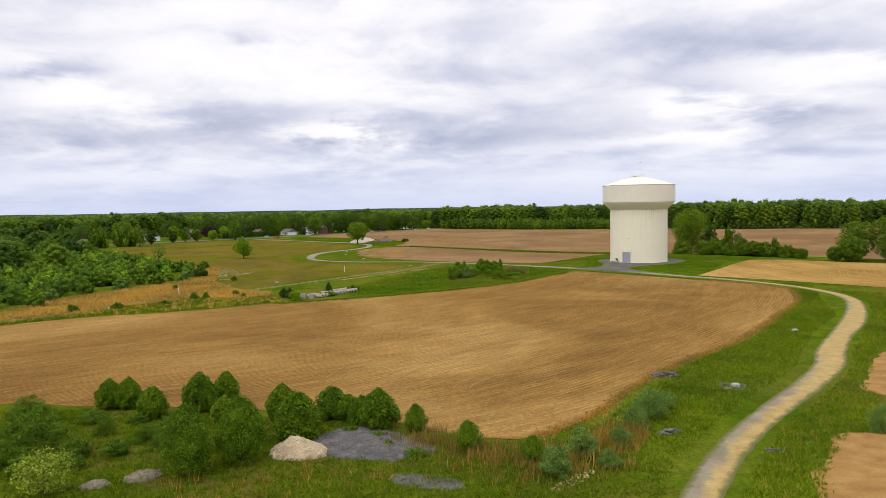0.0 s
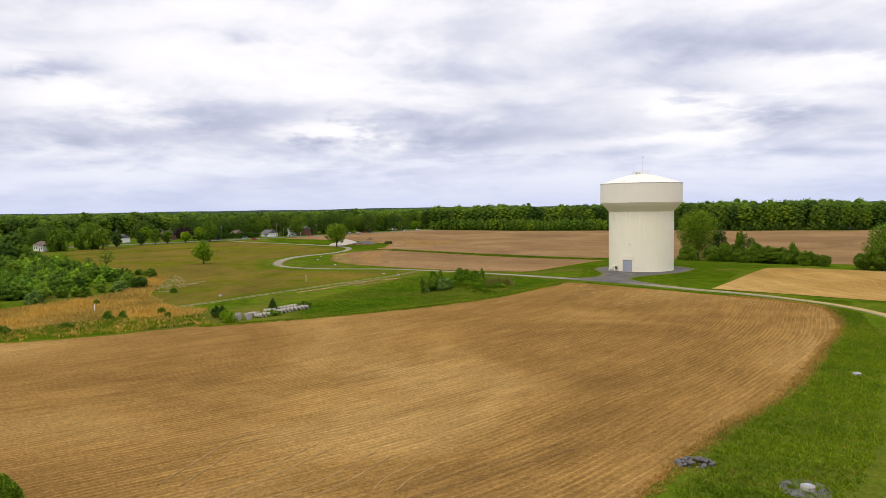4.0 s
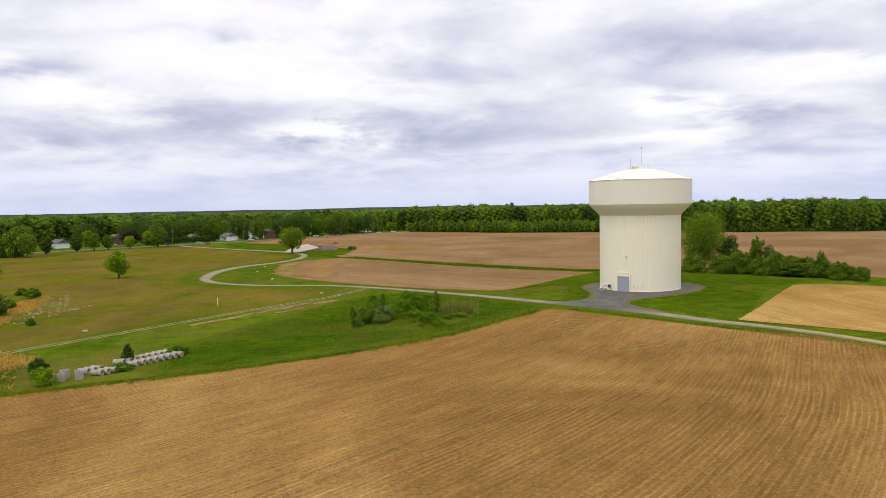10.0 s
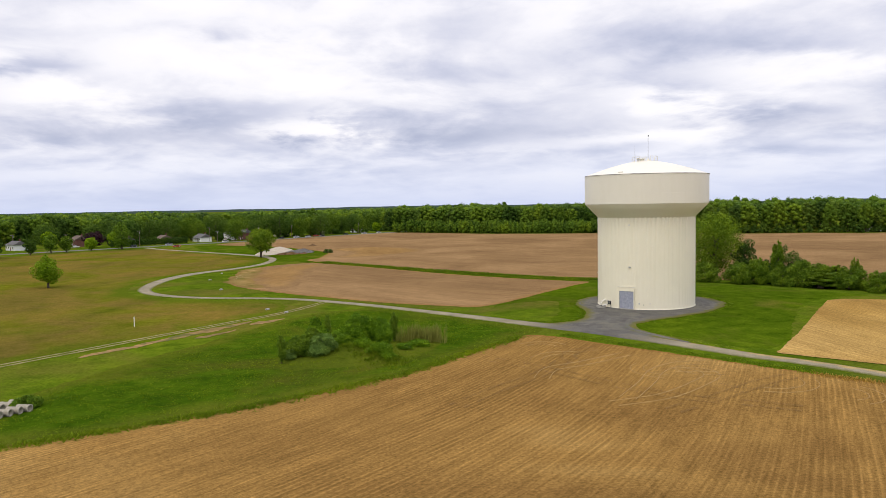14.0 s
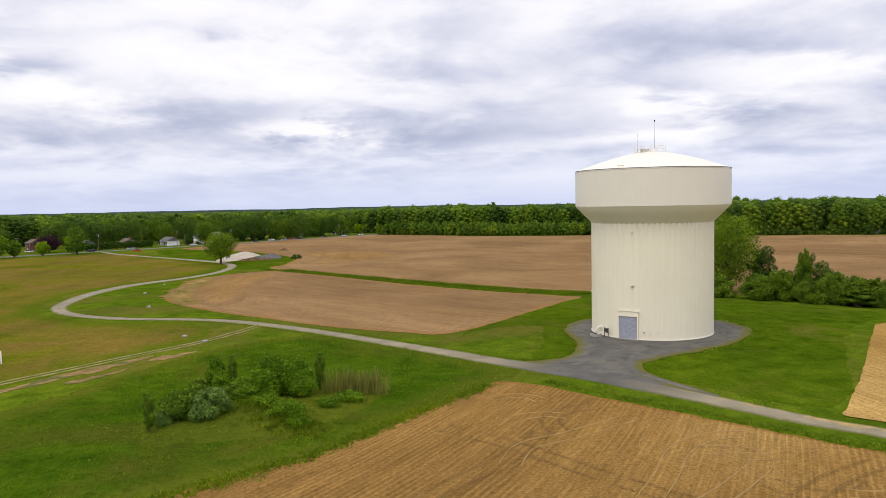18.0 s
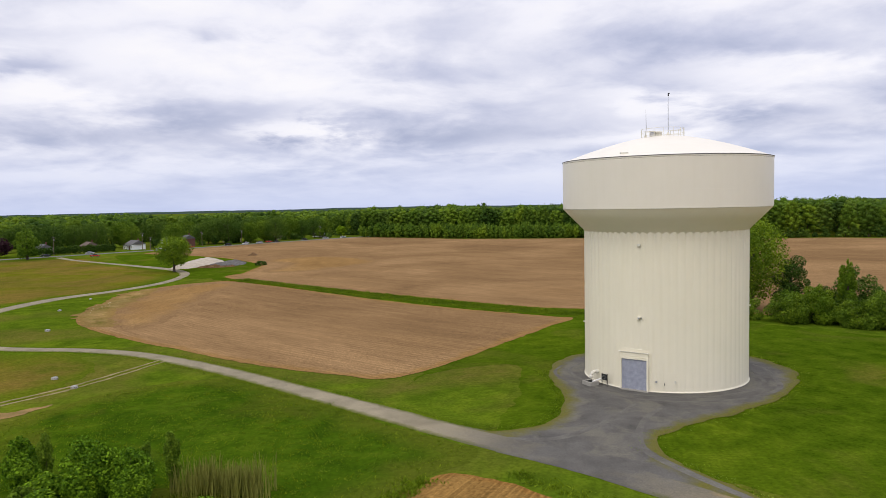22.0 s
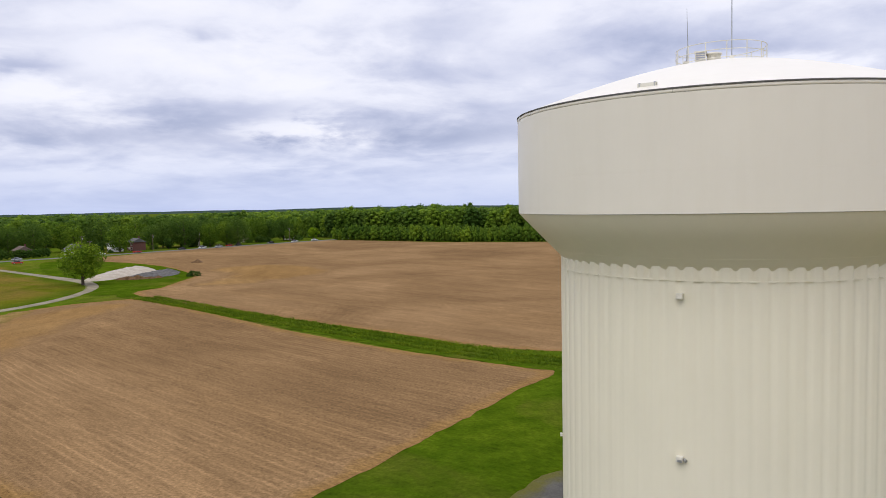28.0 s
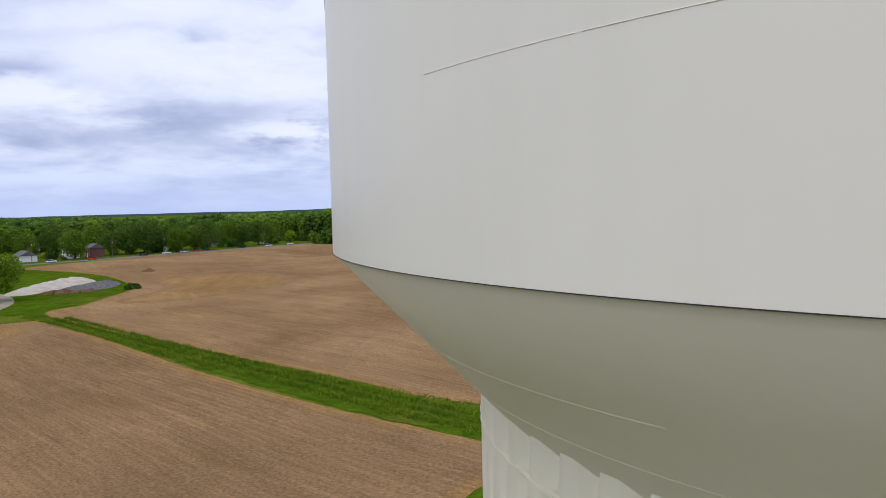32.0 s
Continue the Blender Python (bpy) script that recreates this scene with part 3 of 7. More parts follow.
def ribbon(name, line, widths, mat, lift, label, category="road", step=0.7, rag=0.16, crown=0.03, sand=None):
    """A road along a line, of changing width, slightly crowned, with rough edges."""
    c = smooth_line(line, False, step)
    n = len(c)
    verts, faces, inset, worn = [], [], [], []
    across = (-1, -0.55, 0, 0.55, 1)
    for k, (x, y) in enumerate(c):
        a, b = c[max(k - 1, 0)], c[min(k + 1, n - 1)]
        d = Vector((b[0] - a[0], b[1] - a[1])).normalized()
        w = np.interp(k / (n - 1), np.linspace(0, 1, len(widths)), widths) / 2
        for s in across:
            ww = w * s + (rag * (noise.noise((x * 0.5, y * 0.5, 5 + s)) + 0.5 * noise.noise((x * 1.1, y * 1.1, 5 + s))) if abs(s) == 1 else 0)
            px, py = x - d.y * ww, y + d.x * ww
            verts.append((px, py, gz(px, py) + (lift if abs(s) < 1 else 0.02) + crown * (1 - s * s)))
            inset.append((1 - abs(s)) * w)
            worn.append(s + np.interp(k / (n - 1), np.linspace(0, 1, len(sand)), sand) if sand else -3.0)
    for k in range(n - 1):
        for j in range(4):
            p = k * 5 + j
            faces.append((p, p + 5, p + 6, p + 1))
    faces = [tuple(reversed(q)) for q in faces]
    ob = mesh_obj(name, verts, faces, mat, smooth=True)
    give(ob, "inset", inset)
    give(ob, "worn", worn)
    give(ob, "apron", [max(0.0, 1.0 - math.hypot(v[0] + 14, v[1] + 28) / 20.0) for v in verts])
    return tagged(ob, label, category, kind="structure")


# ---------------------------------------------------------------- ground, fields and roads
def add_ground():
    near = np.arange(-260, 261, 5.0)
    far_out = np.array([300, 360, 450, 600, 800, 1100, 1600, 2400, 3500, 4900.0])
    xs = np.concatenate([-far_out[::-1], near, far_out])
    verts = [(x, y, gz(x, y)) for y in xs for x in xs]
    n = len(xs)
    faces = [(j * n + i, j * n + i + 1, (j + 1) * n + i + 1, (j + 1) * n + i) for j in range(n - 1) for i in range(n - 1)]
    ob = mesh_obj("ground", verts, faces, M["grass"], smooth=True)
    tagged(ob, "wide level farmland covered in green and browning grass", "ground", kind="structure")


add_ground()


def add_ridge():
    """Low wooded hills on the horizon, the haze put into their colour."""
    n = 220
    verts, faces = [], []
    for k in range(n + 1):
        a = radians(-75 + 150 * k / n)
        for rad, up in ((4300, 0), (4500, 1), (4800, 0)):
            h = 14.0 + 7 * noise.noise((k * 0.08, 1.3, 0)) + 3.5 * noise.noise((k * 0.55, 4.3, 0))
            verts.append((rad * math.sin(a), rad * math.cos(a), gz(9e3, 0) + (h if up else -1)))
    for k in range(n):
        for j in range(2):
            p = 3 * k + j
            faces.append((p, p + 3, p + 4, p + 1))
    tagged(mesh_obj("distant_hills", verts, faces, M["hills"], smooth=True), "low wooded hills along the horizon, tinted with painted haze", "hills", kind="structure")


add_ridge()

FIELD_MAIN = [(-160, -131), (-143, -116.5), (-124, -108), (-106, -95.5), (-88, -86.5), (-66, -72.5), (-47, -56.5), (-38, -44), (-30.5, -34.5), (-26, -32.5),
              (-15, -42), (-3, -52.5), (7, -61), (16, -69), (20.5, -78), (18, -90), (12, -104), (0, -123.5), (-14, -146), (-28, -163), (-39, -179),
              (-45, -190), (-52, -198), (-60, -197.5), (-70, -191.5), (-85, -188), (-102, -186.5), (-118, -185), (-150, -181), (-185, -176), (-205, -160), (-190, -145)]
sheet("field_main", FIELD_MAIN, M["soil"], 0.05, "brown tilled field with curving drill rows", 4.0, 0.5, category="field", bumps=0.06)
FIELD_WEST = [(-104, 58), (-112, 72), (-117, 95), (-120.5, 119), (-115, 138), (-104, 148), (-97, 148), (-69, 118), (-39, 85.5), (-14, 62), (-3, 53.5), (-9, 42), (-17, 27.5),
              (-29, 8), (-36, 2), (-42, 5), (-56, 14), (-74, 30), (-86, 40)]
sheet("field_west", FIELD_WEST, M["soil_pink"], 0.05, "pinkish brown tilled field beside the gravel lane", 5.0, 0.35, category="field")
FIELD_FAR = [(-103, 158), (-52, 111), (-26, 88), (-7, 71), (30, 58), (74, 30), (110, 0), (150, -40), (210, 60), (300, 180), (300, 340), (227, 330), (200, 345), (154, 351), (116, 384),
             (58, 394), (-13, 414), (-50, 442), (-92, 470), (-115, 458), (-141, 421), (-170, 383), (-184, 352), (-196, 318), (-190, 306), (-160, 285), (-136, 262), (-113, 228),
             (-106, 213), (-104.5, 195), (-104, 178)]
sheet("field_far", FIELD_FAR, M["soil_pink"], 0.04, "wide pinkish brown field reaching to the woods", 8.0, 0.4, category="field")
sheet("headland", [(-99, 186), (-92, 178), (-80, 182), (-66, 200), (-58, 222), (-66, 246), (-84, 262), (-104, 258), (-112, 240), (-100, 222), (-95.5, 203)], M["soil_turn"], 0.062, "orange-tan turning ground at the end of the grass", 3.0, 2.0, 1.5, category="field")
sheet("headland", [(-101, 62), (-108.5, 76), (-113.5, 96), (-116.5, 118), (-112, 136), (-103, 144), (-92, 138), (-93, 118), (-92, 98), (-90, 78), (-88, 60), (-92, 52)], M["soil_turn"], 0.062, "orange-tan turning ground at the field's west end", 3.0, 1.5, 1.5, category="field")
FIELD_EAST = [(7.2, -48.5), (9.5, -45), (19.5, -29.5), (30, -12.5), (39, 2), (42.5, 6.5), (48, 8), (62, 5), (100, -14), (150, -40), (120, -110), (60, -88), (36, -69), (24, -60), (15, -54), (9, -50)]
sheet("field_east", FIELD_EAST, M["soil_pale"], 0.09, "pale tan field with wheel tracks beside the lane", 5.0, 0.3, category="field")
sheet("dirt_plot", [(-1, -162), (-9, -175), (-12, -181), (-6, -186), (10, -190), (30, -180), (30, -150), (12, -150)], M["dirt_red"], 0.06, "bare reddish dirt plot beside the lane", 4, 0.7, category="field")
sheet("dirt_plot.001", [(-22, -197), (-12, -199), (10, -202), (10, -240), (-30, -240), (-32, -214), (-27, -204)], M["dirt_red"], 0.06, "bare tan dirt plot beside the lane", 4, 0.7, category="field")

# grasses of other kinds
LAWN = [(-22, -24), (-19, -6), (-19, 8), (-30, 4), (-33, -4), (-28, 14), (-17, 31), (-6, 50), (0, 60), (14, 58), (27, 45), (43, 28), (56, 17), (44, 11), (33, -1), (22, -21), (8, -45), (-6, -35)]
sheet("lawn", LAWN, M["lawn"], 0.02, "mown bright green grass round the tower", 5, 0.8, category="grass")
sheet("bank_grass", [(-30, -33), (-40, -47), (-49, -58), (-67, -73), (-88, -85), (-96, -74), (-92, -52), (-84, -30), (-78, -12), (-70, 2), (-58, 6), (-46, -4), (-34, -18), (-25, -27)], M["bank"], 0.025, "deep green rough grass bank along the field", 5, 1.0, category="grass")
sheet("meadow", [(-80, 8), (-92, -20), (-108, -45), (-128, -75), (-150, -45), (-165, 0), (-195, 30), (-260, 120), (-290, 200), (-222, 283), (-178, 236), (-150, 206), (-128, 184), (-126, 160), (-126, 128), (-139, 108), (-144, 84), (-138, 58), (-128, 42), (-108, 30), (-90, 27)],
      M["meadow"], 0.02, "dry olive and reddish meadow grass", 7, 1.5, category="grass")
STRAW = [(-158, -122), (-166, -110), (-168, -85), (-163, -70), (-157, -57), (-152, -37), (-160, -12), (-163, 12), (-157, 8), (-147, -22), (-141, -42), (-131, -58), (-122, -70), (-114, -72), (-112, -80), (-118, -88), (-130, -84), (-138, -94), (-148, -110)]
sheet("straw_patch", STRAW,
      M["straw"], 0.035, "tall orange-tan dead grass beside the thicket", 4, 2.0, category="grass")
sheet("grass_strip", [(-112, 172), (-101.5, 155.9), (-77, 132.7), (-53.3, 111.1), (-27.3, 87.1), (-8.2, 70.5), (10, 62), (10, 56), (-2, 53), (-14, 62.5), (-32, 80), (-57, 106), (-80, 130), (-98, 147), (-108, 156)],
      M["lawn"], 0.075, "green grass strip between two fields", 4, 0.7, category="grass")
sheet("verge", [(-126, 165), (-112, 160), (-106.5, 172), (-105.5, 192), (-107, 213), (-114, 229), (-137, 262), (-161, 286), (-192, 304), (-206, 300), (-186, 260), (-160, 222), (-136, 198), (-126, 182)],
      M["lawn"], 0.055, "green grass round the heaps by the lane", 5, 0.8, category="grass")

# lanes
ribbon("lane_west", [(-13, -32.5), (-18.5, -28.5), (-22.7, -25), (-29.2, -19.4), (-36.6, -12.2), (-46, -2.8), (-61, 12), (-77, 25), (-90, 31), (-107, 34.5), (-120, 41), (-129, 50), (-134.5, 63), (-138, 86), (-135.5, 108), (-127, 126), (-122, 145), (-122.5, 165),
                     (-127, 182), (-137, 198), (-152, 213), (-180, 238), (-212, 267), (-232, 290)],
       [4.4, 3.8, 3.3, 3.3, 3.4, 3.6, 4.6, 5.6, 4.4, 3.8, 4.2, 5.6, 4.2, 3.8, 3.8, 4.0], M["gravel_road"], 0.085, "pale grey gravel lane curving through the meadow")
ribbon("lane_east", [(-22, -25.5), (-16, -30.5), (-10.2, -36.4), (-5, -41.8), (-1.2, -45.9), (3, -50.1), (9.5, -55.3), (18, -64.3), (25, -76), (27.5, -88), (26, -100), (19.5, -115), (12, -129), (2, -145), (-5, -157), (-10, -167), (-18, -178.5), (-26, -189), (-33, -199), (-38, -207.5), (-42, -216), (-50, -236)],
       [4.6, 4.2, 3.5, 3.2, 3.1, 3.2, 3.9, 4.4, 3.7, 4.3, 3.7, 3.3, 3.2, 3.1, 3.1], M["gravel_road"], 0.085, "worn gravel lane of grey and sandy stone", sand=[-1.2, -0.4, 0.2, 1.0, 0.6, 1.3, 1.5, 0.8, 0.35, 0.2, 0.2])
FARM = [(-160, -128), (-140, -94), (-127, -74), (-117, -58), (-107, -41), (-96, -23), (-86, -7.5), (-79, 3), (-75, 13), (-72, 22.5)]
for off in (-0.78, 0.78):       # two wheel ruts with grass between them
    ribbon("farm_track", [(x + 0.86 * off, y - 0.51 * off) for x, y in FARM], [0.62, 0.75, 0.7, 0.62, 0.5], M["track"], 0.055, "faint sandy wheel rut of a farm track", "track", rag=0.28, crown=0.0)
for q in ([(-101, -41), (-95, -29), (-89.6, -17.6), (-85, -10.2), (-82.6, -8.6), (-84.6, -14.4), (-89, -22.5), (-95, -33.5)], [(-82, -11), (-79.2, -6.8), (-76.5, -4.6), (-77.2, -7.8), (-80, -12.2)], [(-88, -26), (-85.4, -21.5), (-82.6, -17), (-83.4, -20.6), (-86, -25.4)]):
    sheet("dirt_streak", q, M["dirt_streak"], 0.05, "bare tan dirt streak beside the farm track", 1.0, 1.1, 0.7, category="ground")
PAD = [(-14.7, 1.4), (-12.9, 8), (-10.6, 11.2), (-6, 15), (1, 17), (9, 14.5), (15, 9.4), (16.8, 2.4), (15.4, -4), (10.5, -10.8), (4, -16.6), (-2.2, -20.3), (-7.0, -24.0), (-8.6, -27.6), (-7.4, -32.4), (-4.6, -37.6), (-4.4, -41.5),
       (-9, -38.5), (-16, -31.5), (-22, -26.5), (-28.5, -20.8), (-25.2, -21.2), (-21.5, -21.4), (-18.6, -20.0), (-16.4, -17.6), (-14.9, -12.8), (-14.5, -8.1), (-14.8, -3)]
sheet("gravel_pad", PAD, M["gravel_dark"], 0.065, "dark grey gravel apron round the tower", 3, 0.6, 0.8, category="gravel")
M["pad_track"] = gravel_mat("worn_pad_gravel", (0.090, 0.085, 0.076), (0.146, 0.138, 0.120), 0.4)
for rad, a0, a1, w in ((11.7, -215, 28, 0.9), (13.5, -205, 20, 1.0)):      # wheel rings worn round the tower
    ribbon("worn_track", [(rad * math.cos(radians(a0 + (a1 - a0) * k / 24)) - 0.4 * math.sin(k), rad * math.sin(radians(a0 + (a1 - a0) * k / 24))) for k in range(25)], [w * 0.6, w, w * 0.8, w * 1.1, w * 0.5], M["pad_track"], 0.075, "paler wheel ring worn into the gravel apron", "track", 0.7, 0.22, 0.0)
for q in ([(-7, -13.5), (-10, -17.5), (-13.5, -21.5), (-18.5, -24.5), (-26, -22.5)], [(-4.5, -14.8), (-8, -20.0), (-10, -27), (-8, -33), (-3.5, -41)]):
    ribbon("worn_track", q, [0.7, 1.2, 1.4, 1.0], M["pad_track"], 0.078, "paler wheel track leading out of the apron", "track", 0.7, 0.22, 0.0)
ribbon("highway", [(-480, 70), (-400, 140), (-320, 215), (-270, 268), (-235, 307), (-208, 338), (-186, 364), (-156, 405), (-129, 441), (-100, 476), (-60, 530)], [8, 8], M["asphalt"], 0.12, "grey two-lane asphalt highway past the houses", step=6, rag=0.1)

sheet("field_margin", [(-104, 59), (-113, 72), (-118, 95), (-121.5, 118), (-117, 130), (-113, 114), (-110, 94), (-106, 76), (-97, 58)], M["margin"], 0.075, "weedy bare margin of the tilled field", 3, 2.4, category="field")
sheet("rough_ground", [(-116, -184), (-104, -188), (-85, -190), (-70, -193), (-60, -199), (-52, -200), (-46, -204), (-48, -220), (-118, -222)], M["rough"], 0.03, "rough ground of dark weeds and bare brown soil", 3, 1.0, category="grass")

# wheel tracks left in the soil
def wheel_track(line, mat, label, gauge=2.0, w=0.11):
    c = smooth_line(line, False, 1.0)
    for side in (-1, 1):
        q = []
        for k, (x, y) in enumerate(c):
            a, b = c[max(k - 1, 0)], c[min(k + 1, len(c) - 1)]
            d = Vector((b[0] - a[0], b[1] - a[1])).normalized()
            q.append((x - d.y * side * gauge / 2, y + d.x * side * gauge / 2))
        ribbon("wheel_track", q, [w * 0.9, w * 1.5, w * 1.5, w * 0.8], mat, 0.13, label, "track", 1.0, 0.07, 0.0)


def cleat_track(line, gauge=2.0):
    """Slanting bars pressed by tractor tyres, in two rows."""
    c = smooth_line(line, False, 0.42)
    verts, faces = [], []
    for k, (x, y) in enumerate(c):
        a, b = c[max(k - 1, 0)], c[min(k + 1, len(c) - 1)]
        d = Vector((b[0] - a[0], b[1] - a[1])).normalized()
        e = Vector((-d.y, d.x))
        if noise.noise((x * 0.35, y * 0.35, 4.0)) < -0.32:
            continue
        for side in (-1, 1):
            for lug in (-1, 1):
                p = Vector((x, y)) + e * (side * gauge / 2) + d * (0.10 * lug)
                q = p + e * (0.26 * lug) - d * 0.16
                b0 = len(verts)
                for r, s in ((p, 0.055), (q, 0.055)):
                    for m in (-1, 1):
                        t = r + d * (s * m)
                        verts.append((t.x, t.y, gz(t.x, t.y) + 0.128))
                faces.append((b0, b0 + 1, b0 + 3, b0 + 2) if lug < 0 else (b0, b0 + 2, b0 + 3, b0 + 1))
    tagged(mesh_obj("tyre_track", verts, faces, M["soil_rut"]), "dark cleated tyre track in the soil", "track", kind="structure")


for line, kind in (([(-40, -73), (-35, -66), (-29, -59), (-25, -52)], 0), ([(-16, -76), (-8, -70), (-2, -65), (3, -62)], 0), ([(-36, -49), (-28, -56), (-20, -65), (-13, -71), (-6, -74), (-2, -76)], 0),
                   ([(-20, -71), (-16, -64), (-13, -58), (-9, -54.5), (-5, -54)], 1), ([(-22, -73), (-15, -70), (-8, -63), (-6.5, -60), (-7.5, -58), (-11, -58)], 1), ([(-29, -61), (-27, -56), (-22, -53), (-15, -48)], 1),
                   ([(-73, -183), (-73, -179), (-71, -176), (-67, -168)], 1), ([(-78, -178), (-76, -168), (-75, -165)], 1), ([(-68, -181), (-65, -178), (-61, -170)], 1), ([(-60, -179), (-59, -176), (-57, -173)], 1), ([(-65, -186), (-60, -181.5), (-56, -178), (-50, -173), (-44, -168)], 0),
                   ([(-71, -142), (-65, -135.5), (-59, -127), (-50, -114)], 0), ([(-100, -181), (-98, -178), (-94, -177)], 1)):
    if kind:
        wheel_track(line, M["soil_mark"], "pale curved wheel marks in the soil")
    else:
        cleat_track(line)
for k in range(9):      # turning curves on the headland along the lane
    q = k / 8
    cx, cy, rad = -27 + 38 * q + 2.0 * math.sin(5 * k), -45 - 27 * q + 2.5 * math.cos(3 * k), 3.6 + 1.6 * math.sin(2.3 * k) ** 2
    a0 = 20 + 37 * k
    arc = [(cx + rad * math.cos(radians(a0 + 24 * j)), cy + rad * math.sin(radians(a0 + 24 * j))) for j in range(6)]
    if k % 3 == 2:
        cleat_track(arc)
    else:
        wheel_track(arc, M["soil_mark"], "pale turning marks at the field's end", 1.7, 0.08)
for k in range(5):
    x0, y0 = 40 + k * 6.0, -58 + k * 1.5
    wheel_track([(x0, y0), (x0 + 6, y0 + 14), (x0 + 13, y0 + 30)], M["soil_mark"], "pale wheel marks in the tan field", 2.0, 0.22)

# ---------------------------------------------------------------- the water tower
def tower_paint(name, color, rough):
    m, nt, b = nodes_of(name)
    broad = noise_tex(nt, 0.25, 4, 0.6)
    runs = noise_tex(nt, 1.1, 5, 0.65, (1, 1, 0.08))
    c = ramp_of(nt, broad, [(0.3, tuple(v * 0.96 for v in color)), (0.7, color)])
    d = ramp_of(nt, runs, [(0.28, (0.98, 0.978, 0.968)), (0.55, (1, 1, 1))])
    nt.links.new(mix_of(nt, 1.0, c, d, "MULTIPLY"), b.inputs["Base Color"])
    setv(b, Roughness=rough)
    b.inputs["Specular IOR Level"].default_value = 0.5
    return m


M["tank"] = tower_paint("cream_tank_paint", (0.755, 0.712, 0.610), 0.36)
M["column"] = tower_paint("cream_column_paint", (0.80, 0.750, 0.590), 0.5)
M["trim"] = plain("cream_trim", (0.70, 0.67, 0.58), 0.45, 0, 0.4, 0.04)
M["door_grey"] = plain("grey_door_paint", (0.33, 0.35, 0.42), 0.45, 0, 0.5, 0.16, 0.35)
# the rim's shade is painted into this dark grey; joints use it too
M["rim_grey"] = plain("shaded_rim_and_joints", (0.13, 0.125, 0.115), 0.7, 0, 0.3, 0.3, 1.0)
M["dark_gap"] = plain("dark_rubber_and_gaps", (0.03, 0.03, 0.03), 0.7, 0, 0.3, 0.1)

R_PED, R_TANK = 10.0, 12.66
Z_CONE, Z_SHELL, Z_RIM, Z_TOP = 18.55, 21.28, 27.20, 30.28
FLUTES = 72


def add_tower():
    tower = thing("water_tower", 0, 0, 0, "cream steel water tower with fluted column and wide tank", "water tower")
    # fluted column: broad outer faces with rounded valleys; plain panel above the door
    seg = FLUTES * 12
    door_a = radians(-126.0)

    def flute(a, z):
        if z < 0.15:
            return 0.0
        d = (a - door_a + math.pi) % (2 * math.pi) - math.pi
        if abs(d) < 0.185 and z < 4.9:
            return 0.0
        u = (a * FLUTES / (2 * math.pi)) % 1.0
        v = abs(u - 0.5) * 2            # 0 in the valley, 1 on the ridge
        k = min(1.0, max(0.0, (v - 0.05) / 0.6))
        k = k * k * (3 - 2 * k)
        return -(0.036 + 0.164 * min(1.0, max(0.0, (z - 17.4) / 1.0))) * (1 - k)

    bm = bmesh.new()
    prof = [(R_PED, 0.0), (R_PED, 0.14), (R_PED, 0.16), (R_PED, 0.24), (R_PED, 4.86), (R_PED, 4.89), (R_PED, 4.91), (R_PED, 4.94), (R_PED, 10.5), (R_PED, 17.38), (R_PED, 18.4), (R_PED, 19.4)]
    lathe(bm, prof, seg, wobble=flute)
    part("column", bm, M["column"], tower, "cream fluted steel column", smooth=True)
    bm = bmesh.new()
    lathe(bm, [(R_PED + 0.02, 0.0), (R_PED + 0.09, 0.02), (R_PED + 0.09, 0.06), (R_PED + 0.05, 0.10), (R_PED + 0.005, 0.14)], 144)
    part("base_flange", bm, M["column"], tower, "flared base ring", True)
    bm = bmesh.new()
    lathe(bm, [(R_PED - 0.06, 17.80), (R_PED + 0.022, 17.81), (R_PED + 0.022, 17.85), (R_PED - 0.06, 17.86)], 288, wobble=lambda a, z: 0.6 * flute(a, 9))
    part("stiffener_ring", bm, M["column"], tower)
    # the cone and the tank
    bm = bmesh.new()
    lathe(bm, [(R_PED - 0.35, Z_CONE - 0.36), (R_PED + 0.28, Z_CONE + 0.28), (R_PED + 0.35, Z_CONE + 0.36), (11.3, 19.88), (R_TANK - 0.03, Z_SHELL - 0.02), (R_TANK - 0.02, Z_SHELL + 0.04)], 192)
    part("tank_cone", bm, M["column"], tower, "sloping underside of the tank", True)
    bm = bmesh.new()
    lathe(bm, [(R_TANK - 0.06, Z_SHELL - 0.006), (R_TANK + 0.006, Z_SHELL - 0.005), (R_TANK + 0.006, Z_SHELL + 0.005), (R_TANK - 0.05, Z_SHELL + 0.006)], 192)
    part("drip_edge", bm, M["dark_gap"], tower, "dark lower drip edge")
    bm = bmesh.new()
    lathe(bm, [(R_TANK, Z_SHELL + 0.004), (R_TANK, Z_RIM - 0.02)], 192)
    part("tank_shell", bm, M["tank"], tower, "smooth cream tank wall", True)
    # weld seams: thin beads, broken where they were ground flush
    for z, spans in ((23.36, ((-149, -139.5), (-139.2, -133), (-132.6, -121), (-120.4, -104), (-96, -60), (20, 90))), (25.35, ((-175, -160), (-40, 10)))):
        for a0, a1 in spans:
            bm = bmesh.new()
            lathe(bm, [(R_TANK - 0.003, z - 0.007), (R_TANK + 0.006, z), (R_TANK - 0.003, z + 0.007)], max(4, int((a1 - a0) / 2)), a0, a1)
            part("weld_seam", bm, M["tank"], tower)

    def cone_z(r):
        return 19.88 + (r - 11.3) * 1.0165 if r > 11.3 else 18.91 + (r - 10.35) * 1.0211

    for r, spans in ((10.43, ((-180, 180),)), (11.27, ((-168, -140),))):
        for a0, a1 in spans:
            bm = bmesh.new()
            lathe(bm, [(r - 0.008, cone_z(r - 0.008)), (r + 0.004, cone_z(r) - 0.005), (r + 0.008, cone_z(r + 0.008))], 192, a0, a1)
            part("weld_seam", bm, M["column"], tower)
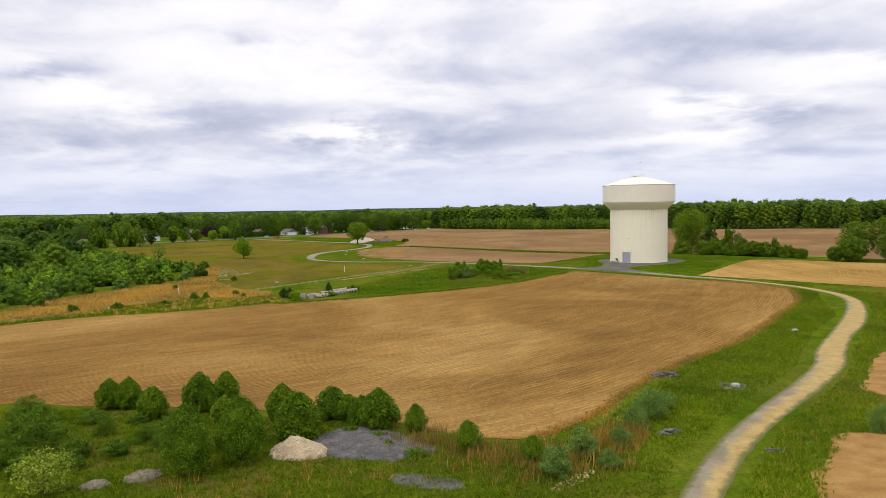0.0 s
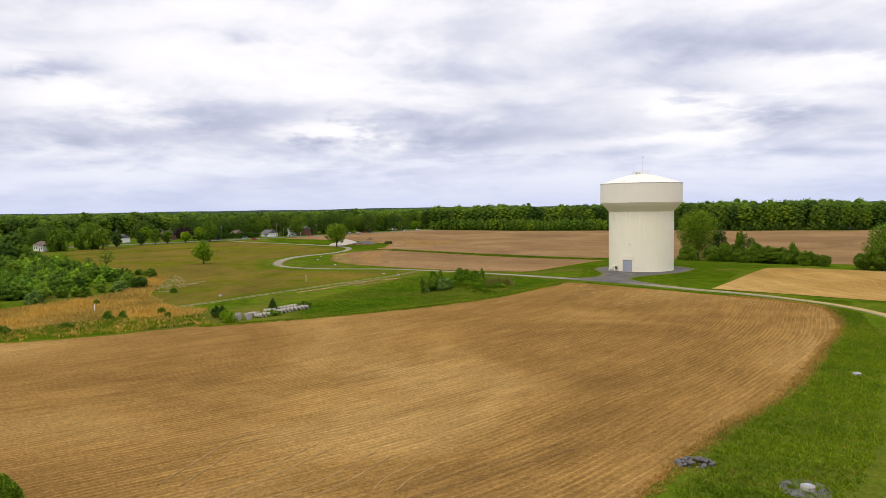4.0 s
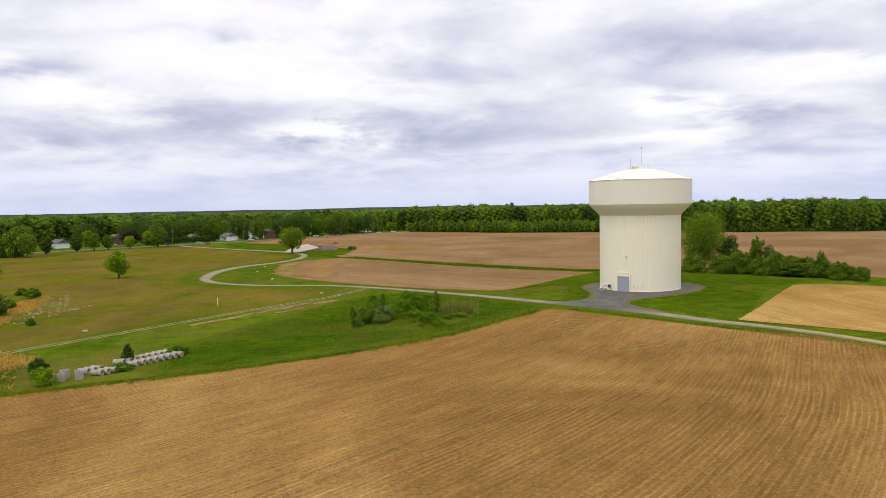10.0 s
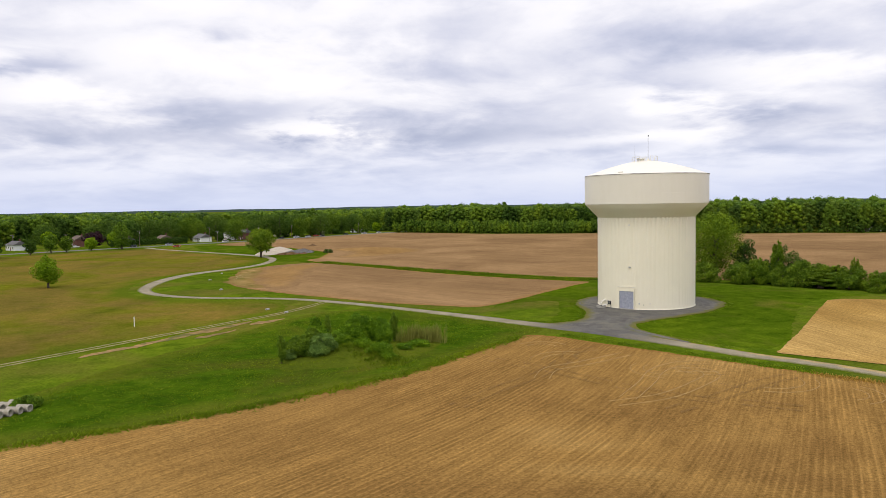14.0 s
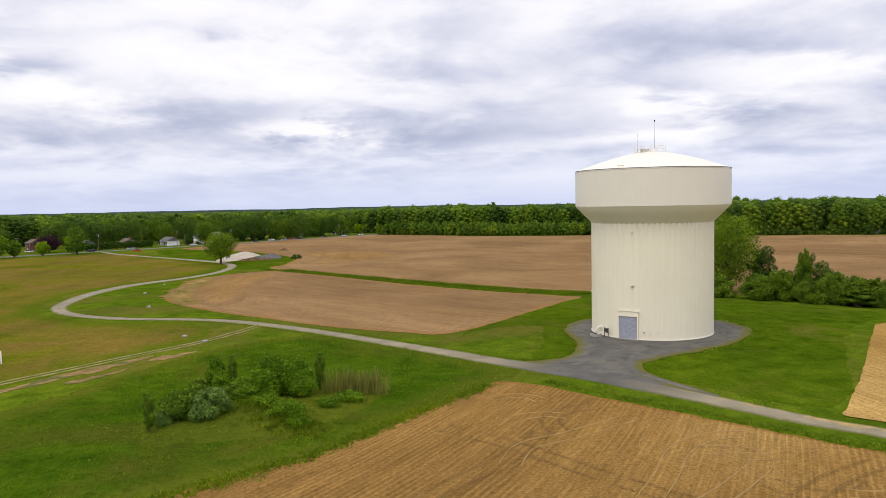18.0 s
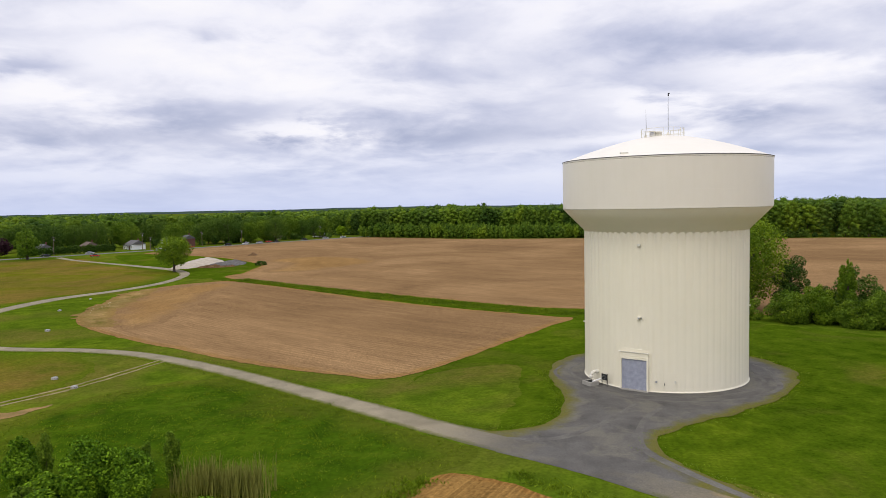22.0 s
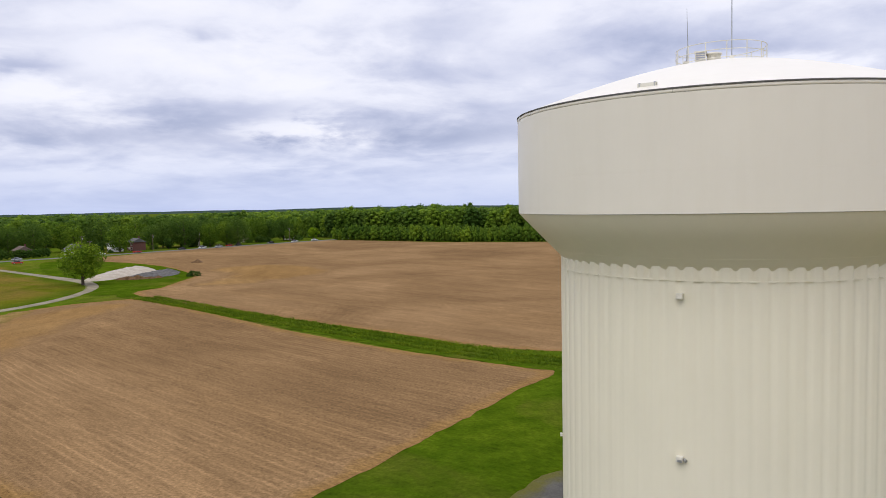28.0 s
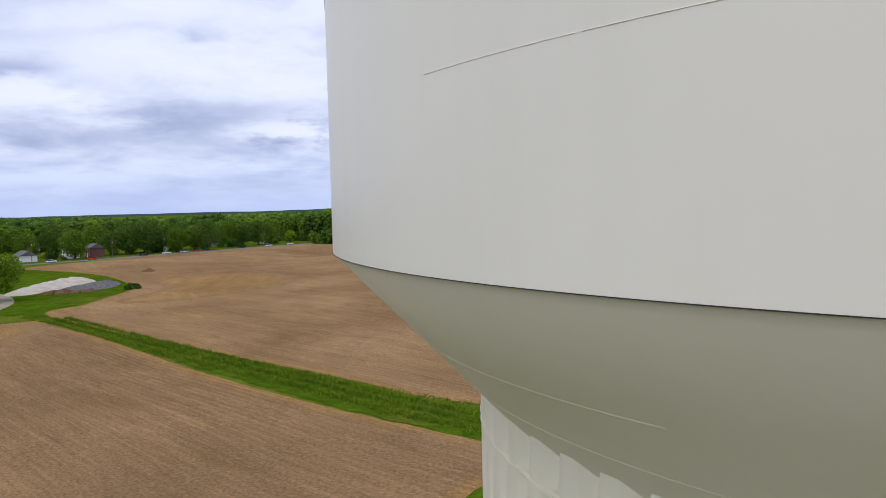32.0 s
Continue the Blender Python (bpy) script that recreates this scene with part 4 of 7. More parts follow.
    # roof: a low cone, rounded at its crown
    rs = (R_TANK ** 2 + (Z_TOP - Z_RIM) ** 2) / (2 * (Z_TOP - Z_RIM))
    tip = math.sqrt(1.0 + 0.16) - 0.4

    def roof_z(x, y):
        q = math.hypot(x, y) / R_TANK
        cone = (math.sqrt(1.16) - math.sqrt(q * q + 0.16)) / tip
        ball = (Z_TOP - rs + math.sqrt(rs * rs - (q * R_TANK) ** 2) - Z_RIM) / (Z_TOP - Z_RIM)
        return Z_RIM + (Z_TOP - Z_RIM) * (0.75 * cone + 0.25 * ball)

    bm = bmesh.new()
    prof = []
    for k in range(33):
        r = R_TANK * (1 - k / 32)
        prof.append((max(r, 0.001), roof_z(r, 0)))
    lathe(bm, prof, 160)
    part("roof_dome", bm, M["tank"], tower, "low white domed roof", True)
    # rim at the roof's edge, its shaded look put into the colour
    bm = bmesh.new()
    lathe(bm, [(R_TANK - 0.02, Z_RIM - 0.045), (R_TANK + 0.05, Z_RIM - 0.03), (R_TANK + 0.05, Z_RIM + 0.02), (R_TANK - 0.04, Z_RIM + 0.05)], 192)
    part("rim", bm, M["rim_grey"], tower, "thin rim with its shade put into a dark grey")
    bm = bmesh.new()
    lathe(bm, [(R_TANK - 0.002, Z_RIM - 0.215), (R_TANK + 0.012, Z_RIM - 0.205), (R_TANK + 0.012, Z_RIM - 0.045), (R_TANK - 0.002, Z_RIM - 0.04)], 192)
    fascia = part("rim_band", bm, M["tank"], tower, "narrow band under the rim", True)
    bm = bmesh.new()
    lathe(bm, [(R_TANK, Z_RIM - 0.222), (R_TANK + 0.004, Z_RIM - 0.221), (R_TANK + 0.004, Z_RIM - 0.216), (R_TANK, Z_RIM - 0.215)], 192)
    part("seam", bm, M["rim_grey"], fascia)
    for k in range(8):
        a = radians(-166 + 45 * k)
        part("joint", box(bmesh.new(), (R_TANK + 0.01) * math.cos(a), (R_TANK + 0.01) * math.sin(a), Z_RIM - 0.13, 0.016, 0.016, 0.17), M["rim_grey"], fascia)

    # railing on the crown of the roof
    cx, cy, cr = -0.2, 0.1, 2.62
    count = 14
    for k in range(count):
        a = 2 * math.pi * k / count
        x, y = cx + cr * math.cos(a), cy + cr * math.sin(a)
        bm = tube(bmesh.new(), (x, y, roof_z(x, y) - 0.03), (x, y, roof_z(x, y) + 1.05), 0.028, seg=6)
        part("railing_post", bm, M["trim"], tower)
    for h in (0.12, 0.58, 1.05):
        bm = bmesh.new()
        zz = roof_z(cx + cr, cy) + h
        n = 56
        ring = []
        for k in range(n):
            a = 2 * math.pi * k / n
            x, y = cx + cr * math.cos(a), cy + cr * math.sin(a)
            z = roof_z(x, y) + h
            ring.append((x, y, z))
        for k in range(n):
            tube(bm, ring[k], ring[(k + 1) % n], 0.024, seg=5, caps=False)
        part("rail", bm, M["trim"], tower)
    # lightning mast with a small lamp, on a cone foot
    mx, my = 0.6, 0.38
    bm = bmesh.new()
    tube(bm, (mx, my, roof_z(mx, my) - 0.02), (mx, my, roof_z(mx, my) + 0.55), 0.34, 0.08, 12)
    part("mast_foot", bm, M["trim"], tower)
    bm = bmesh.new()
    tube(bm, (mx, my, roof_z(mx, my) + 0.5), (mx, my, 35.35), 0.045, 0.028, 8)
    mast = part("mast", bm, M["steel"], tower, "thin steel mast")
    bm = bmesh.new()
    tube(bm, (mx, my, 35.3), (mx + 0.05, my, 35.62), 0.07, 0.09, 8)
    box(bm, mx + 0.07, my, 35.62, 0.2, 0.12, 0.1, 0.02)
    part("beacon", bm, M["dark_gap"], mast, "small dark lamp at the mast's tip")
    # whip antenna, slightly bent
    ax, ay = -2.45, -0.35
    bm = bmesh.new()
    z0 = roof_z(ax, ay)
    tube(bm, (ax, ay, z0), (ax + 0.10, ay, z0 + 1.25), 0.05, 0.045, 8)
    tube(bm, (ax + 0.10, ay, z0 + 1.2), (ax + 0.04, ay, z0 + 3.4), 0.03, 0.012, 6)
    antenna = part("antenna", bm, M["steel"], tower, "thin whip antenna")
    bm = bmesh.new()
    box(bm, ax - 0.02, ay, z0 + 0.12, 0.3, 0.3, 0.24, 0.03)
    part("antenna_base", bm, M["trim"], antenna)
    # louvred roof vent beside a low round manway
    vx, vy = -1.75, -0.85
    z0 = roof_z(vx, vy)
    bm = box(bmesh.new(), 0, 0, 0.28, 0.62, 0.62, 0.62, 0.03, pose(vx, vy, z0, 0, 0, -20))
    vent = part("roof_vent", bm, M["trim"], tower, "cream roof vent with dark louvres")
    for k in range(4):
        part("louvre", box(bmesh.new(), 0, -0.315, 0.13 + k * 0.12, 0.52, 0.03, 0.06, 0.0, pose(vx, vy, z0, 0, 0, -20)), M["door_grey"], vent)
    part("vent_cap", box(bmesh.new(), 0, 0, 0.61, 0.72, 0.72, 0.05, 0.015, pose(vx, vy, z0, 0, 0, -20)), M["trim"], vent)
    wx, wy = -1.0, -1.0
    z0 = roof_z(wx, wy)
    bm = bmesh.new()
    lathe(bm, [(0.40, -0.06), (0.40, 0.36), (0.46, 0.37), (0.46, 0.45), (0.30, 0.50), (0.001, 0.52)], 24)
    bmesh.ops.transform(bm, matrix=pose(wx, wy, z0), verts=bm.verts)
    part("roof_manway", bm, M["trim"], tower, "low round cream manway", True)
    # low drip bar near the rim
    ha, hr = radians(-128.4), 11.7
    hz = roof_z(hr * math.cos(ha), hr * math.sin(ha))
    bm = bmesh.new()
    lathe(bm, [(hr + 0.05, hz - 0.04), (hr + 0.05, hz + 0.16), (hr - 0.02, hz + 0.18), (hr - 0.09, hz + 0.16), (hr - 0.09, hz - 0.02)], 10, -130.8, -126.0)
    bar = part("roof_deflector", bm, M["trim"], tower, "short curved deflector bar on the roof")
    for a in (-130.3, -126.5):
        part("bracket", box(bmesh.new(), hr * math.cos(radians(a)), hr * math.sin(radians(a)), hz + 0.07, 0.10, 0.10, 0.24, 0.01), M["steel"], bar)
    # the roll-up door
    dm = pose(0, 0, 0, 0, 0, -126.0 + 90)       # local -y faces outward

    def local(bm_part, name, mat, parent, label=""):
        bmesh.ops.transform(bm_part, matrix=dm, verts=bm_part.verts)
        return part(name, bm_part, mat, parent, label)

    yo = -(R_PED + 0.10)
    frame_bm = bmesh.new()
    for sx in (-1, 1):
        box(frame_bm, sx * 1.63, yo + 0.06, 1.85, 0.20, 0.40, 3.74, 0.02)
    box(frame_bm, 0, yo + 0.06, 3.80, 3.46, 0.40, 0.24, 0.02)
    frame_ob = local(frame_bm, "door_frame", M["column"], tower, "cream box frame of the roll-up door")
    door = local(box(bmesh.new(), 0, yo + 0.06, 1.84, 3.10, 0.06, 3.66), "roll_up_door", M["door_grey"], tower, "blue-grey steel roll-up door, closed")
    for k in range(16):
        local(box(bmesh.new(), 0, yo + 0.018, 0.16 + k * 0.228, 3.04, 0.03, 0.222, 0.004), "slat", M["door_grey"], door)
    local(box(bmesh.new(), 0, yo - 0.15, 0.07, 3.3, 0.5, 0.14, 0.02), "sill", M["concrete"], door)
    local(box(bmesh.new(), 0, yo - 0.02, 4.20, 3.46, 0.12, 0.54, 0.01), "header_panel", M["column"], tower)
    local(box(bmesh.new(), 0, yo - 0.08, 4.52, 3.8, 0.16, 0.06, 0.015), "lintel", M["trim"], tower, "thin ledge above the door")
    # wall fixtures in line above the door
    for z, kind in ((8.6, 1), (17.05, 0)):
        a = radians(-122.6)
        fm = pose((R_PED - 0.02) * math.cos(a), (R_PED - 0.02) * math.sin(a), z, 0, 0, -122.6 + 90)
        bm = box(bmesh.new(), 0, -0.14, 0, 0.34, 0.30, 0.30, 0.04, fm)
        fx = part("wall_lamp" if kind else "vent_box", bm, M["trim"], tower, "small box lamp" if kind else "small square vent box")
        bm = box(bmesh.new(), 0.04 if kind else 0, -0.31, -0.06, 0.22, 0.05, 0.12, 0.01, fm)
        part("lens" if kind else "grille", bm, M["steel"] if kind else M["trim"], fx)
        if kind:
            bm = tube(bmesh.new(), fm @ Vector((0.22, -0.1, 0.02)), fm @ Vector((0.34, -0.22, -0.05)), 0.07, 0.09, 8)
            part("lamp_head", bm, M["steel"], fx)
    # access door, latch box, junction box
    am = pose(0, 0, 0, 0, 0, -104.0 + 90)
    bm = box(bmesh.new(), 0, -(R_PED - 0.02), 1.3, 0.95, 0.08, 2.1, 0.012, am)
    access = part("access_door", bm, M["column"], tower, "narrow cream access door flush with the wall")
    bm = box(bmesh.new(), -0.42, -(R_PED + 0.10), 1.0, 0.06, 0.1, 0.26, 0.01, am)
    part("door_handle", bm, M["black"], access)
    jm = pose(0, 0, 0, 0, 0, -111.5 + 90)
    part("junction_box", box(bmesh.new(), 0, -(R_PED + 0.06), 1.25, 0.22, 0.16, 0.24, 0.02, jm), M["steel"], tower)
    jm = pose(0, 0, 0, 0, 0, -99.5 + 90)
    part("junction_box", box(bmesh.new(), 0, -(R_PED + 0.06), 1.3, 0.2, 0.16, 0.28, 0.02, jm), M["trim"], tower)
    for a, z in ((168.0, 6.6), (-27.0, 9.3)):
        bm = box(bmesh.new(), 0, -(R_PED + 0.08), z, 0.16, 0.18, 0.2, 0.02, pose(0, 0, 0, 0, 0, a + 90))
        part("wall_lamp", bm, M["trim"], tower)
    # overflow pipe that bends out of the wall
    pm = pose(0, 0, 0, 0, 0, -158.0 + 90)
    bm = bmesh.new()
    path = [(0, -(R_PED - 0.3), 1.35), (0, -(R_PED + 0.45), 1.35), (0, -(R_PED + 0.75), 1.25), (0, -(R_PED + 0.98), 1.0), (0, -(R_PED + 1.05), 0.55)]
    for p, q in zip(path, path[1:]):
        tube(bm, pm @ Vector(p), pm @ Vector(q), 0.20, seg=14)
    pipe = part("overflow_pipe", bm, M["trim"], tower, "cream overflow pipe bending down", True)
    bm = bmesh.new()
    tube(bm, pm @ Vector((0, -(R_PED + 0.25), 1.35)), pm @ Vector((0, -(R_PED + 0.32), 1.35)), 0.29, seg=14)
    part("pipe_flange", bm, M["trim"], pipe)
    pm = pose(0, 0, 0, 0, 0, -151.0 + 90)
    bm = tube(bmesh.new(), pm @ Vector((0, -R_PED + 0.2, 0.8)), pm @ Vector((-0.4, -R_PED - 1.5, 0.42)), 0.085, seg=10)
    part("drain_pipe", bm, M["white"], tower, "thin white drain pipe")
    return tower


add_tower()


def add_basin():
    a = radians(-154.5)
    x, y = 11.55 * math.cos(a), 11.55 * math.sin(a)
    b = thing("catch_basin", x, y, gz(x, y) + 0.1, "low concrete catch basin with a steel grate", "drain", rz=-154.5 + 90)
    bm = bmesh.new()
    for cx, cy, sx, sy in ((-0.65, 0, 0.22, 1.4), (0.65, 0, 0.22, 1.4), (0, -0.6, 1.1, 0.22), (0, 0.6, 1.1, 0.22)):
        box(bm, cx, cy, 0.18, sx, sy, 0.46, 0.02)
    part("kerb", bm, M["concrete"], b)
    for k in range(9):
        part("grate_bar", box(bmesh.new(), -0.48 + k * 0.12, 0, 0.33, 0.04, 1.0, 0.05), M["dark_gap"], b)


def add_sign():
    a = radians(-146.3)
    x, y = 10.75 * math.cos(a), 10.75 * math.sin(a)
    s = thing("notice_board", x, y, gz(x, y) + 0.1, "black notice board on two posts beside the tower door", "sign", rz=-146.3 + 90)
    for sx in (-0.42, 0.42):
        part("post", box(bmesh.new(), sx, 0, 0.75, 0.07, 0.07, 1.52, 0.01), M["black"], s)
    board = part("board", box(bmesh.new(), 0, -0.03, 1.08, 0.92, 0.05, 0.72, 0.01), M["black"], s)
    for k, w in enumerate((0.5, 0.62, 0.36)):
        part("text_bar", box(bmesh.new(), 0, -0.058, 1.25 - 0.16 * k, w, 0.006, 0.035), M["steel"], board)


add_basin()
add_sign()

# ---------------------------------------------------------------- trees and bushes
def quad_mesh(name, quads, mat):
    """A mesh of loose four-cornered leaves from an array (n, 4, 3)."""
    n = len(quads)
    me = bpy.data.meshes.new(name)
    me.vertices.add(4 * n)
    me.vertices.foreach_set("co", np.ascontiguousarray(quads, np.float32).ravel())
    me.loops.add(4 * n)
    me.loops.foreach_set("vertex_index", np.arange(4 * n, dtype=np.int32))
    me.polygons.add(n)
    me.polygons.foreach_set("loop_start", np.arange(0, 4 * n, 4, dtype=np.int32))
    me.update(calc_edges=True)
    me.materials.append(mat)
    return me


def leaves(r, centres, radii, n, size, shell=0.55, loose=0.55, reach=1.06):
    """Leaf clumps spread through and over ellipsoids: (n, 4, 3)."""
    centres, radii = np.asarray(centres, float), np.asarray(radii, float)
    vol = np.cbrt(np.prod(radii, 1)) ** 2
    pick = r.choice(len(centres), n, p=vol / vol.sum())
    d = r.normal(size=(n, 3))
    d /= np.linalg.norm(d, axis=1)[:, None]
    rad = shell + (reach - shell) * np.sqrt(r.random(n))
    p = centres[pick] + d * radii[pick] * rad[:, None]
    nor = d / radii[pick]
    nor /= np.linalg.norm(nor, axis=1)[:, None]
    nor = nor * 0.9 + r.normal(size=(n, 3)) * loose + np.array([0, 0, 0.25])
    nor /= np.linalg.norm(nor, axis=1)[:, None]
    t = np.cross(nor, r.normal(size=(n, 3)))
    t /= np.linalg.norm(t, axis=1)[:, None]
    b = np.cross(nor, t)
    s = size * (0.6 + 0.8 * r.random(n))[:, None]
    lift = nor * s * 0.25
    return np.stack([p - t * s * 0.9, p - b * s * 0.55 + lift, p + t * s * 0.9, p + b * s * 0.55 + lift], 1)


def crown_lobes(r, h, w, base=0.25, lobes=11, shape="oak", lump=1.0):
    """Lobes of a crown of the given height and width that begins at base * h."""
    c, rad = [], []
    if shape == "oak":      # lobes set over a round crown, so that it is lumpy with dark gaps
        zc, rz = h * (base + 1) / 2, h * (1 - base) / 2
        for k in range(lobes):
            u = 1 - 2 * (k + 0.5) / lobes
            a = 2.4 * k + r.random() * 0.8
            q = math.sqrt(max(0, 1 - u * u))
            lr = w * (0.17 + 0.09 * r.random()) * lump
            f = 0.62 + 0.25 * r.random()
            side = (0.5 * w - lr * 0.8) * f / 0.75
            c.append((side * q * math.cos(a), side * q * math.sin(a), zc + (rz - lr * 0.75) * u))
            rad.append((lr, lr, lr * 0.8 * (1 if h < 2 * w else min(1.6, h / (2 * w) + 0.2))))
        c.append((0, 0, zc))
        rad.append((0.26 * w, 0.26 * w, rz * 0.6))
        return c, rad
    z0 = base * h
    ch = h - z0
    for k in range(lobes):
        u = (k + 0.5) / lobes
        if shape == "cone":
            env = (1 - u) ** 0.75 * 0.9 + 0.12
        elif shape == "egg":
            env = math.sin(math.pi * min(1, 0.22 + 0.74 * u)) ** 0.7
        elif shape == "column":
            env = 0.75 * math.sin(math.pi * (0.12 + 0.76 * u)) ** 0.5
        elif shape == "bush":
            env = math.sqrt(max(0.08, 1 - u * u))
        elif shape == "shrub":
            env = min(1.0, 0.78 + 0.8 * u) if u < 0.32 else max(0.06, 1 - ((u - 0.32) / 0.70) ** 1.7) ** 0.72
        else:
            env = math.sin(math.pi * (0.16 + 0.74 * u)) ** 0.6
        a = 2.4 * k + r.random() * 0.9
        if shape == "bush":
            off = env * w * 0.5 * (0.45 + 0.45 * r.random())
            lr = env * w * 0.5 * (0.34 + 0.26 * r.random())
        elif shape == "shrub":
            lr = w * (0.085 + 0.05 * r.random())
            off = max(0.0, env * w * (0.40 + 0.13 * r.random()) - lr * 0.6)
        else:
            off = env * w * 0.5 * (0.30 + 0.30 * r.random())
            lr = env * w * 0.5 * (0.52 + 0.22 * r.random())
        c.append((off * math.cos(a), off * math.sin(a), z0 + ch * (0.10 + 0.80 * u)))
        rad.append((lr, lr, lr * 1.1 if shape == "shrub" else max(ch / lobes * 1.5, lr * 0.72)))
    return c, rad


def core_quads(centres, radii, f=0.88):
    """Dark inner bodies of a crown: a rounded box of 24 quads in every lobe."""
    out = []
    g = (-1.0, 0.0, 1.0)
    for axis in range(3):
        for side in (-1.0, 1.0):
            for i in range(2):
                for j in range(2):
                    q = []
                    for a, b in ((i, j), (i + 1, j), (i + 1, j + 1), (i, j + 1)):
                        p = np.zeros(3)
                        p[axis], p[(axis + 1) % 3], p[(axis + 2) % 3] = side, g[a], g[b]
                        q.append(p / np.linalg.norm(p))
                    out.append(q)
    unit = np.array(out)
    return np.concatenate([np.asarray(c) + unit * np.asarray(r) * f for c, r in zip(centres, radii)])


def tree_meshes(seed, h, w, mat, n, size, shape="oak", base=0.25, lobes=11, trunk=0.03, limbs=6, shell=0.55):
    r = np.random.default_rng(seed)
    c, rad = crown_lobes(r, h, w, base, lobes, shape)
    q = leaves(r, c, rad, n, size, shell, 0.9 if shape == "shrub" else 0.55, 1.12 if shape == "shrub" else 1.06)
    if shape == "shrub":        # twigs and shaded leaves fill the inside
        q = np.concatenate([q, core_quads([(0, 0, h * 0.36), (0, 0, h * 0.62)], [(0.29 * w, 0.29 * w, 0.32 * h), (0.23 * w, 0.23 * w, 0.26 * h)], 1.0)])
    crown = quad_mesh("crown", q, mat)
    bm = bmesh.new()
    tr = trunk * h
    bend = r.normal(size=(5, 2)) * 0.012 * h
    prev = Vector((0, 0, -0.15))
    for k in range(1, 5):
        q = Vector((bend[k][0], bend[k][1], h * 0.78 * k / 4))
        tube(bm, prev, q, tr * (1.25 - 0.26 * (k - 1)), tr * (1.25 - 0.26 * k), 7, False)
        prev = q
    order = r.permutation(len(c))[:limbs]
    for k in order:
        e = Vector(c[k])
        s = Vector((0, 0, max(base * h * 0.75, e.z - 0.22 * h)))
        tube(bm, s, s.lerp(e, 0.95), tr * 0.45, tr * 0.14, 5, False)
    me = bpy.data.meshes.new("trunk")
    bm.to_mesh(me)
    bm.free()
    me.materials.append(M["bark"])
    return crown, me


TREE_KINDS = {}


def plant(name, x, y, h, w, kind, label, category="tree", group="", n=2500, size=0.3, shape="oak", base=0.25, lobes=11, limbs=6, mat="leaf", variants=2, shell=0.55, sink=0.0, trunk=0.03):
    """One tree or bush at a place. Alike kinds share a few meshes, turned and scaled."""
    key = (kind, int(rng.integers(variants)))
    if key not in TREE_KINDS:
        TREE_KINDS[key] = (tree_meshes(len(TREE_KINDS) * 13 + 5, h, w, M[mat], n, size, shape, base, lobes, trunk, limbs, shell), h, w)
    (crown, trunk_me), h0, w0 = TREE_KINDS[key]
    e = thing(name, x, y, on(x, y) - sink, label, category, group)
    e.matrix_world = pose(x, y, on(x, y) - sink, 0, 0, float(rng.uniform(0, 360))) @ Matrix.Diagonal((w / w0, w / w0, h / h0, 1))
    for nm, me in (("trunk", trunk_me), ("crown", crown)):
        o = new(nm, me)
        o.parent = e
    return e


# ---- the far woods
def woods(name, spots, heights, mat, n, size, label, seed, shape="oak", base=0.12, templates=5, aspect=0.6, lobes=15, stretch=0.22, lump=1.0):
    """Many trees of a wood in one mesh: leafy crowns of rounded lobes round a dark inside."""
    r = np.random.default_rng(seed)
    temps = []
    for k in range(templates):
        c, rad = crown_lobes(r, 1.0, aspect, base, lobes, shape, lump)
        temps.append((leaves(r, c, np.array(rad), n, 0.001, 0.80, 0.7, 1.05), core_quads(c, rad, 0.72)))
    out, tones = [], []
    for (x, y), h in zip(spots, heights):
        t, core = temps[r.integers(templates)]
        cen = t.mean(1, keepdims=True)
        a = r.uniform(0, 2 * math.pi)
        rot = np.array([[math.cos(a), -math.sin(a), 0], [math.sin(a), math.cos(a), 0], [0, 0, 1]])
        w = h * r.uniform(1 - stretch, 1 + stretch)
        grow = np.array([w, w, h])
        q = np.concatenate([cen * grow + (t - cen) * (1000.0 * size), core * grow]) @ rot.T + np.array([x, y, gz(x, y)])
        out.append(q)
        tones.append(np.full(4 * len(q), r.random()))
    ob = new(name, quad_mesh(name, np.concatenate(out), M[mat]))
    give(ob, "tone", np.concatenate(tones))
    return tagged(ob, label, "woods", kind="stuff")


def stems(name, spots, heights, label, seed):
    r = np.random.default_rng(seed)
    verts, faces = [], []
    for (x, y), h in zip(spots, heights):
        z, rr = gz(x, y), 0.012 * h + 0.06
        b = len(verts)
        for zz, k in ((z, 1.0), (z + h * 0.7, 0.4)):
            for j in range(5):
                a = j * 2 * math.pi / 5
                verts.append((x + rr * k * math.cos(a), y + rr * k * math.sin(a), zz))
        for j in range(5):
            faces.append((b + j, b + (j + 1) % 5, b + 5 + (j + 1) % 5, b + 5 + j))
    ob = mesh_obj(name, verts, faces, M["bark"])
    return tagged(ob, label, "woods", kind="stuff")


def along(line, spacing, depth_rows, row_gap, r, jitter=0.35):
    """Spots along a line and in rows behind it (to the left of its direction)."""
    pts = []
    for (x0, y0), (x1, y1) in zip(line, line[1:]):
        d = Vector((x1 - x0, y1 - y0))
        n = max(1, int(d.length / spacing))
        u = d.normalized()
        for k in range(n):
            for j in range(depth_rows):
                q = Vector((x0, y0)) + d * ((k + r.uniform(-jitter, jitter) + 0.5 * (j % 2)) / n)
                q += Vector((-u.y, u.x)) * (j * row_gap + r.uniform(-jitter, jitter) * row_gap)
                pts.append((q.x, q.y))
    return pts


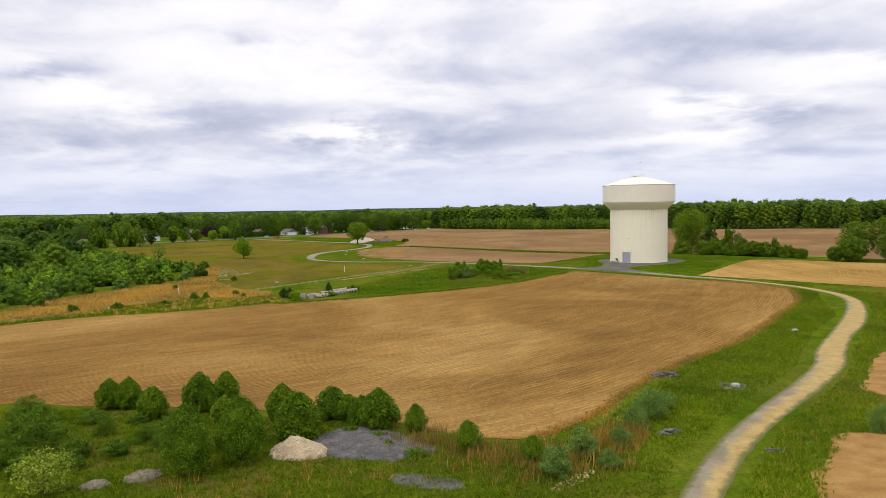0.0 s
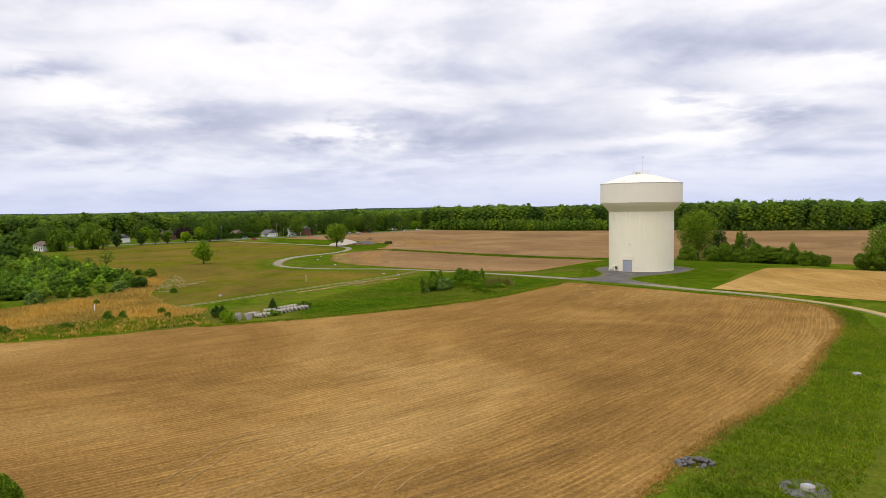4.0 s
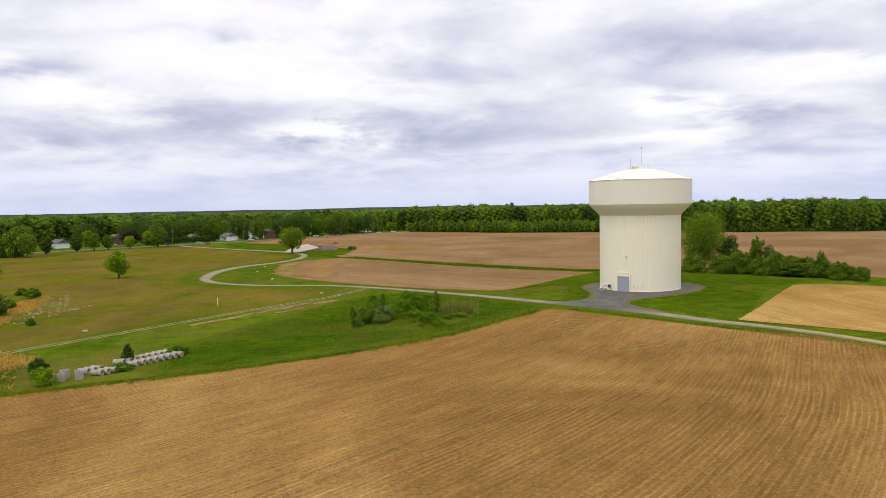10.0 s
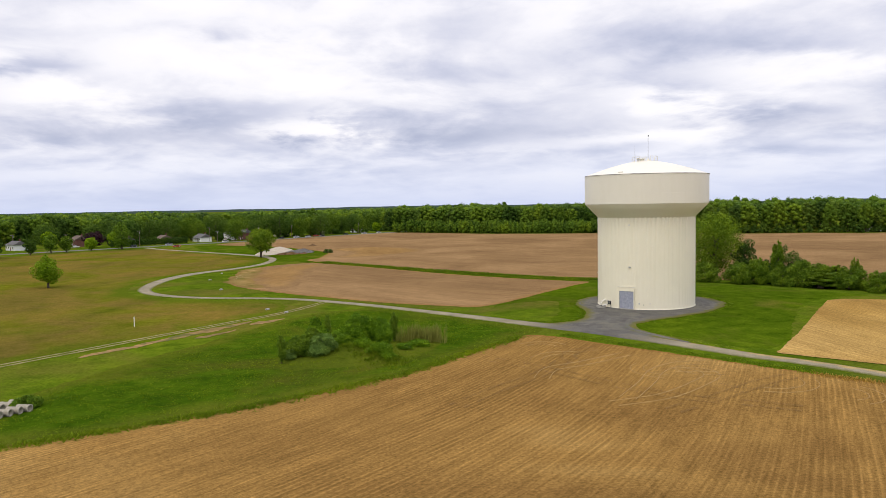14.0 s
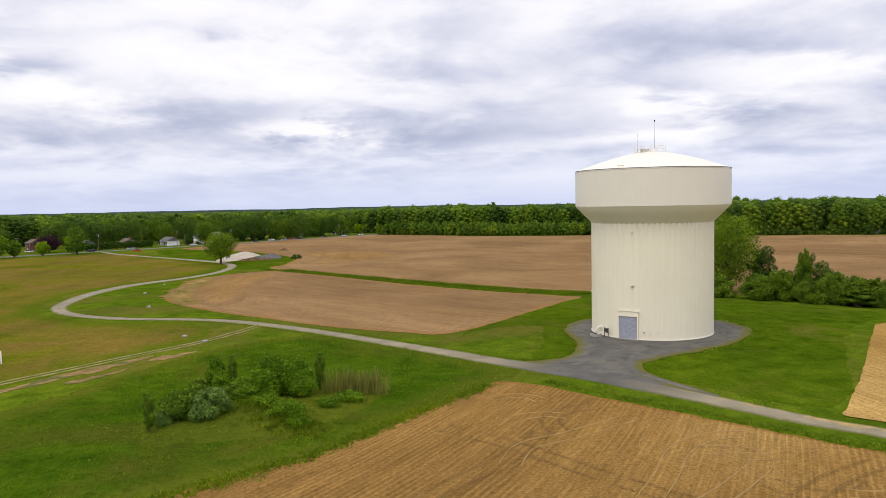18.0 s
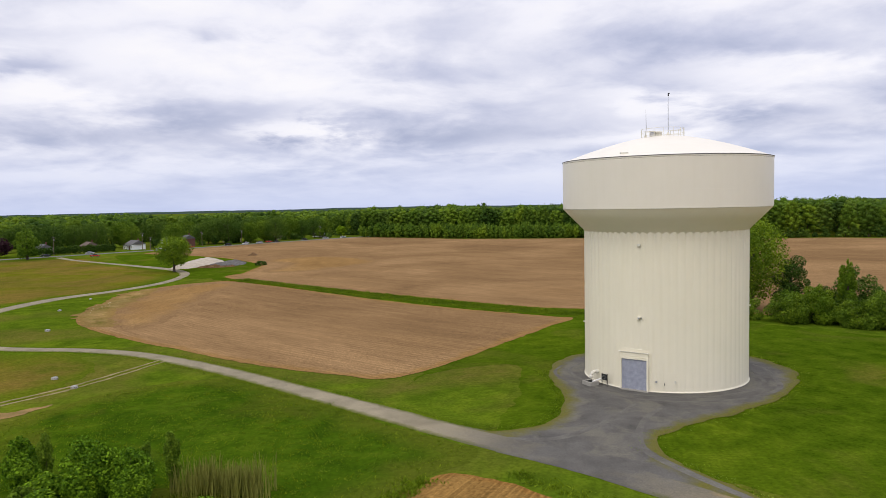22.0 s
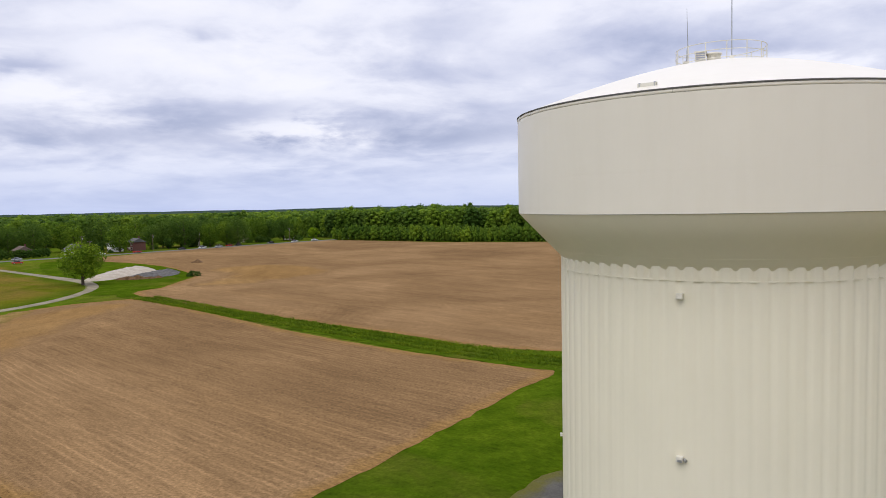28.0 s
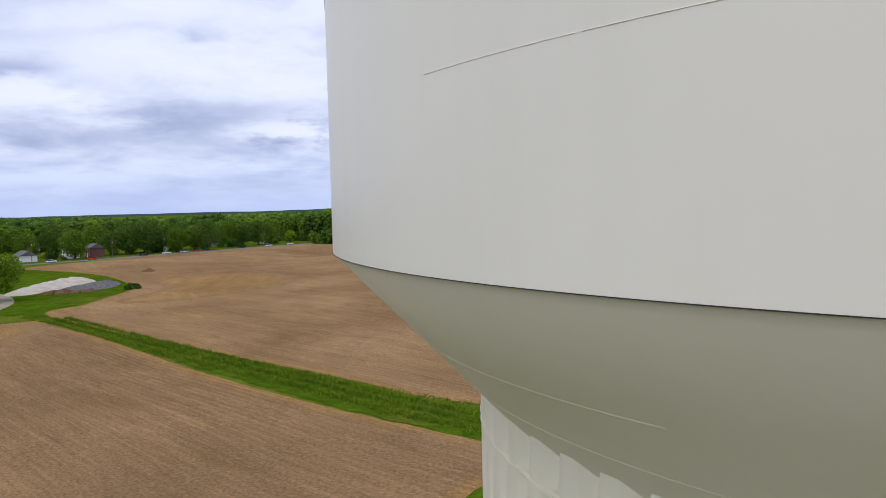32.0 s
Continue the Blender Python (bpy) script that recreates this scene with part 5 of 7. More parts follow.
def add_woods():
    r = np.random.default_rng(21)

    def tops(spots, lo, hi):
        """Heights that roll along the wood, with a taller crown here and there."""
        out = []
        for x, y in spots:
            k = 0.5 + 0.62 * noise.noise((x * 0.022, y * 0.022, 5.0)) + r.uniform(-0.22, 0.22) + (0.35 if r.random() < 0.04 else 0.0)
            out.append(lo + (hi - lo) * k)
        return np.array(out)

    # edge of the wood, walked from the west to the east, the wood lies on the left
    west = [(-620, 40), (-520, 130), (-430, 235), (-345, 350), (-285, 430), (-215, 500), (-150, 545), (-112, 520)]
    mid = [(-118, 530), (-60, 492), (0, 455), (75, 425)]
    east = [(75, 420), (116, 392), (154, 362), (200, 355), (230, 342), (300, 352), (420, 330), (560, 270)]
    for nm, line, hh, seed in (("woods_west", west, (14, 20.5), 1), ("woods_middle", mid, (17, 24.0), 2), ("woods_east", east, (18, 25.2), 3)):
        s = along(line, 8.6, 2, 9, r)
        h = tops(s, *hh)
        pick = r.integers(0, 3, len(s))
        for k, mat, tone in ((0, "leaf_far", "green"), (1, "leaf_far_dark", "dark green"), (2, "leaf_far_light", "yellow-green")):
            q = [i for i in range(len(s)) if pick[i] == k]
            woods(nm + ("" if k == 0 else "_" + mat[9:]), [s[i] for i in q], h[q], mat, 1150, 0.48, "tall %s deciduous trees at the edge of the woods" % tone, seed + 5 * k, "oak", 0.08, 7, 0.58, 34, 0.28, 0.74)
        stems(nm + "_stems", s, h, "bare stems along the edge of the woods", seed)
        s = along([(x - 1.0, y - 4) for x, y in line], 5.0, 1, 4, r)
        woods(nm + "_understory", s, r.uniform(3.0, 7.5, len(s)), "leaf_far_dark", 190, 0.5, "low bushes and saplings along the edge of the woods", seed + 40, "bush", 0.0, 4, 0.9, 9)
        for j, mat in enumerate(("leaf_far", "leaf_far_light", "leaf_far_dark")):
            s = along([(x + 7.0, y + 15 + 4 * j) for x, y in line], 17, 9, 13, r)
            woods(nm + ("_canopy", "_canopy_light", "_canopy_dark")[j], s, tops(s, hh[0] + 0.5, hh[1] + 1.0), mat, 200, 0.65, "rounded crowns of the woods behind the edge", seed + 10 + 7 * j, "oak", 0.4, 4, 0.62, 8)
    s = along([(-1500, 300), (-1000, 700), (-500, 830), (-200, 760), (0, 720), (250, 700), (500, 700), (1000, 600), (1600, 300)], 30, 13, 62, r)
    woods("woods_distant", s, r.uniform(15, 20.5, len(s)), "leaf_far", 60, 1.4, "distant forest canopy on the horizon", 31, "oak", 0.35, 4, 1.2, 5)
    # young plantation in front of the middle
    s = along([(-96, 474), (-48, 446), (-12, 418), (58, 399), (88, 392)], 3.4, 6, 4.6, r)
    for k, mat in enumerate(("leaf_far_light", "leaf_far")):
        q = s[k::2]
        woods("plantation" + ("" if k == 0 else "_dark"), q, r.uniform(6.5, 11.0, len(q)), mat, 190, 0.42, "dense young plantation of light green trees", 41 + k, "egg", 0.02, 5, 0.5, 8)


add_woods()

# ---- trees that stand alone
plant("oak_tree", -134, 190, 14.2, 14.4, "oak", "large spreading oak in full leaf beside the lane", n=6500, size=0.34, base=0.14, mat="leaf_airy", variants=1, lobes=15, shell=0.35, limbs=12)
plant("young_tree", -166.5, 66, 10.4, 7.8, "young", "slender light green tree alone in the meadow", n=3000, size=0.33, base=0.14, mat="leaf_bright", variants=1, shape="egg")
plant("sparse_tree", -195, 40, 8.0, 6.5, "sparse", "thin young tree with sparse leaves in the meadow", n=420, size=0.30, base=0.35, mat="leaf", variants=1, shape="egg", shell=0.3)
plant("sparse_tree", -202.6, 41.7, 5.4, 3.8, "sparse", "thin small tree with sparse leaves in the meadow", n=420, size=0.30, base=0.35, mat="leaf", variants=1)

# hedgerow behind the tower
plant("hedgerow_tree", 36, 62, 20.0, 15.5, "hedge_big", "tall airy light green tree in the hedgerow", n=20000, size=0.24, base=0.06, mat="leaf_airy", variants=1, lobes=34, shell=0.45)
plant("hedgerow_tree", 43, 58, 12.0, 7.5, "hedge_dark", "dark narrow tree in the hedgerow", n=7000, size=0.20, base=0.05, mat="leaf_dark", variants=1)
for x, y, h, w, mat in ((29, 50, 6, 8, "leaf_hedge"), (36, 44, 6.5, 8, "leaf_hedge"), (41, 43, 7.5, 7.5, "leaf_airy"), (48, 44, 11.0, 10, "leaf_yard"), (45.5, 41, 12.5, 4.0, "leaf_airy"), (60, 30, 8.4, 3.2, "leaf_airy"), (49, 35, 7.5, 8, "leaf_hedge"), (54, 36, 6.5, 8.5, "leaf_hedge"), (52, 31, 4.6, 7, "leaf_airy"), (57, 34, 6.2, 7, "leaf_airy"), (44, 47, 7, 8, "leaf_dark"), (58, 29, 6.4, 8, "leaf_hedge"), (62, 23, 5.5, 7, "leaf_airy"), (45, 37, 5.5, 6, "leaf_hedge"), (66, 19, 4.2, 5.5, "leaf_hedge")):
    plant("hedge_shrub", x, y, h, w, "hedge_" + mat, "leafy hedgerow shrub behind the tower", "shrub", "hedgerow shrubs", n=9000, size=0.19, shape="bush", base=0.0, mat=mat, variants=2, shell=0.5, lobes=16)
for x, y, h, w in ((82, 10, 15, 13), (92, 6, 17, 14), (76, 2, 9, 9), (88, -4, 12, 11), (101, 0, 16, 14), (98, -12, 13, 12), (110, -14, 16, 14), (72, 5, 5.5, 6)):
    plant("field_edge_tree", x, y, h, w, "edge", "full green tree at the far field's edge", group="field edge trees", n=8500, size=0.30, base=0.04, mat="leaf_hedge", variants=3, lobes=18)

# ---------------------------------------------------------------- foreground trees and bushes
for x, y, h, w, shape in ((-100.1, -187.5, 3.4, 2.9, "egg"), (-97.9, -187.3, 3.5, 2.8, "egg"), (-93.3, -191.3, 3.4, 3.0, "egg"), (-89.0, -188.8, 4.3, 3.6, "egg"), (-87.0, -185.8, 3.9, 2.7, "egg"),
                          (-82.6, -208.5, 6.3, 4.0, "cone"), (-79.0, -205.2, 6.1, 4.2, "cone"), (-75.5, -198.7, 4.6, 4.3, "egg"), (-78.7, -192.4, 3.9, 3.1, "egg"), (-73.6, -191.2, 3.3, 3.4, "egg"),
                          (-68.0, -195.0, 4.0, 3.8, "egg"), (-69.8, -194.2, 3.1, 2.6, "egg"), (-64.1, -196.0, 2.8, 2.2, "cone"), (-58.7, -202.1, 2.9, 2.4, "cone"), (-53.0, -205.3, 2.5, 2.0, "cone"),
                          (-84.5, -193.5, 3.0, 2.6, "egg"), (-81.5, -197.0, 3.4, 2.8, "egg"), (-84.8, -203.0, 4.2, 3.2, "cone"), (-76.6, -195.0, 3.4, 3.0, "egg"), (-71.6, -192.2, 2.8, 2.4, "egg")):
    plant("evergreen_shrub", x, y, h * 1.02, w * 1.12, "fore_" + shape, "dense dark green conical shrub in rough grass" if shape == "cone" else "dense rounded green shrub beside the field",
          "shrub", "foreground shrubs", n=13000, size=0.084, shape="shrub", base=0.02, mat="leaf_shrub", variants=3, lobes=95, shell=0.6)
for x, y, h, w in ((-51.2, -208.1, 2.7, 2.8), (-48.5, -203.6, 3.0, 2.8), (-39.8, -191.6, 3.5, 4.4), (-44.6, -200.8, 2.1, 2.3), (-42.0, -195.2, 2.6, 2.8), (-37.4, -188.4, 2.2, 2.6), (-46.6, -206.2, 1.7, 2.0), (-18.5, -196.5, 3.0, 2.6)):
    plant("willow_bush", x, y, h, w, "willow", "silvery green willow bush in tall weeds", "bush", "willow bushes", n=7500, size=0.075, shape="bush", base=0.0, mat="leaf_grey", variants=3, lobes=18, shell=0.25)
plant("yellow_bush", -43.1, -193.6, 2.0, 2.6, "yellow", "yellow-green flowering bush at the field edge", "bush", n=2200, size=0.12, shape="bush", base=0, mat="leaf_pale", variants=1, shell=0.4)
plant("pale_tree", -92.4, -213.0, 4.0, 4.9, "pale", "pale yellow-green young tree with loose twigs", n=2600, size=0.11, shape="oak", base=0.05, lobes=18, mat="leaf_pale", variants=1, shell=0.2, limbs=14)
for x, y, h, w in ((-99.1, -203.2, 4.6, 5.0), (-100.6, -206.5, 3.4, 3.6), (-95.5, -197.3, 2.4, 2.0), (-103.0, -199.0, 3.4, 4.2), (-95.0, -204.0, 2.2, 3.0), (-90.5, -199.0, 1.9, 2.6), (-104.5, -193.5, 2.2, 3.4), (-97.0, -209.0, 2.0, 3.0), (-108, -190, 2.4, 3.6), (-106, -203, 3.0, 4.0), (-91.5, -203.5, 1.6, 2.8), (-93.5, -207.0, 1.4, 2.6), (-88.0, -201.5, 1.5, 2.4), (-86.8, -197.5, 1.8, 2.6), (-90.0, -194.5, 1.3, 2.6), (-94.0, -193.0, 1.1, 2.8), (-82.0, -201.0, 1.8, 2.6), (-79.5, -199.6, 1.5, 2.2), (-99.0, -193.0, 1.4, 3.0), (-84.0, -206.0, 1.3, 2.2)):
    plant("thicket_bush", x, y, h, w, "thick_bush", "tangled green bush in rough ground", "bush", "rough ground bushes", n=6500, size=0.10, shape="bush", base=0, mat="leaf", variants=2, lobes=13, shell=0.45)

# ---------------------------------------------------------------- the planted mound
def add_mound():
    n = 40
    verts, faces = [], []
    for j in range(n + 1):
        for i in range(n + 1):
            x, y = -74 + 36 * i / n, -58 + 32 * j / n
            m = mound_z(x, y)
            z = gz(x, y) + m - 0.10 + (0.22 * noise.noise((x * 0.4, y * 0.4, 2)) * min(1, m * 2) if m > 0.02 else 0)
            verts.append((x, y, z))
    for j in range(n):
        for i in range(n):
            p = j * (n + 1) + i
            faces.append((p, p + 1, p + n + 2, p + n + 1))
    tagged(mesh_obj("mound", verts, faces, M["bank"], smooth=True), "low grassy earth mound with shrubs", "mound", kind="structure")


add_mound()
for x, y, h, w in ((-66.3, -48.9, 4.2, 1.9), (-50.9, -33.2, 4.9, 1.9), (-53.4, -32.6, 3.8, 1.5), (-62.4, -31.6, 4.6, 1.8)):
    plant("cedar", x, y, h, w, "cedar", "narrow dark cedar on the grassy mound", "tree", "mound shrubs", n=3200, size=0.10, shape="column", base=0.02, mat="leaf_hedge", variants=1, shell=0.3)
for x, y, h, w, mat, kind in ((-64.4, -45.0, 3.4, 4.2, "leaf_hedge", "mound_soft"), (-60.9, -45.2, 3.3, 4.4, "leaf_grey", "mound_grey"), (-62.6, -43.6, 4.2, 3.2, "leaf_hedge", "mound_soft"), (-65.6, -46.6, 1.6, 2.2, "leaf_grey", "mound_grey"),
                              (-64.6, -31.6, 4.6, 2.7, "leaf_mound", "mound_young"), (-63.2, -33.4, 3.2, 2.4, "leaf_mound", "mound_young"), (-60.0, -36.0, 2.8, 3.0, "leaf_mound", "mound_young"), (-58.6, -39.6, 2.2, 2.8, "leaf_mound", "mound_young"), (-60.6, -38.4, 2.4, 2.6, "leaf_hedge", "mound_soft"),
                              (-57.0, -35.6, 5.6, 3.8, "leaf_mound", "mound_green"), (-55.2, -36.6, 5.2, 3.6, "leaf_mound", "mound_green"), (-56.2, -38.0, 3.6, 3.2, "leaf_mound", "mound_green"), (-52.8, -37.0, 4.6, 3.4, "leaf_mound", "mound_green"), (-52.0, -38.6, 3.2, 2.8, "leaf_mound", "mound_green"), (-53.8, -34.6, 4.2, 2.8, "leaf_mound", "mound_green")):
    plant("mound_shrub", x, y, h, w, kind, "silvery shrub on the grassy mound" if mat == "leaf_grey" else "green leafy shrub on the grassy mound", "shrub", "mound shrubs", n=5500, size=0.14, shape="egg" if kind in ("mound_green", "mound_young") else "bush", base=0.0, mat=mat, variants=3, lobes=22, shell=0.6)

for x, y, h, w in ((-52.0, -47.6, 1.3, 3.6), (-50.4, -49.2, 0.9, 2.6), (-54.6, -45.2, 0.9, 2.8), (-46.5, -39.0, 0.9, 3.4), (-48.5, -41.5, 0.7, 2.6)):
    plant("mound_weed", x, y, h, w, "mound_weed", "low dark green weed clump on the grassy mound", "weeds", "mound weeds", n=2600, size=0.10, shape="bush", base=0.0, mat="leaf_mound", variants=2, lobes=14, shell=0.4)

# ---------------------------------------------------------------- thicket on the west side
def add_thicket():
    r = np.random.default_rng(77)
    poly = [(-166, -100), (-170, -82), (-167, -60), (-160, -48), (-154, -26), (-160, -8), (-176, 6), (-196, 20), (-230, 60), (-330, 60), (-330, -100), (-230, -130)]
    pts = []
    while len(pts) < 760:
        x, y = r.uniform(-262, -150), r.uniform(-130, 60)
        inside = False
        for (x0, y0), (x1, y1) in zip(poly, poly[1:] + poly[:1]):
            if (y0 > y) != (y1 > y) and x < (x1 - x0) * (y - y0) / (y1 - y0) + x0:
                inside = not inside
        if inside:
            pts.append((x, y))
    depth = np.array([min(60.0, max(0.0, -158 - x)) for x, y in pts])
    h = 2.4 + depth * 0.05 + r.uniform(0, 2.2, len(pts))
    for k, mat in enumerate(("leaf_young", "leaf_far_light", "leaf_far")):
        q = [i for i in range(len(pts)) if i % 4 == k or (k == 0 and i % 4 == 3)]
        woods("thicket" + ("", "_light", "_dark")[k], [pts[i] for i in q], h[q], mat, 300, 0.27, "dense low thicket of bright green saplings", 51 + k, "egg", 0.0, 5, 0.9, 8)
    # taller trees in and behind the thicket, with clearings about the houses
    yards = [(-304, 182), (-345, 215), (-310, 286), (-290, 322), (-262, 330), (-246, 352)]
    for k, (mat, count, lo, hi) in enumerate((("leaf_far", 120, 6, 14), ("leaf_far_dark", 90, 7, 14), ("leaf_far_light", 80, 5, 11))):
        tall = []
        while len(tall) < count:
            x, y = r.uniform(-440, -186), r.uniform(-110, 330)
            if x > -204 - 0.6 * max(0, y - 5) or min(math.hypot(x - a - 5, y - b + 10) for a, b in yards) < 19:
                continue
            tall.append((x, y))
        woods("thicket_trees" + ("", "_dark", "_light")[k], tall, r.uniform(lo, hi, count), mat, 950, 0.42, "taller rounded trees standing behind the thicket", 62 + k, "oak", 0.05, 5, 0.8, 40, 0.22, 0.72)


add_thicket()
for x, y, h, w, mat in ((-165, -97, 3.0, 4.0, "leaf"), (-168, -86, 3.6, 4.2, "leaf_grey"), (-166, -72, 3.4, 4.4, "leaf"), (-163, -58, 3.2, 4.0, "leaf_grey"), (-157, -46, 3.0, 3.8, "leaf"), (-153, -34, 3.3, 4.6, "leaf_grey"), (-151.5, -26, 3.4, 4.4, "leaf_dark"), (-157, -12, 2.6, 3.6, "leaf"), (-164, 10, 3.0, 4.0, "leaf"), (-172, 18, 2.2, 3.2, "leaf")):
    plant("thicket_shrub", x, y, h, w, "west_" + mat, "rounded shrub at the edge of the thicket", "shrub", "thicket edge shrubs", n=1500, size=0.25, shape="bush", base=0, mat=mat, variants=2)
for x, y, h, w in ((-130, -86, 1.9, 2.4), (-127.5, -84.5, 1.7, 1.9), (-149, -108, 1.6, 2.0), (-141, -104, 1.8, 2.6), (-122, -78, 1.5, 1.6), (-136, -38, 1.6, 1.8), (-133, -97, 1.2, 3.0), (-152, -104, 1.4, 1.8), (-118, -84, 1.3, 1.6), (-145, -62, 1.4, 1.6)):
    plant("meadow_shrub", x, y, h, w, "meadow_shrub", "small dark shrub in the dead grass", "shrub", "meadow shrubs", n=900, size=0.18, shape="bush", base=0, mat="leaf", variants=2)

# ---------------------------------------------------------------- concrete pipes beside the field
def add_pipes():
    r = np.random.default_rng(5)
    bm = bmesh.new()
    prof = [(0.32, -0.85), (0.43, -0.85), (0.43, 0.66), (0.49, 0.68), (0.49, 0.85), (0.32, 0.85), (0.32, -0.85)]
    lathe(bm, prof, 14)
    base = part("concrete_pipe", bm, M["pipe_concrete"], None, "", True)
    tagged(base, "pale concrete drain pipe lying in the grass", "pipe", "concrete pipes")
    u = Vector((0.52, 0.855))
    v = Vector((-0.855, 0.52))
    o = Vector((-96.4, -79.0))
    spots = []
    for k in range(9):
        spots.append((o + u * (k * 1.12) + v * 2.2, 0.0))
    for k in range(8):
        spots.append((o + u * (k * 1.15 + 0.3) + v * -0.8, 0.0))
    for k in range(3):
        spots.append((o + u * (-6.4 + k * 1.0) + v * 1.1, 0.0))
    for k in range(3):
        spots.append((o + u * (-6.0 + k * 1.05) + v * -1.6, 0.0))
    for i, (p, up) in enumerate(spots):
        m = pose(p.x, p.y, gz(p.x, p.y) + 0.42 + up, 90, 0, 80.0 + float(r.uniform(-7, 7)))
        if i == 0:
            base.matrix_world = m
        else:
            copy_thing(base, m)
    for k, (dx, dy, s) in enumerate(((-9.4, 0.8, 1.0), (-10.6, -0.4, 0.9), (-8.6, -1.4, 1.0), (-11.2, 1.4, 0.8))):
        p = o + u * dx + v * dy
        c = thing("concrete_block", p.x, p.y, gz(p.x, p.y) - 0.05, "grey concrete chamber section beside the pipes", "concrete block", "concrete blocks", rz=float(r.uniform(0, 90)))
        bm = bmesh.new()
        lathe(bm, [(0.55 * s, 0), (0.75 * s, 0), (0.75 * s, 1.3 * s), (0.55 * s, 1.3 * s), (0.55 * s, 0)], 4)
        bmesh.ops.bevel(bm, geom=bm.edges[:], offset=0.02, segments=1, affect="EDGES")
        part("ring", bm, M["concrete"], c)


add_pipes()
plant("spruce", -97.6, -76.3, 3.2, 2.4, "spruce", "small dark spruce among the concrete pipes", "tree", "pipe yard trees", n=1300, size=0.16, shape="cone", base=0.02, mat="leaf_dark", variants=1)
for x, y, h, w, mat in ((-103.2, -90.2, 2.6, 3.6, "leaf_bright"), (-105.2, -86.8, 3.0, 2.2, "leaf_dark"), (-107.4, -84.0, 2.6, 2.4, "leaf_dark"), (-92.2, -70.6, 1.5, 3.0, "leaf"), (-96.0, -82.2, 1.2, 2.8, "leaf")):
    plant("yard_bush", x, y, h, w, "yard_" + mat, "leafy bush beside the concrete pipes", "bush", "pipe yard bushes", n=1500, size=0.17, shape="bush", base=0, mat=mat, variants=1)

# ---------------------------------------------------------------- manholes, marker, rubble
def add_manhole(x, y, s, first=[]):
    if not first:
        e = thing("manhole_riser", x, y, gz(x, y), "low whitish concrete manhole riser set in the grass", "manhole", "manhole risers")
        bm = bmesh.new()
        lathe(bm, [(0.74, -0.2), (0.74, 0.46), (0.70, 0.52), (0.42, 0.54), (0.001, 0.54)], 20)
        body = part("riser", bm, M["concrete"], e, "whitish concrete ring", True)
        bm = bmesh.new()
        lathe(bm, [(0.40, 0.53), (0.40, 0.60), (0.34, 0.62), (0.001, 0.62)], 16)
        part("cover", bm, M["steel"], e, "round iron cover")
        # lift holes are dark blocks, the shade inside put into their colour
        for k in range(3):
            a = radians(-100 + 40 * k)
            part("lift_hole", box(bmesh.new(), 0, 0, 0, 0.10, 0.14, 0.12, 0, pose(0.70 * math.cos(a), 0.70 * math.sin(a), 0.3, 0, 0, -100 + 40 * k)), M["dark_gap"], body)
        e.scale = (0.75 * s, 0.75 * s, 0.7 * s)
        first.append(e)
    else:
        o = copy_thing(first[0], pose(x, y, gz(x, y)))
        o.scale = (0.75 * s, 0.75 * s, 0.7 * s)


for x, y, s in ((-26.4, -178.4, 1.0), (-3.0, -139.5, 0.95), (-119.7, -46.9, 0.9), (-108.6, 53.1, 0.9), (-83.7, 9.3, 0.85), (-78.0, 3.6, 0.8), (-122.0, 83.0, 0.8), (-125.4, 105.6, 0.7), (-143.5, -103.0, 0.9)):
    add_manhole(x, y, s)
sheet("gravel_ring", [(-28.6, -179.5), (-27.8, -176.8), (-25.6, -176.2), (-24.6, -178.4), (-26, -180.4)], M["stone_grey"], 0.05, "dark gravel bedding round a manhole", 0.8, 0.3, 0.8, category="gravel")


def add_marker(x, y, h):
    e = thing("marker_post", x, y, gz(x, y), "slim white marker post standing in the meadow", "post", "marker posts")
    part("post", box(bmesh.new(), 0, 0, h / 2 - 0.1, 0.16, 0.10, h + 0.2, 0.02), M["white"], e)
    part("cap", box(bmesh.new(), 0, 0, h + 0.02, 0.19, 0.13, 0.1, 0.02), M["leaf_pale"], e, "yellowish cap")


add_marker(-105.2, -11.5, 2.1)
add_marker(-138.2, -76, 2.1)


def rock_mesh(seed, flat=0.6, level=2):
    r = np.random.default_rng(seed)
    bm = bmesh.new()
    bmesh.ops.create_icosphere(bm, subdivisions=level, radius=0.5)
    off = r.uniform(-5, 5, 3)
    for v in bm.verts:
        v.co *= 1 + 0.5 * noise.noise(Vector(v.co) * 1.8 + Vector(off))
        v.co.z *= flat
    return bm


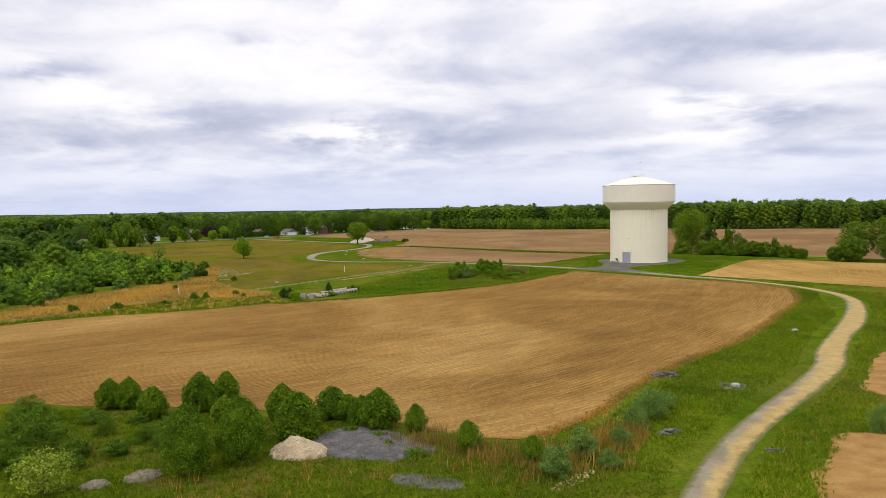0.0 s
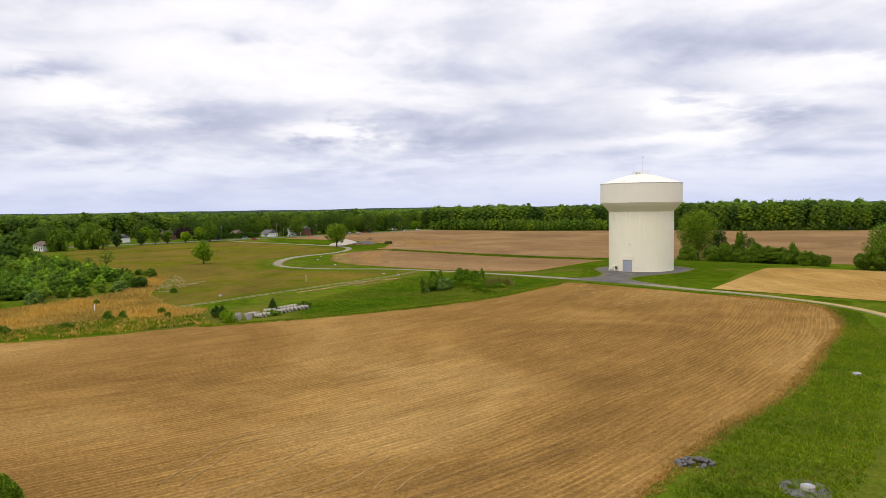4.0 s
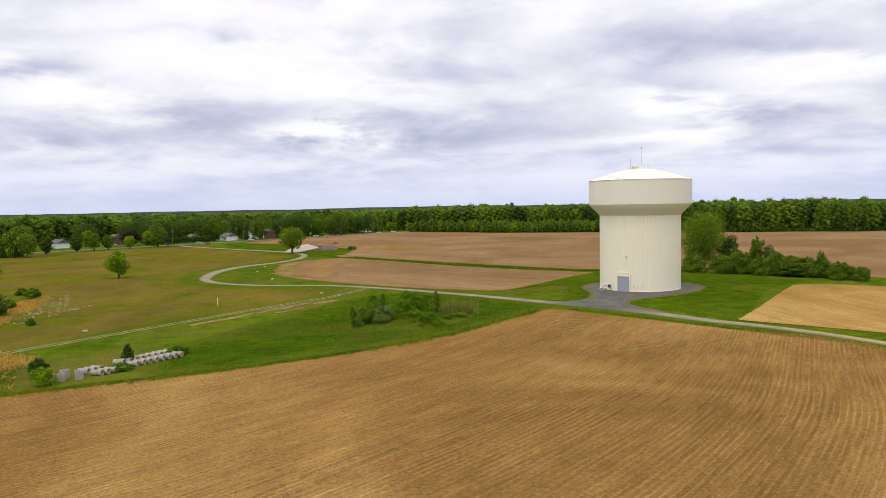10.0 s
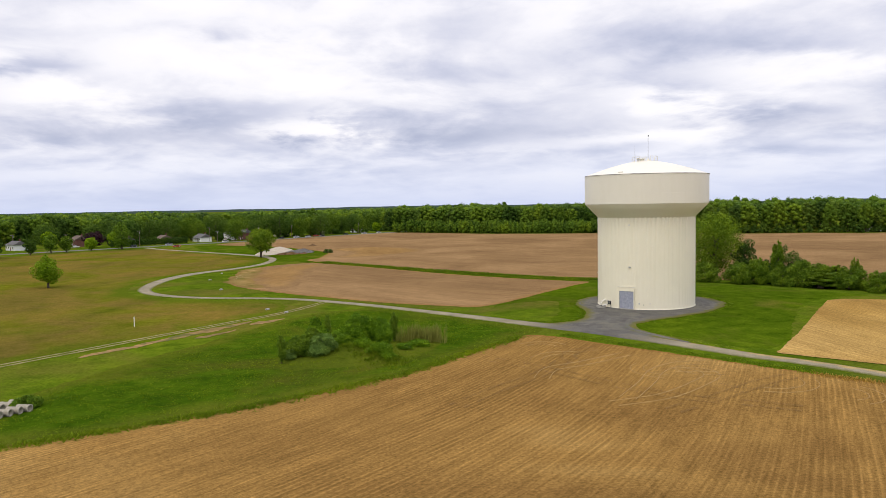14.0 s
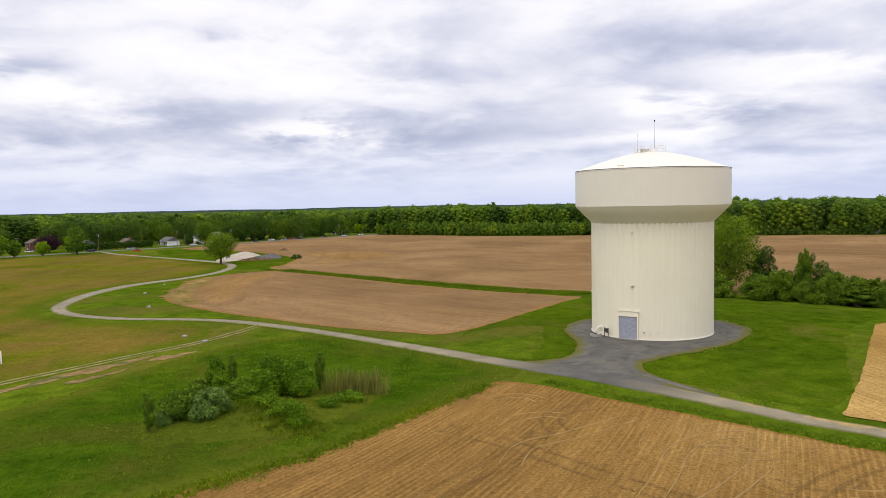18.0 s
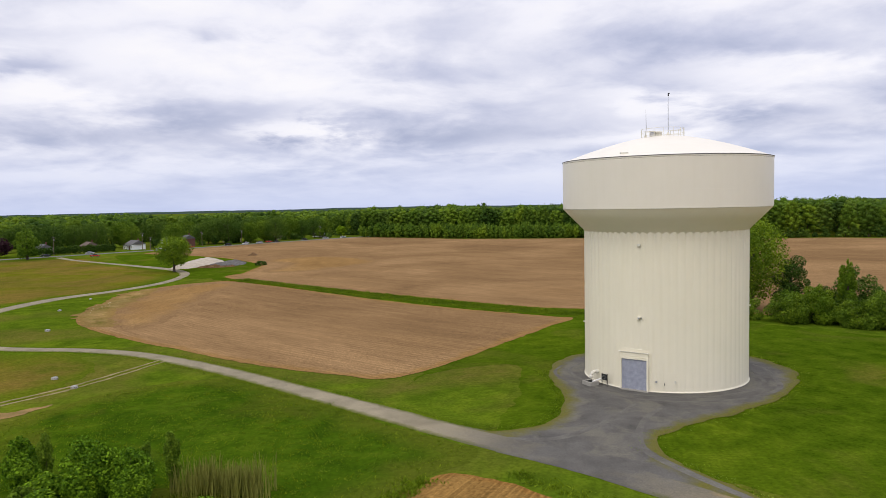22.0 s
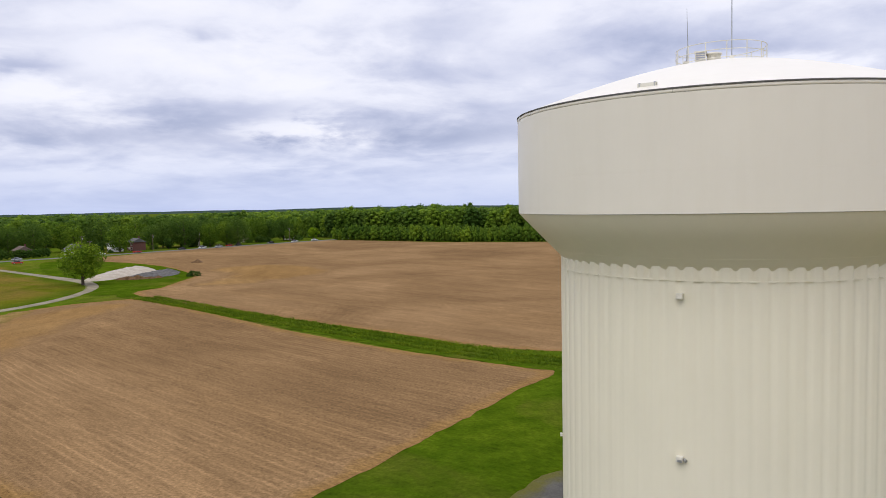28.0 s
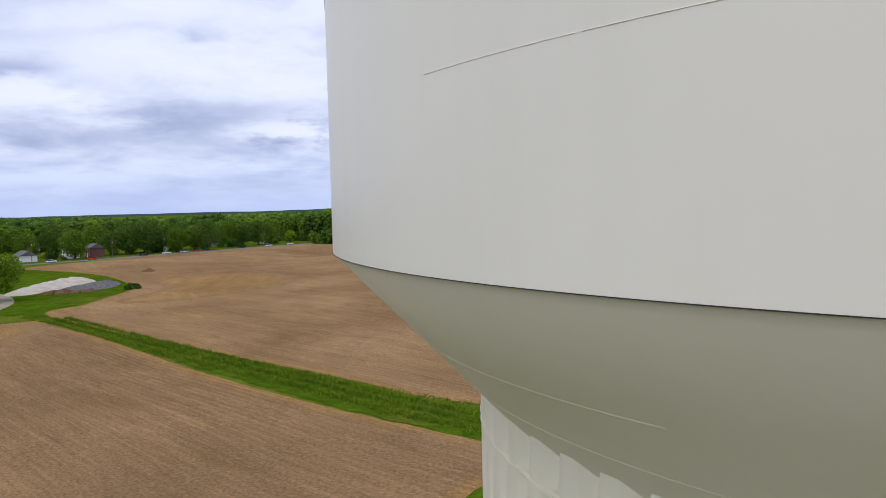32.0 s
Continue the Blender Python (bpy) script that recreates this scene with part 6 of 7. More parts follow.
def rock_heap(name, x, y, w, l, h, count, size, mat, label, seed, turn=0.0, category="rocks"):
    """A heap of separate stones in one mesh."""
    r = np.random.default_rng(seed)
    templates = []
    for k in range(4):
        bm = rock_mesh(seed + k)
        bm.verts.ensure_lookup_table()
        templates.append((np.array([v.co[:] for v in bm.verts]), [tuple(v.index for v in f.verts) for f in bm.faces]))
        bm.free()
    verts, faces = [], []
    for k in range(count):
        tv, tf = templates[k % 4]
        a, d = r.uniform(0, 2 * math.pi), math.sqrt(r.random())
        px, py = d * w / 2 * math.cos(a), d * l / 2 * math.sin(a)
        ct, st = math.cos(radians(turn)), math.sin(radians(turn))
        qx, qy = x + px * ct - py * st, y + px * st + py * ct
        s = size * r.uniform(0.5, 1.3)
        an = r.uniform(0, 6.28)
        rot = np.array([[math.cos(an), -math.sin(an), 0], [math.sin(an), math.cos(an), 0], [0, 0, 1]])
        p = (tv * s) @ rot.T + np.array([qx, qy, gz(qx, qy) + h * (1 - d * d) * r.uniform(0.6, 1.0) + s * 0.15])
        b = len(verts)
        verts += [tuple(q) for q in p]
        faces += [tuple(b + i for i in f) for f in tf]
    ob = mesh_obj(name, verts, faces, mat)
    return tagged(ob, label, category, kind="stuff")


rock_heap("rubble_rocks", -33.6, -172.6, 3.6, 2.2, 0.5, 70, 0.42, M["stone_grey"], "small heap of grey field stones in the grass", 3)
rock_heap("rubble_rocks.001", -39.0, -196.8, 2.6, 1.2, 0.3, 40, 0.35, M["stone_grey"], "grey stones scattered in rough grass", 4, 30)
rock_heap("rubble_rocks.002", -31.0, -202.0, 1.8, 1.0, 0.2, 24, 0.3, M["stone_grey"], "grey stones scattered beside the lane", 5)
rock_heap("straw_litter", -50.0, -209.5, 1.3, 6.4, 0.05, 170, 0.17, M["gravel_tan"], "pale yellow chips in a line of rough grass", 6, -40)
rock_heap("margin_rocks", -114.5, 88, 4.5, 26, 0.03, 26, 0.26, M["rubble"], "pale stones scattered on the weedy field margin", 71, 12)
for k, (x0, y0, x1, y1, n) in enumerate(((-140, -37, -154, 3, 60), (-138, -27, -158, 17, 55), (-140, -18, -140, -5, 26), (-141, -37, -137, -33, 16))):
    L2 = math.hypot(x1 - x0, y1 - y0)
    rock_heap("rubble_line" if k == 0 else "rubble_line.%03d" % k, (x0 + x1) / 2, (y0 + y1) / 2, 3.4, L2, 0.02, n * 2, 0.26, M["rubble"], "broken line of whitish rubble in the meadow", 60 + k, math.degrees(math.atan2(y1 - y0, x1 - x0)) - 90)


def pile(name, outline, height, mat, label, stones=0, seed=1, grid=0.7, power=0.75, rough=0.25, size=0.14):
    """A heap of loose stone or sand: steep at its edge, rounded on top."""
    line = np.array(smooth_line(outline, True, 0.8))

    def dist(x, y):
        d = np.hypot(line[:, 0] - x, line[:, 1] - y)
        return d.min()

    n = len(line)
    xs, ys = line[:, 0], line[:, 1]
    gx, gy = np.meshgrid(np.arange(xs.min(), xs.max(), grid), np.arange(ys.min(), ys.max(), grid))
    gx, gy = gx.ravel() + 0.05, gy.ravel() + 0.03
    inside = np.zeros(len(gx), bool)
    for k in range(n):
        (x0, y0), (x1, y1) = line[k], line[(k + 1) % n]
        if y0 != y1:
            inside ^= ((y0 > gy) != (y1 > gy)) & (gx < (x1 - x0) * (gy - y0) / (y1 - y0) + x0)
    keep = [(a, b) for a, b in zip(gx[inside], gy[inside]) if dist(a, b) > grid * 0.5]
    pts = [Vector(p) for p in line] + [Vector(p) for p in keep]
    v, _, f, *_ = delaunay_2d_cdt(pts, [(k, (k + 1) % n) for k in range(n)], [], 1, 1e-5)
    dmax = max(dist(a, b) for a, b in keep)
    verts = []
    for p in v:
        u = dist(p.x, p.y) / dmax
        h = height * (u ** power) * (1 + rough * noise.noise((p.x * 0.5, p.y * 0.5, seed)) + 0.4 * rough * noise.noise((p.x * 1.7, p.y * 1.7, seed)))
        verts.append((p.x, p.y, gz(p.x, p.y) + 0.06 + h - (0.1 if u < 0.01 else 0)))
    faces = [tuple(q) if (v[q[1]] - v[q[0]]).cross(v[q[2]] - v[q[0]]) > 0 else tuple(reversed(q)) for q in f]
    if stones:      # loose stones all over the heap
        r = np.random.default_rng(seed)
        bm = rock_mesh(seed, 0.8, 1)
        tv = np.array([q.co[:] for q in bm.verts])
        tf = [tuple(q.index for q in g.verts) for g in bm.faces]
        bm.free()
        base = list(verts)
        pick = r.integers(0, len(faces), stones)
        for k in pick:
            w = r.dirichlet((1, 1, 1))
            c = sum(np.array(base[i]) * q for i, q in zip(faces[k], w))
            b0 = len(verts)
            verts += [tuple(q) for q in tv * size * r.uniform(0.5, 1.5) * r.uniform(0.7, 1.3, 3) + c]
            faces += [tuple(b0 + i for i in g) for g in tf]
    ob = mesh_obj(name, verts, faces, mat, smooth=not stones)
    return tagged(ob, label, "heap")


pile("limestone_mound", [(-77.2, -202.6), (-76, -201.0), (-73.6, -200.6), (-72, -202.0), (-71.6, -203.8), (-73.6, -204.9), (-76.2, -204.6)], 1.35, M["stone_tan"], "pale limestone gravel heap in rough grass", 900, seed=3, grid=0.35, rough=0.35)
pile("crushed_stone_mound", [(-74, -199.6), (-72, -195.4), (-69, -194.8), (-65.4, -197.4), (-62.0, -200.8), (-61.8, -202.6), (-63.6, -203.2), (-65.2, -205.2), (-69, -204.6), (-72, -203.2)], 0.55, M["stone_grey"], "low spread heap of dark grey crushed stone", 2600, seed=5, grid=0.45, rough=0.6)
pile("crushed_stone_mound.001", [(-65.5, -208.6), (-62, -208.0), (-58.6, -210.2), (-60, -211.8), (-63.6, -211.2)], 0.12, M["stone_mossy"], "thin spread of gravel overgrown by grass", 220, seed=8, grid=0.5)
pile("overgrown_mound", [(-90.6, -211.4), (-89.6, -210.0), (-88.2, -210.4), (-88.6, -211.6), (-89.8, -212.1)], 0.4, M["heap_stone"], "pale stone heap overgrown at its foot", 200, seed=9, grid=0.4)
pile("overgrown_mound.001", [(-87.6, -210.0), (-87.0, -208.0), (-85.4, -207.6), (-84.6, -209.0), (-86.0, -210.4)], 0.6, M["heap_stone"], "pale stone heap overgrown at its foot", 200, seed=12, grid=0.4)
pile("gravel_mound", [(-141, 204), (-144, 225), (-142.5, 243), (-137, 249), (-130, 241), (-129, 226), (-130.5, 212), (-134, 202)], 2.2, M["stone_white"], "long whitish gravel heap beside the lane", seed=15, grid=1.4, rough=0.18, power=0.8)
pile("dark_stone_mound", [(-129.5, 212), (-128, 228), (-127, 239), (-121, 238), (-116, 227), (-115.5, 217), (-121, 211)], 1.5, M["stone_grey"], "dark grey crushed stone heap beside the lane", 600, seed=16, grid=1.2, rough=0.5, size=0.3)
pile("earth_bank", [(-131, 205), (-128, 209), (-121, 209), (-118, 212), (-116, 210.5), (-119.5, 206), (-125, 203.5)], 0.9, M["soil_clod"], "rough brown earth bank before the stone heaps", 160, seed=26, grid=0.8, rough=0.9, size=0.4)
pile("dirt_mound", [(-129.5, 278), (-125.5, 278), (-125, 282), (-129, 282.5)], 1.1, M["soil_clod"], "small brown dirt heap in the field", seed=17, grid=0.6, rough=0.8)
for x, y, h, w in ((-67.6, -198.6, 0.5, 1.5), (-66.2, -201.2, 0.4, 1.2), (-70.6, -196.6, 0.5, 1.6), (-63.4, -203.8, 0.5, 2.2)):
    plant("heap_weed", x, y, h + 0.35, w, "heap_weed", "low green weeds growing on the grey stone heap", "weeds", "heap weeds", n=900, size=0.07, shape="bush", base=0.0, mat="leaf", variants=2)
plant("field_weed", -106.5, 214, 2.0, 4.5, "weed", "low dark weed clump at the grass tip", "bush", n=500, size=0.3, shape="bush", base=0, mat="leaf_dark", variants=1)

# ---------------------------------------------------------------- houses, highway, cars, poles
M["roof_grey"] = plain("grey_shingles", (0.13, 0.125, 0.125), 0.9, 0, 0.2, 0.25, 1.5, 0.3)
M["roof_brown"] = plain("brown_shingles", (0.15, 0.11, 0.09), 0.9, 0, 0.2, 0.25, 1.5, 0.3)
M["siding_white"] = plain("white_siding", (0.74, 0.74, 0.73), 0.6, 0, 0.3, 0.06)
M["siding_tan"] = plain("tan_siding", (0.46, 0.40, 0.32), 0.6, 0, 0.3, 0.06)
M["brick_red"] = plain("red_brick", (0.17, 0.078, 0.062), 0.85, 0, 0.2, 0.25, 4, 0.3)
M["pane"] = plain("window_glass", (0.03, 0.035, 0.045), 0.08, 0, 0.6, 0.1)


def house(x, y, rz, w, d, h, wall, roof, label, storeys=1, porch=False):
    e = thing("house", x, y, gz(x, y), label, "house", "houses by the highway", rz)
    part("wall", box(bmesh.new(), 0, 0, h / 2 - 0.2, w, d, h + 0.4), wall, e)
    rise = d * 0.30
    bm = bmesh.new()
    ov = 0.5
    vs = [bm.verts.new(c) for c in ((-w / 2 - ov, -d / 2 - ov, h - 0.05), (w / 2 + ov, -d / 2 - ov, h - 0.05), (w / 2 + ov, d / 2 + ov, h - 0.05), (-w / 2 - ov, d / 2 + ov, h - 0.05), (-w / 2 - ov, 0, h + rise), (w / 2 + ov, 0, h + rise))]
    for f in ((0, 1, 5, 4), (2, 3, 4, 5), (0, 4, 3), (1, 2, 5), (0, 3, 2, 1)):
        bm.faces.new([vs[k] for k in f])
    r = part("roof", bm, roof, e, "pitched shingle roof")
    part("chimney", box(bmesh.new(), w * 0.2, d * 0.12, h + rise * 0.9, 0.7, 0.7, rise * 1.1), M["brick_red"], r)
    n = max(3, int(w / 3))
    for s in range(storeys):
        zz = h * (s + 0.55) / storeys
        for k in range(n):
            xx = -w / 2 + w * (k + 0.5) / n
            if s == 0 and k == n // 2:
                part("door", box(bmesh.new(), xx, -d / 2 - 0.03, 1.05, 1.0, 0.08, 2.1), M["brick_red"] if wall is not M["brick_red"] else M["white"], e)
                continue
            for side in (-1, 1):
                wd = part("window", box(bmesh.new(), xx, side * (d / 2 + 0.02), zz, 1.25, 0.08, 1.4), M["white"], e)
                part("pane", box(bmesh.new(), xx, side * (d / 2 + 0.045), zz, 1.05, 0.06, 1.2), M["pane"], wd)
    if porch:
        part("porch", box(bmesh.new(), 0, -d / 2 - 1.1, 2.5, w * 0.6, 2.2, 0.2), roof, e)
        for k in range(4):
            part("porch_post", box(bmesh.new(), -w * 0.27 + w * 0.18 * k, -d / 2 - 2.0, 1.2, 0.14, 0.14, 2.5), M["white"], e)
    return e


house(-222.5, 362.5, -48, 13, 8, 3.2, M["siding_white"], M["roof_grey"], "white one-storey house with a porch by the highway", 1, True)
house(-200, 390, -48, 9, 7.5, 5.0, M["brick_red"], M["roof_grey"], "two-storey brick house with white gables", 2)
house(-208.8, 381.5, -48, 7, 7, 4.6, M["siding_white"], M["roof_grey"], "white wing of a house by the highway", 2)
house(-184, 436, -48, 12, 8, 3.2, M["siding_tan"], M["roof_brown"], "tan one-storey house under the trees", 1)
house(-161, 470, -50, 12, 8, 3.0, M["siding_tan"], M["roof_brown"], "small tan house under the trees", 1)
house(-131, 500, -52, 11, 8, 3.2, M["siding_white"], M["roof_grey"], "small grey-roofed house at the woods", 1)
house(-310, 286, -40, 13, 8, 3.4, M["siding_white"], M["roof_grey"], "white house behind the meadow trees", 1)
house(-290, 322, -44, 10, 8, 4.8, M["brick_red"], M["roof_brown"], "red house behind the purple tree", 2)
house(-262, 330, -48, 12, 8, 3.2, M["siding_white"], M["roof_grey"], "white one-storey house by the highway", 1)
house(-246, 352, -48, 10, 8, 3.2, M["brick_red"], M["roof_brown"], "low brick house behind the hedge", 1)
house(-304, 182, -35, 12, 8, 3.4, M["siding_white"], M["roof_brown"], "white house behind the thicket", 1)
house(-345, 215, -35, 15, 9, 3.2, M["siding_tan"], M["roof_grey"], "long low house behind the thicket", 1)


house(243, 355, 20, 12, 8, 3.4, M["siding_white"], M["roof_grey"], "white house half hidden at the woods' edge", 1)


CAR_COLOURS = {"white": (0.72, 0.72, 0.72), "red": (0.42, 0.03, 0.02), "black": (0.02, 0.02, 0.025), "silver": (0.42, 0.43, 0.45), "blue": (0.05, 0.08, 0.18)}


def car(x, y, rz, colour, truck=False):
    key = "car_" + colour
    if key not in M:
        M[key] = plain(colour + "_car_paint", CAR_COLOURS[colour], 0.25, 0.1, 0.6, 0.04)
    e = thing("pickup_truck" if truck else "car", x, y, gz(x, y) + 0.17, colour + (" pickup truck" if truck else " car") + " standing on the grey highway", "truck" if truck else "car", "cars on the highway", rz)
    bm = box(bmesh.new(), 0, 0, 0.62, 4.6, 1.8, 0.62, 0.14)
    part("body", bm, M[key], e)
    bm = box(bmesh.new(), -0.1 if not truck else 0.35, 0, 1.16, 2.3 if not truck else 1.7, 1.6, 0.56, 0.2)
    cab = part("cabin", bm, M["pane"], e, "dark glazed cabin")
    part("roof_panel", box(bmesh.new(), -0.1 if not truck else 0.35, 0, 1.45, 1.6 if not truck else 1.2, 1.4, 0.06, 0.02), M[key], cab)
    for sx in (-1.4, 1.4):
        for sy in (-0.84, 0.84):
            w = part("wheel", tube(bmesh.new(), (sx, sy - 0.11, 0.33), (sx, sy + 0.11, 0.33), 0.33, seg=14), M["dark_gap"], e)
            part("rim", tube(bmesh.new(), (sx, sy - 0.115, 0.33), (sx, sy + 0.115, 0.33), 0.19, seg=10), M["steel"], w)
    for sy in (-0.6, 0.6):
        part("headlight", box(bmesh.new(), 2.3, sy, 0.7, 0.06, 0.35, 0.16, 0.02), M["white"], e)
    return e


for x, y, c, t in ((-201, 346.5, "white", False), (-187.5, 361, "red", True), (-171, 384, "black", False), (-155.5, 404, "silver", False), (-151.6, 413, "red", True), (-147, 415.5, "black", False), (-132, 439, "black", False), (-119, 453, "white", False), (-108, 467, "white", False), (-228, 315.5, "silver", False), (-243, 297.5, "black", False), (-163, 396.5, "white", False)):
    car(x, y, 54 + (0 if c != "black" else 180), c, t)
car(-213, 290, 40, "red")
car(-282, 302, 20, "white")


def pole(x, y, h, rz, first=[]):
    if first:
        o = copy_thing(first[0], pose(x, y, gz(x, y), 0, 0, rz))
        o.scale = (1, 1, h / 10.0)
        return
    e = thing("utility_pole", x, y, gz(x, y), "brown wooden utility pole with a crossarm", "utility pole", "utility poles", rz)
    part("post", tube(bmesh.new(), (0, 0, -0.3), (0, 0, 10), 0.19, 0.13, 8), M["wood"], e)
    arm = part("crossarm", box(bmesh.new(), 0, 0, 9.3, 2.4, 0.12, 0.14), M["wood"], e)
    for k in (-1.05, -0.4, 0.4, 1.05):
        part("insulator", tube(bmesh.new(), (k, 0, 9.36), (k, 0, 9.58), 0.06, 0.04, 6), M["steel"], arm)
    part("transformer", tube(bmesh.new(), (0.28, 0, 7.9), (0.28, 0, 8.8), 0.22, seg=10), M["steel"], e)
    e.scale = (1, 1, h / 10.0)
    first.append(e)


for x, y, h in ((-316, 292, 9.5), (-279, 285, 9.5), (-243, 306, 10.5), (-214, 353, 10.5), (-189, 387, 9.5), (-170, 412, 9.5), (-150, 441, 9.5), (-126, 470, 9.5), (-206, 345, 8.0)):
    pole(x, y, h, 54)

# trees about the houses and the meadow's far side
plant("purple_tree", -268, 298, 10.4, 13, "purple", "broad dark purple-leaved tree beside a house", n=2600, size=0.5, base=0.1, mat="leaf_purple", variants=1)
plant("column_tree", -241.3, 277.5, 17.0, 11.5, "yard_col", "dense egg-shaped tree at the lane's end", n=2800, size=0.45, base=0.04, mat="leaf", shape="egg", variants=1)
for x, y, h, w, mat in ((-294, 178, 13, 11, "leaf"), (-285, 194, 13.5, 12, "leaf"), (-275, 192, 13.2, 10, "leaf"), (-277, 213, 10, 7, "leaf_dark"), (-268, 249, 11, 7.6, "leaf"), (-271, 234, 9, 6.6, "leaf_dark"), (-262, 254, 9.5, 7.0, "leaf"), (-255, 268, 8, 7, "leaf_bright"),
                        (-322, 165, 12, 11, "leaf"), (-340, 180, 14, 12, "leaf_dark"), (-300, 214, 11, 9, "leaf"), (-262, 312, 10, 8, "leaf_bright"), (-195, 418, 13, 9, "leaf"), (-178, 420, 13, 10, "leaf_dark"), (-172, 446, 14, 11, "leaf"),
                        (-150, 470, 13, 10, "leaf"), (-142, 452, 5, 6, "leaf_dark"), (-235, 395, 9.8, 6.6, "leaf"), (-128, 478, 8, 7, "leaf"), (-113, 492, 9, 8, "leaf_bright"), (-184, 398, 7, 6, "leaf_dark"), (-330, 250, 12, 10, "leaf"), (-352, 236, 13, 11, "leaf"), (-298, 300, 11, 9, "leaf_bright")):
    plant("yard_tree", x, y, h, w, "yard_" + mat, "full green tree among the houses" if mat != "leaf_dark" else "dark green tree among the houses", "tree", "trees among the houses", n=1700, size=0.5, base=0.08, mat=mat, variants=3, lobes=13)


for k, (x, y, h, w) in enumerate(((-201.8, 371.6, 16.4, 14.2), (-179, 411, 20.6, 20), (-189, 410, 17.7, 18), (-165, 417, 15.4, 12), (-252, 374, 18.6, 18), (-150.7, 430, 18.7, 15.9), (-240, 388, 18, 17), (-225, 399, 19, 17), (-172, 442, 18, 16),
                   (-147, 462, 18, 16), (-133, 484, 17, 15), (-302, 304, 16, 15), (-322, 266, 16, 15), (-283, 347, 18, 16), (-268, 352, 17, 16), (-210, 414, 18, 16), (-345, 252, 16, 15), (-318, 200, 14, 13),
                   (-232, 380, 15, 13), (-216, 396, 16, 14), (-196, 402, 15, 13), (-160, 436, 16, 14), (-140, 470, 16, 13), (-262, 366, 16, 15), (-184, 424, 17, 14), (-274, 340, 14, 13), (-292, 342, 15, 13), (-128, 492, 15, 13))):
    plant("shade_tree", x, y, h, w, "shade_dark" if k % 3 else "shade", "large dark green shade tree beside a house", "tree", "shade trees by the houses", n=5200, size=0.40, base=0.04, mat="leaf_yard" if k % 3 else "leaf_hedge", variants=4, lobes=30, shell=0.6)
for x, y, h, w in ((-228, 372, 3, 5), (-216, 378, 2.5, 4), (-193, 398, 3, 5), (-180, 414, 4, 5), (-170, 428, 3, 6), (-158, 448, 4, 6), (-150, 456, 3, 5), (-140, 464, 4, 6), (-122, 482, 4, 6), (-240, 362, 4, 5), (-254, 346, 3, 5), (-270, 326, 4, 6), (-176, 404, 2.2, 3.4), (-205, 366, 2, 3)):
    plant("garden_shrub", x, y, h, w, "garden", "dark rounded shrub in a front garden", "shrub", "garden shrubs", n=1400, size=0.26, shape="bush", base=0.0, mat="leaf_yard", variants=3, lobes=12)
plant("yard_bush", -210.4, 364.5, 7.0, 6.7, "yard_round", "dense dark rounded bush by a house", "bush", n=1600, size=0.32, shape="egg", base=0.0, mat="leaf_dark", variants=1)


def add_hedge():
    r = np.random.default_rng(8)
    s = [(-258 + 32 * k / 26 + r.uniform(-0.4, 0.4), 301 + 40 * k / 26) for k in range(27)]
    ob = woods("clipped_hedge", s, r.uniform(4.2, 5.2, 27), "leaf_dark", 260, 0.3, "long dark evergreen hedge along the highway", 61, "column", 0.0, 4, 0.9, 9)
    return ob


add_hedge()

# ---------------------------------------------------------------- standing grass and weeds
def tufts(name, spots, heights, mat, label, seed, blades=5, width=0.05, lean=0.6, spread=0.25):
    """Clumps of blades, each blade a narrow bent leaf."""
    r = np.random.default_rng(seed)
    spots = np.asarray(spots, float)
    n = len(spots) * blades
    base = np.repeat(spots, blades, 0) + np.c_[r.normal(size=(n, 2)) * spread, np.zeros(n)]
    h = np.repeat(np.asarray(heights, float), blades) * r.uniform(0.55, 1.1, n)
    a = r.uniform(0, 2 * math.pi, n)
    side = np.c_[np.cos(a), np.sin(a), np.zeros(n)] * (width * r.uniform(0.6, 1.5, n))[:, None]
    top = np.c_[r.normal(size=(n, 2)) * lean * h[:, None], h]
    q = np.stack([base - side, base + side, base + top + side * 0.35, base + top - side * 0.35], 1)
    ob = new(name, quad_mesh(name, q, M[mat]))
    return tagged(ob, label, "grass", kind="stuff")


LANES = np.array(smooth_line([(-22, -25.5), (-16, -30.5), (-10.2, -36.4), (-5, -41.8), (-1.2, -45.9), (3, -50.1), (9.5, -55.3), (18, -64.3), (25, -76), (27.5, -88), (26, -100), (19.5, -115), (12, -129), (2, -145), (-5, -157), (-10, -167), (-18, -178.5), (-26, -189), (-33, -199), (-38, -207.5), (-42, -216), (-50, -236)], False, 1.0))


def scatter(poly, n, r, avoid=()):
    xs, ys = [p[0] for p in poly], [p[1] for p in poly]
    out = []

    def within(pl, x, y):
        c = False
        for (x0, y0), (x1, y1) in zip(pl, pl[1:] + pl[:1]):
            if (y0 > y) != (y1 > y) and x < (x1 - x0) * (y - y0) / (y1 - y0) + x0:
                c = not c
        return c

    while len(out) < n:
        x, y = r.uniform(min(xs), max(xs)), r.uniform(min(ys), max(ys))
        if within(poly, x, y) and np.hypot(LANES[:, 0] - x, LANES[:, 1] - y).min() > 2.9 and not any(within(a, x, y) for a in avoid):
            out.append((x, y, on(x, y)))
    return out


def beside(line, n, r, spread):
    c = np.array(smooth_line(line, False, 1.0))
    k = r.integers(0, len(c), n)
    p = c[k] + r.normal(size=(n, 2)) * spread
    return [(x, y, on(x, y)) for x, y in p]


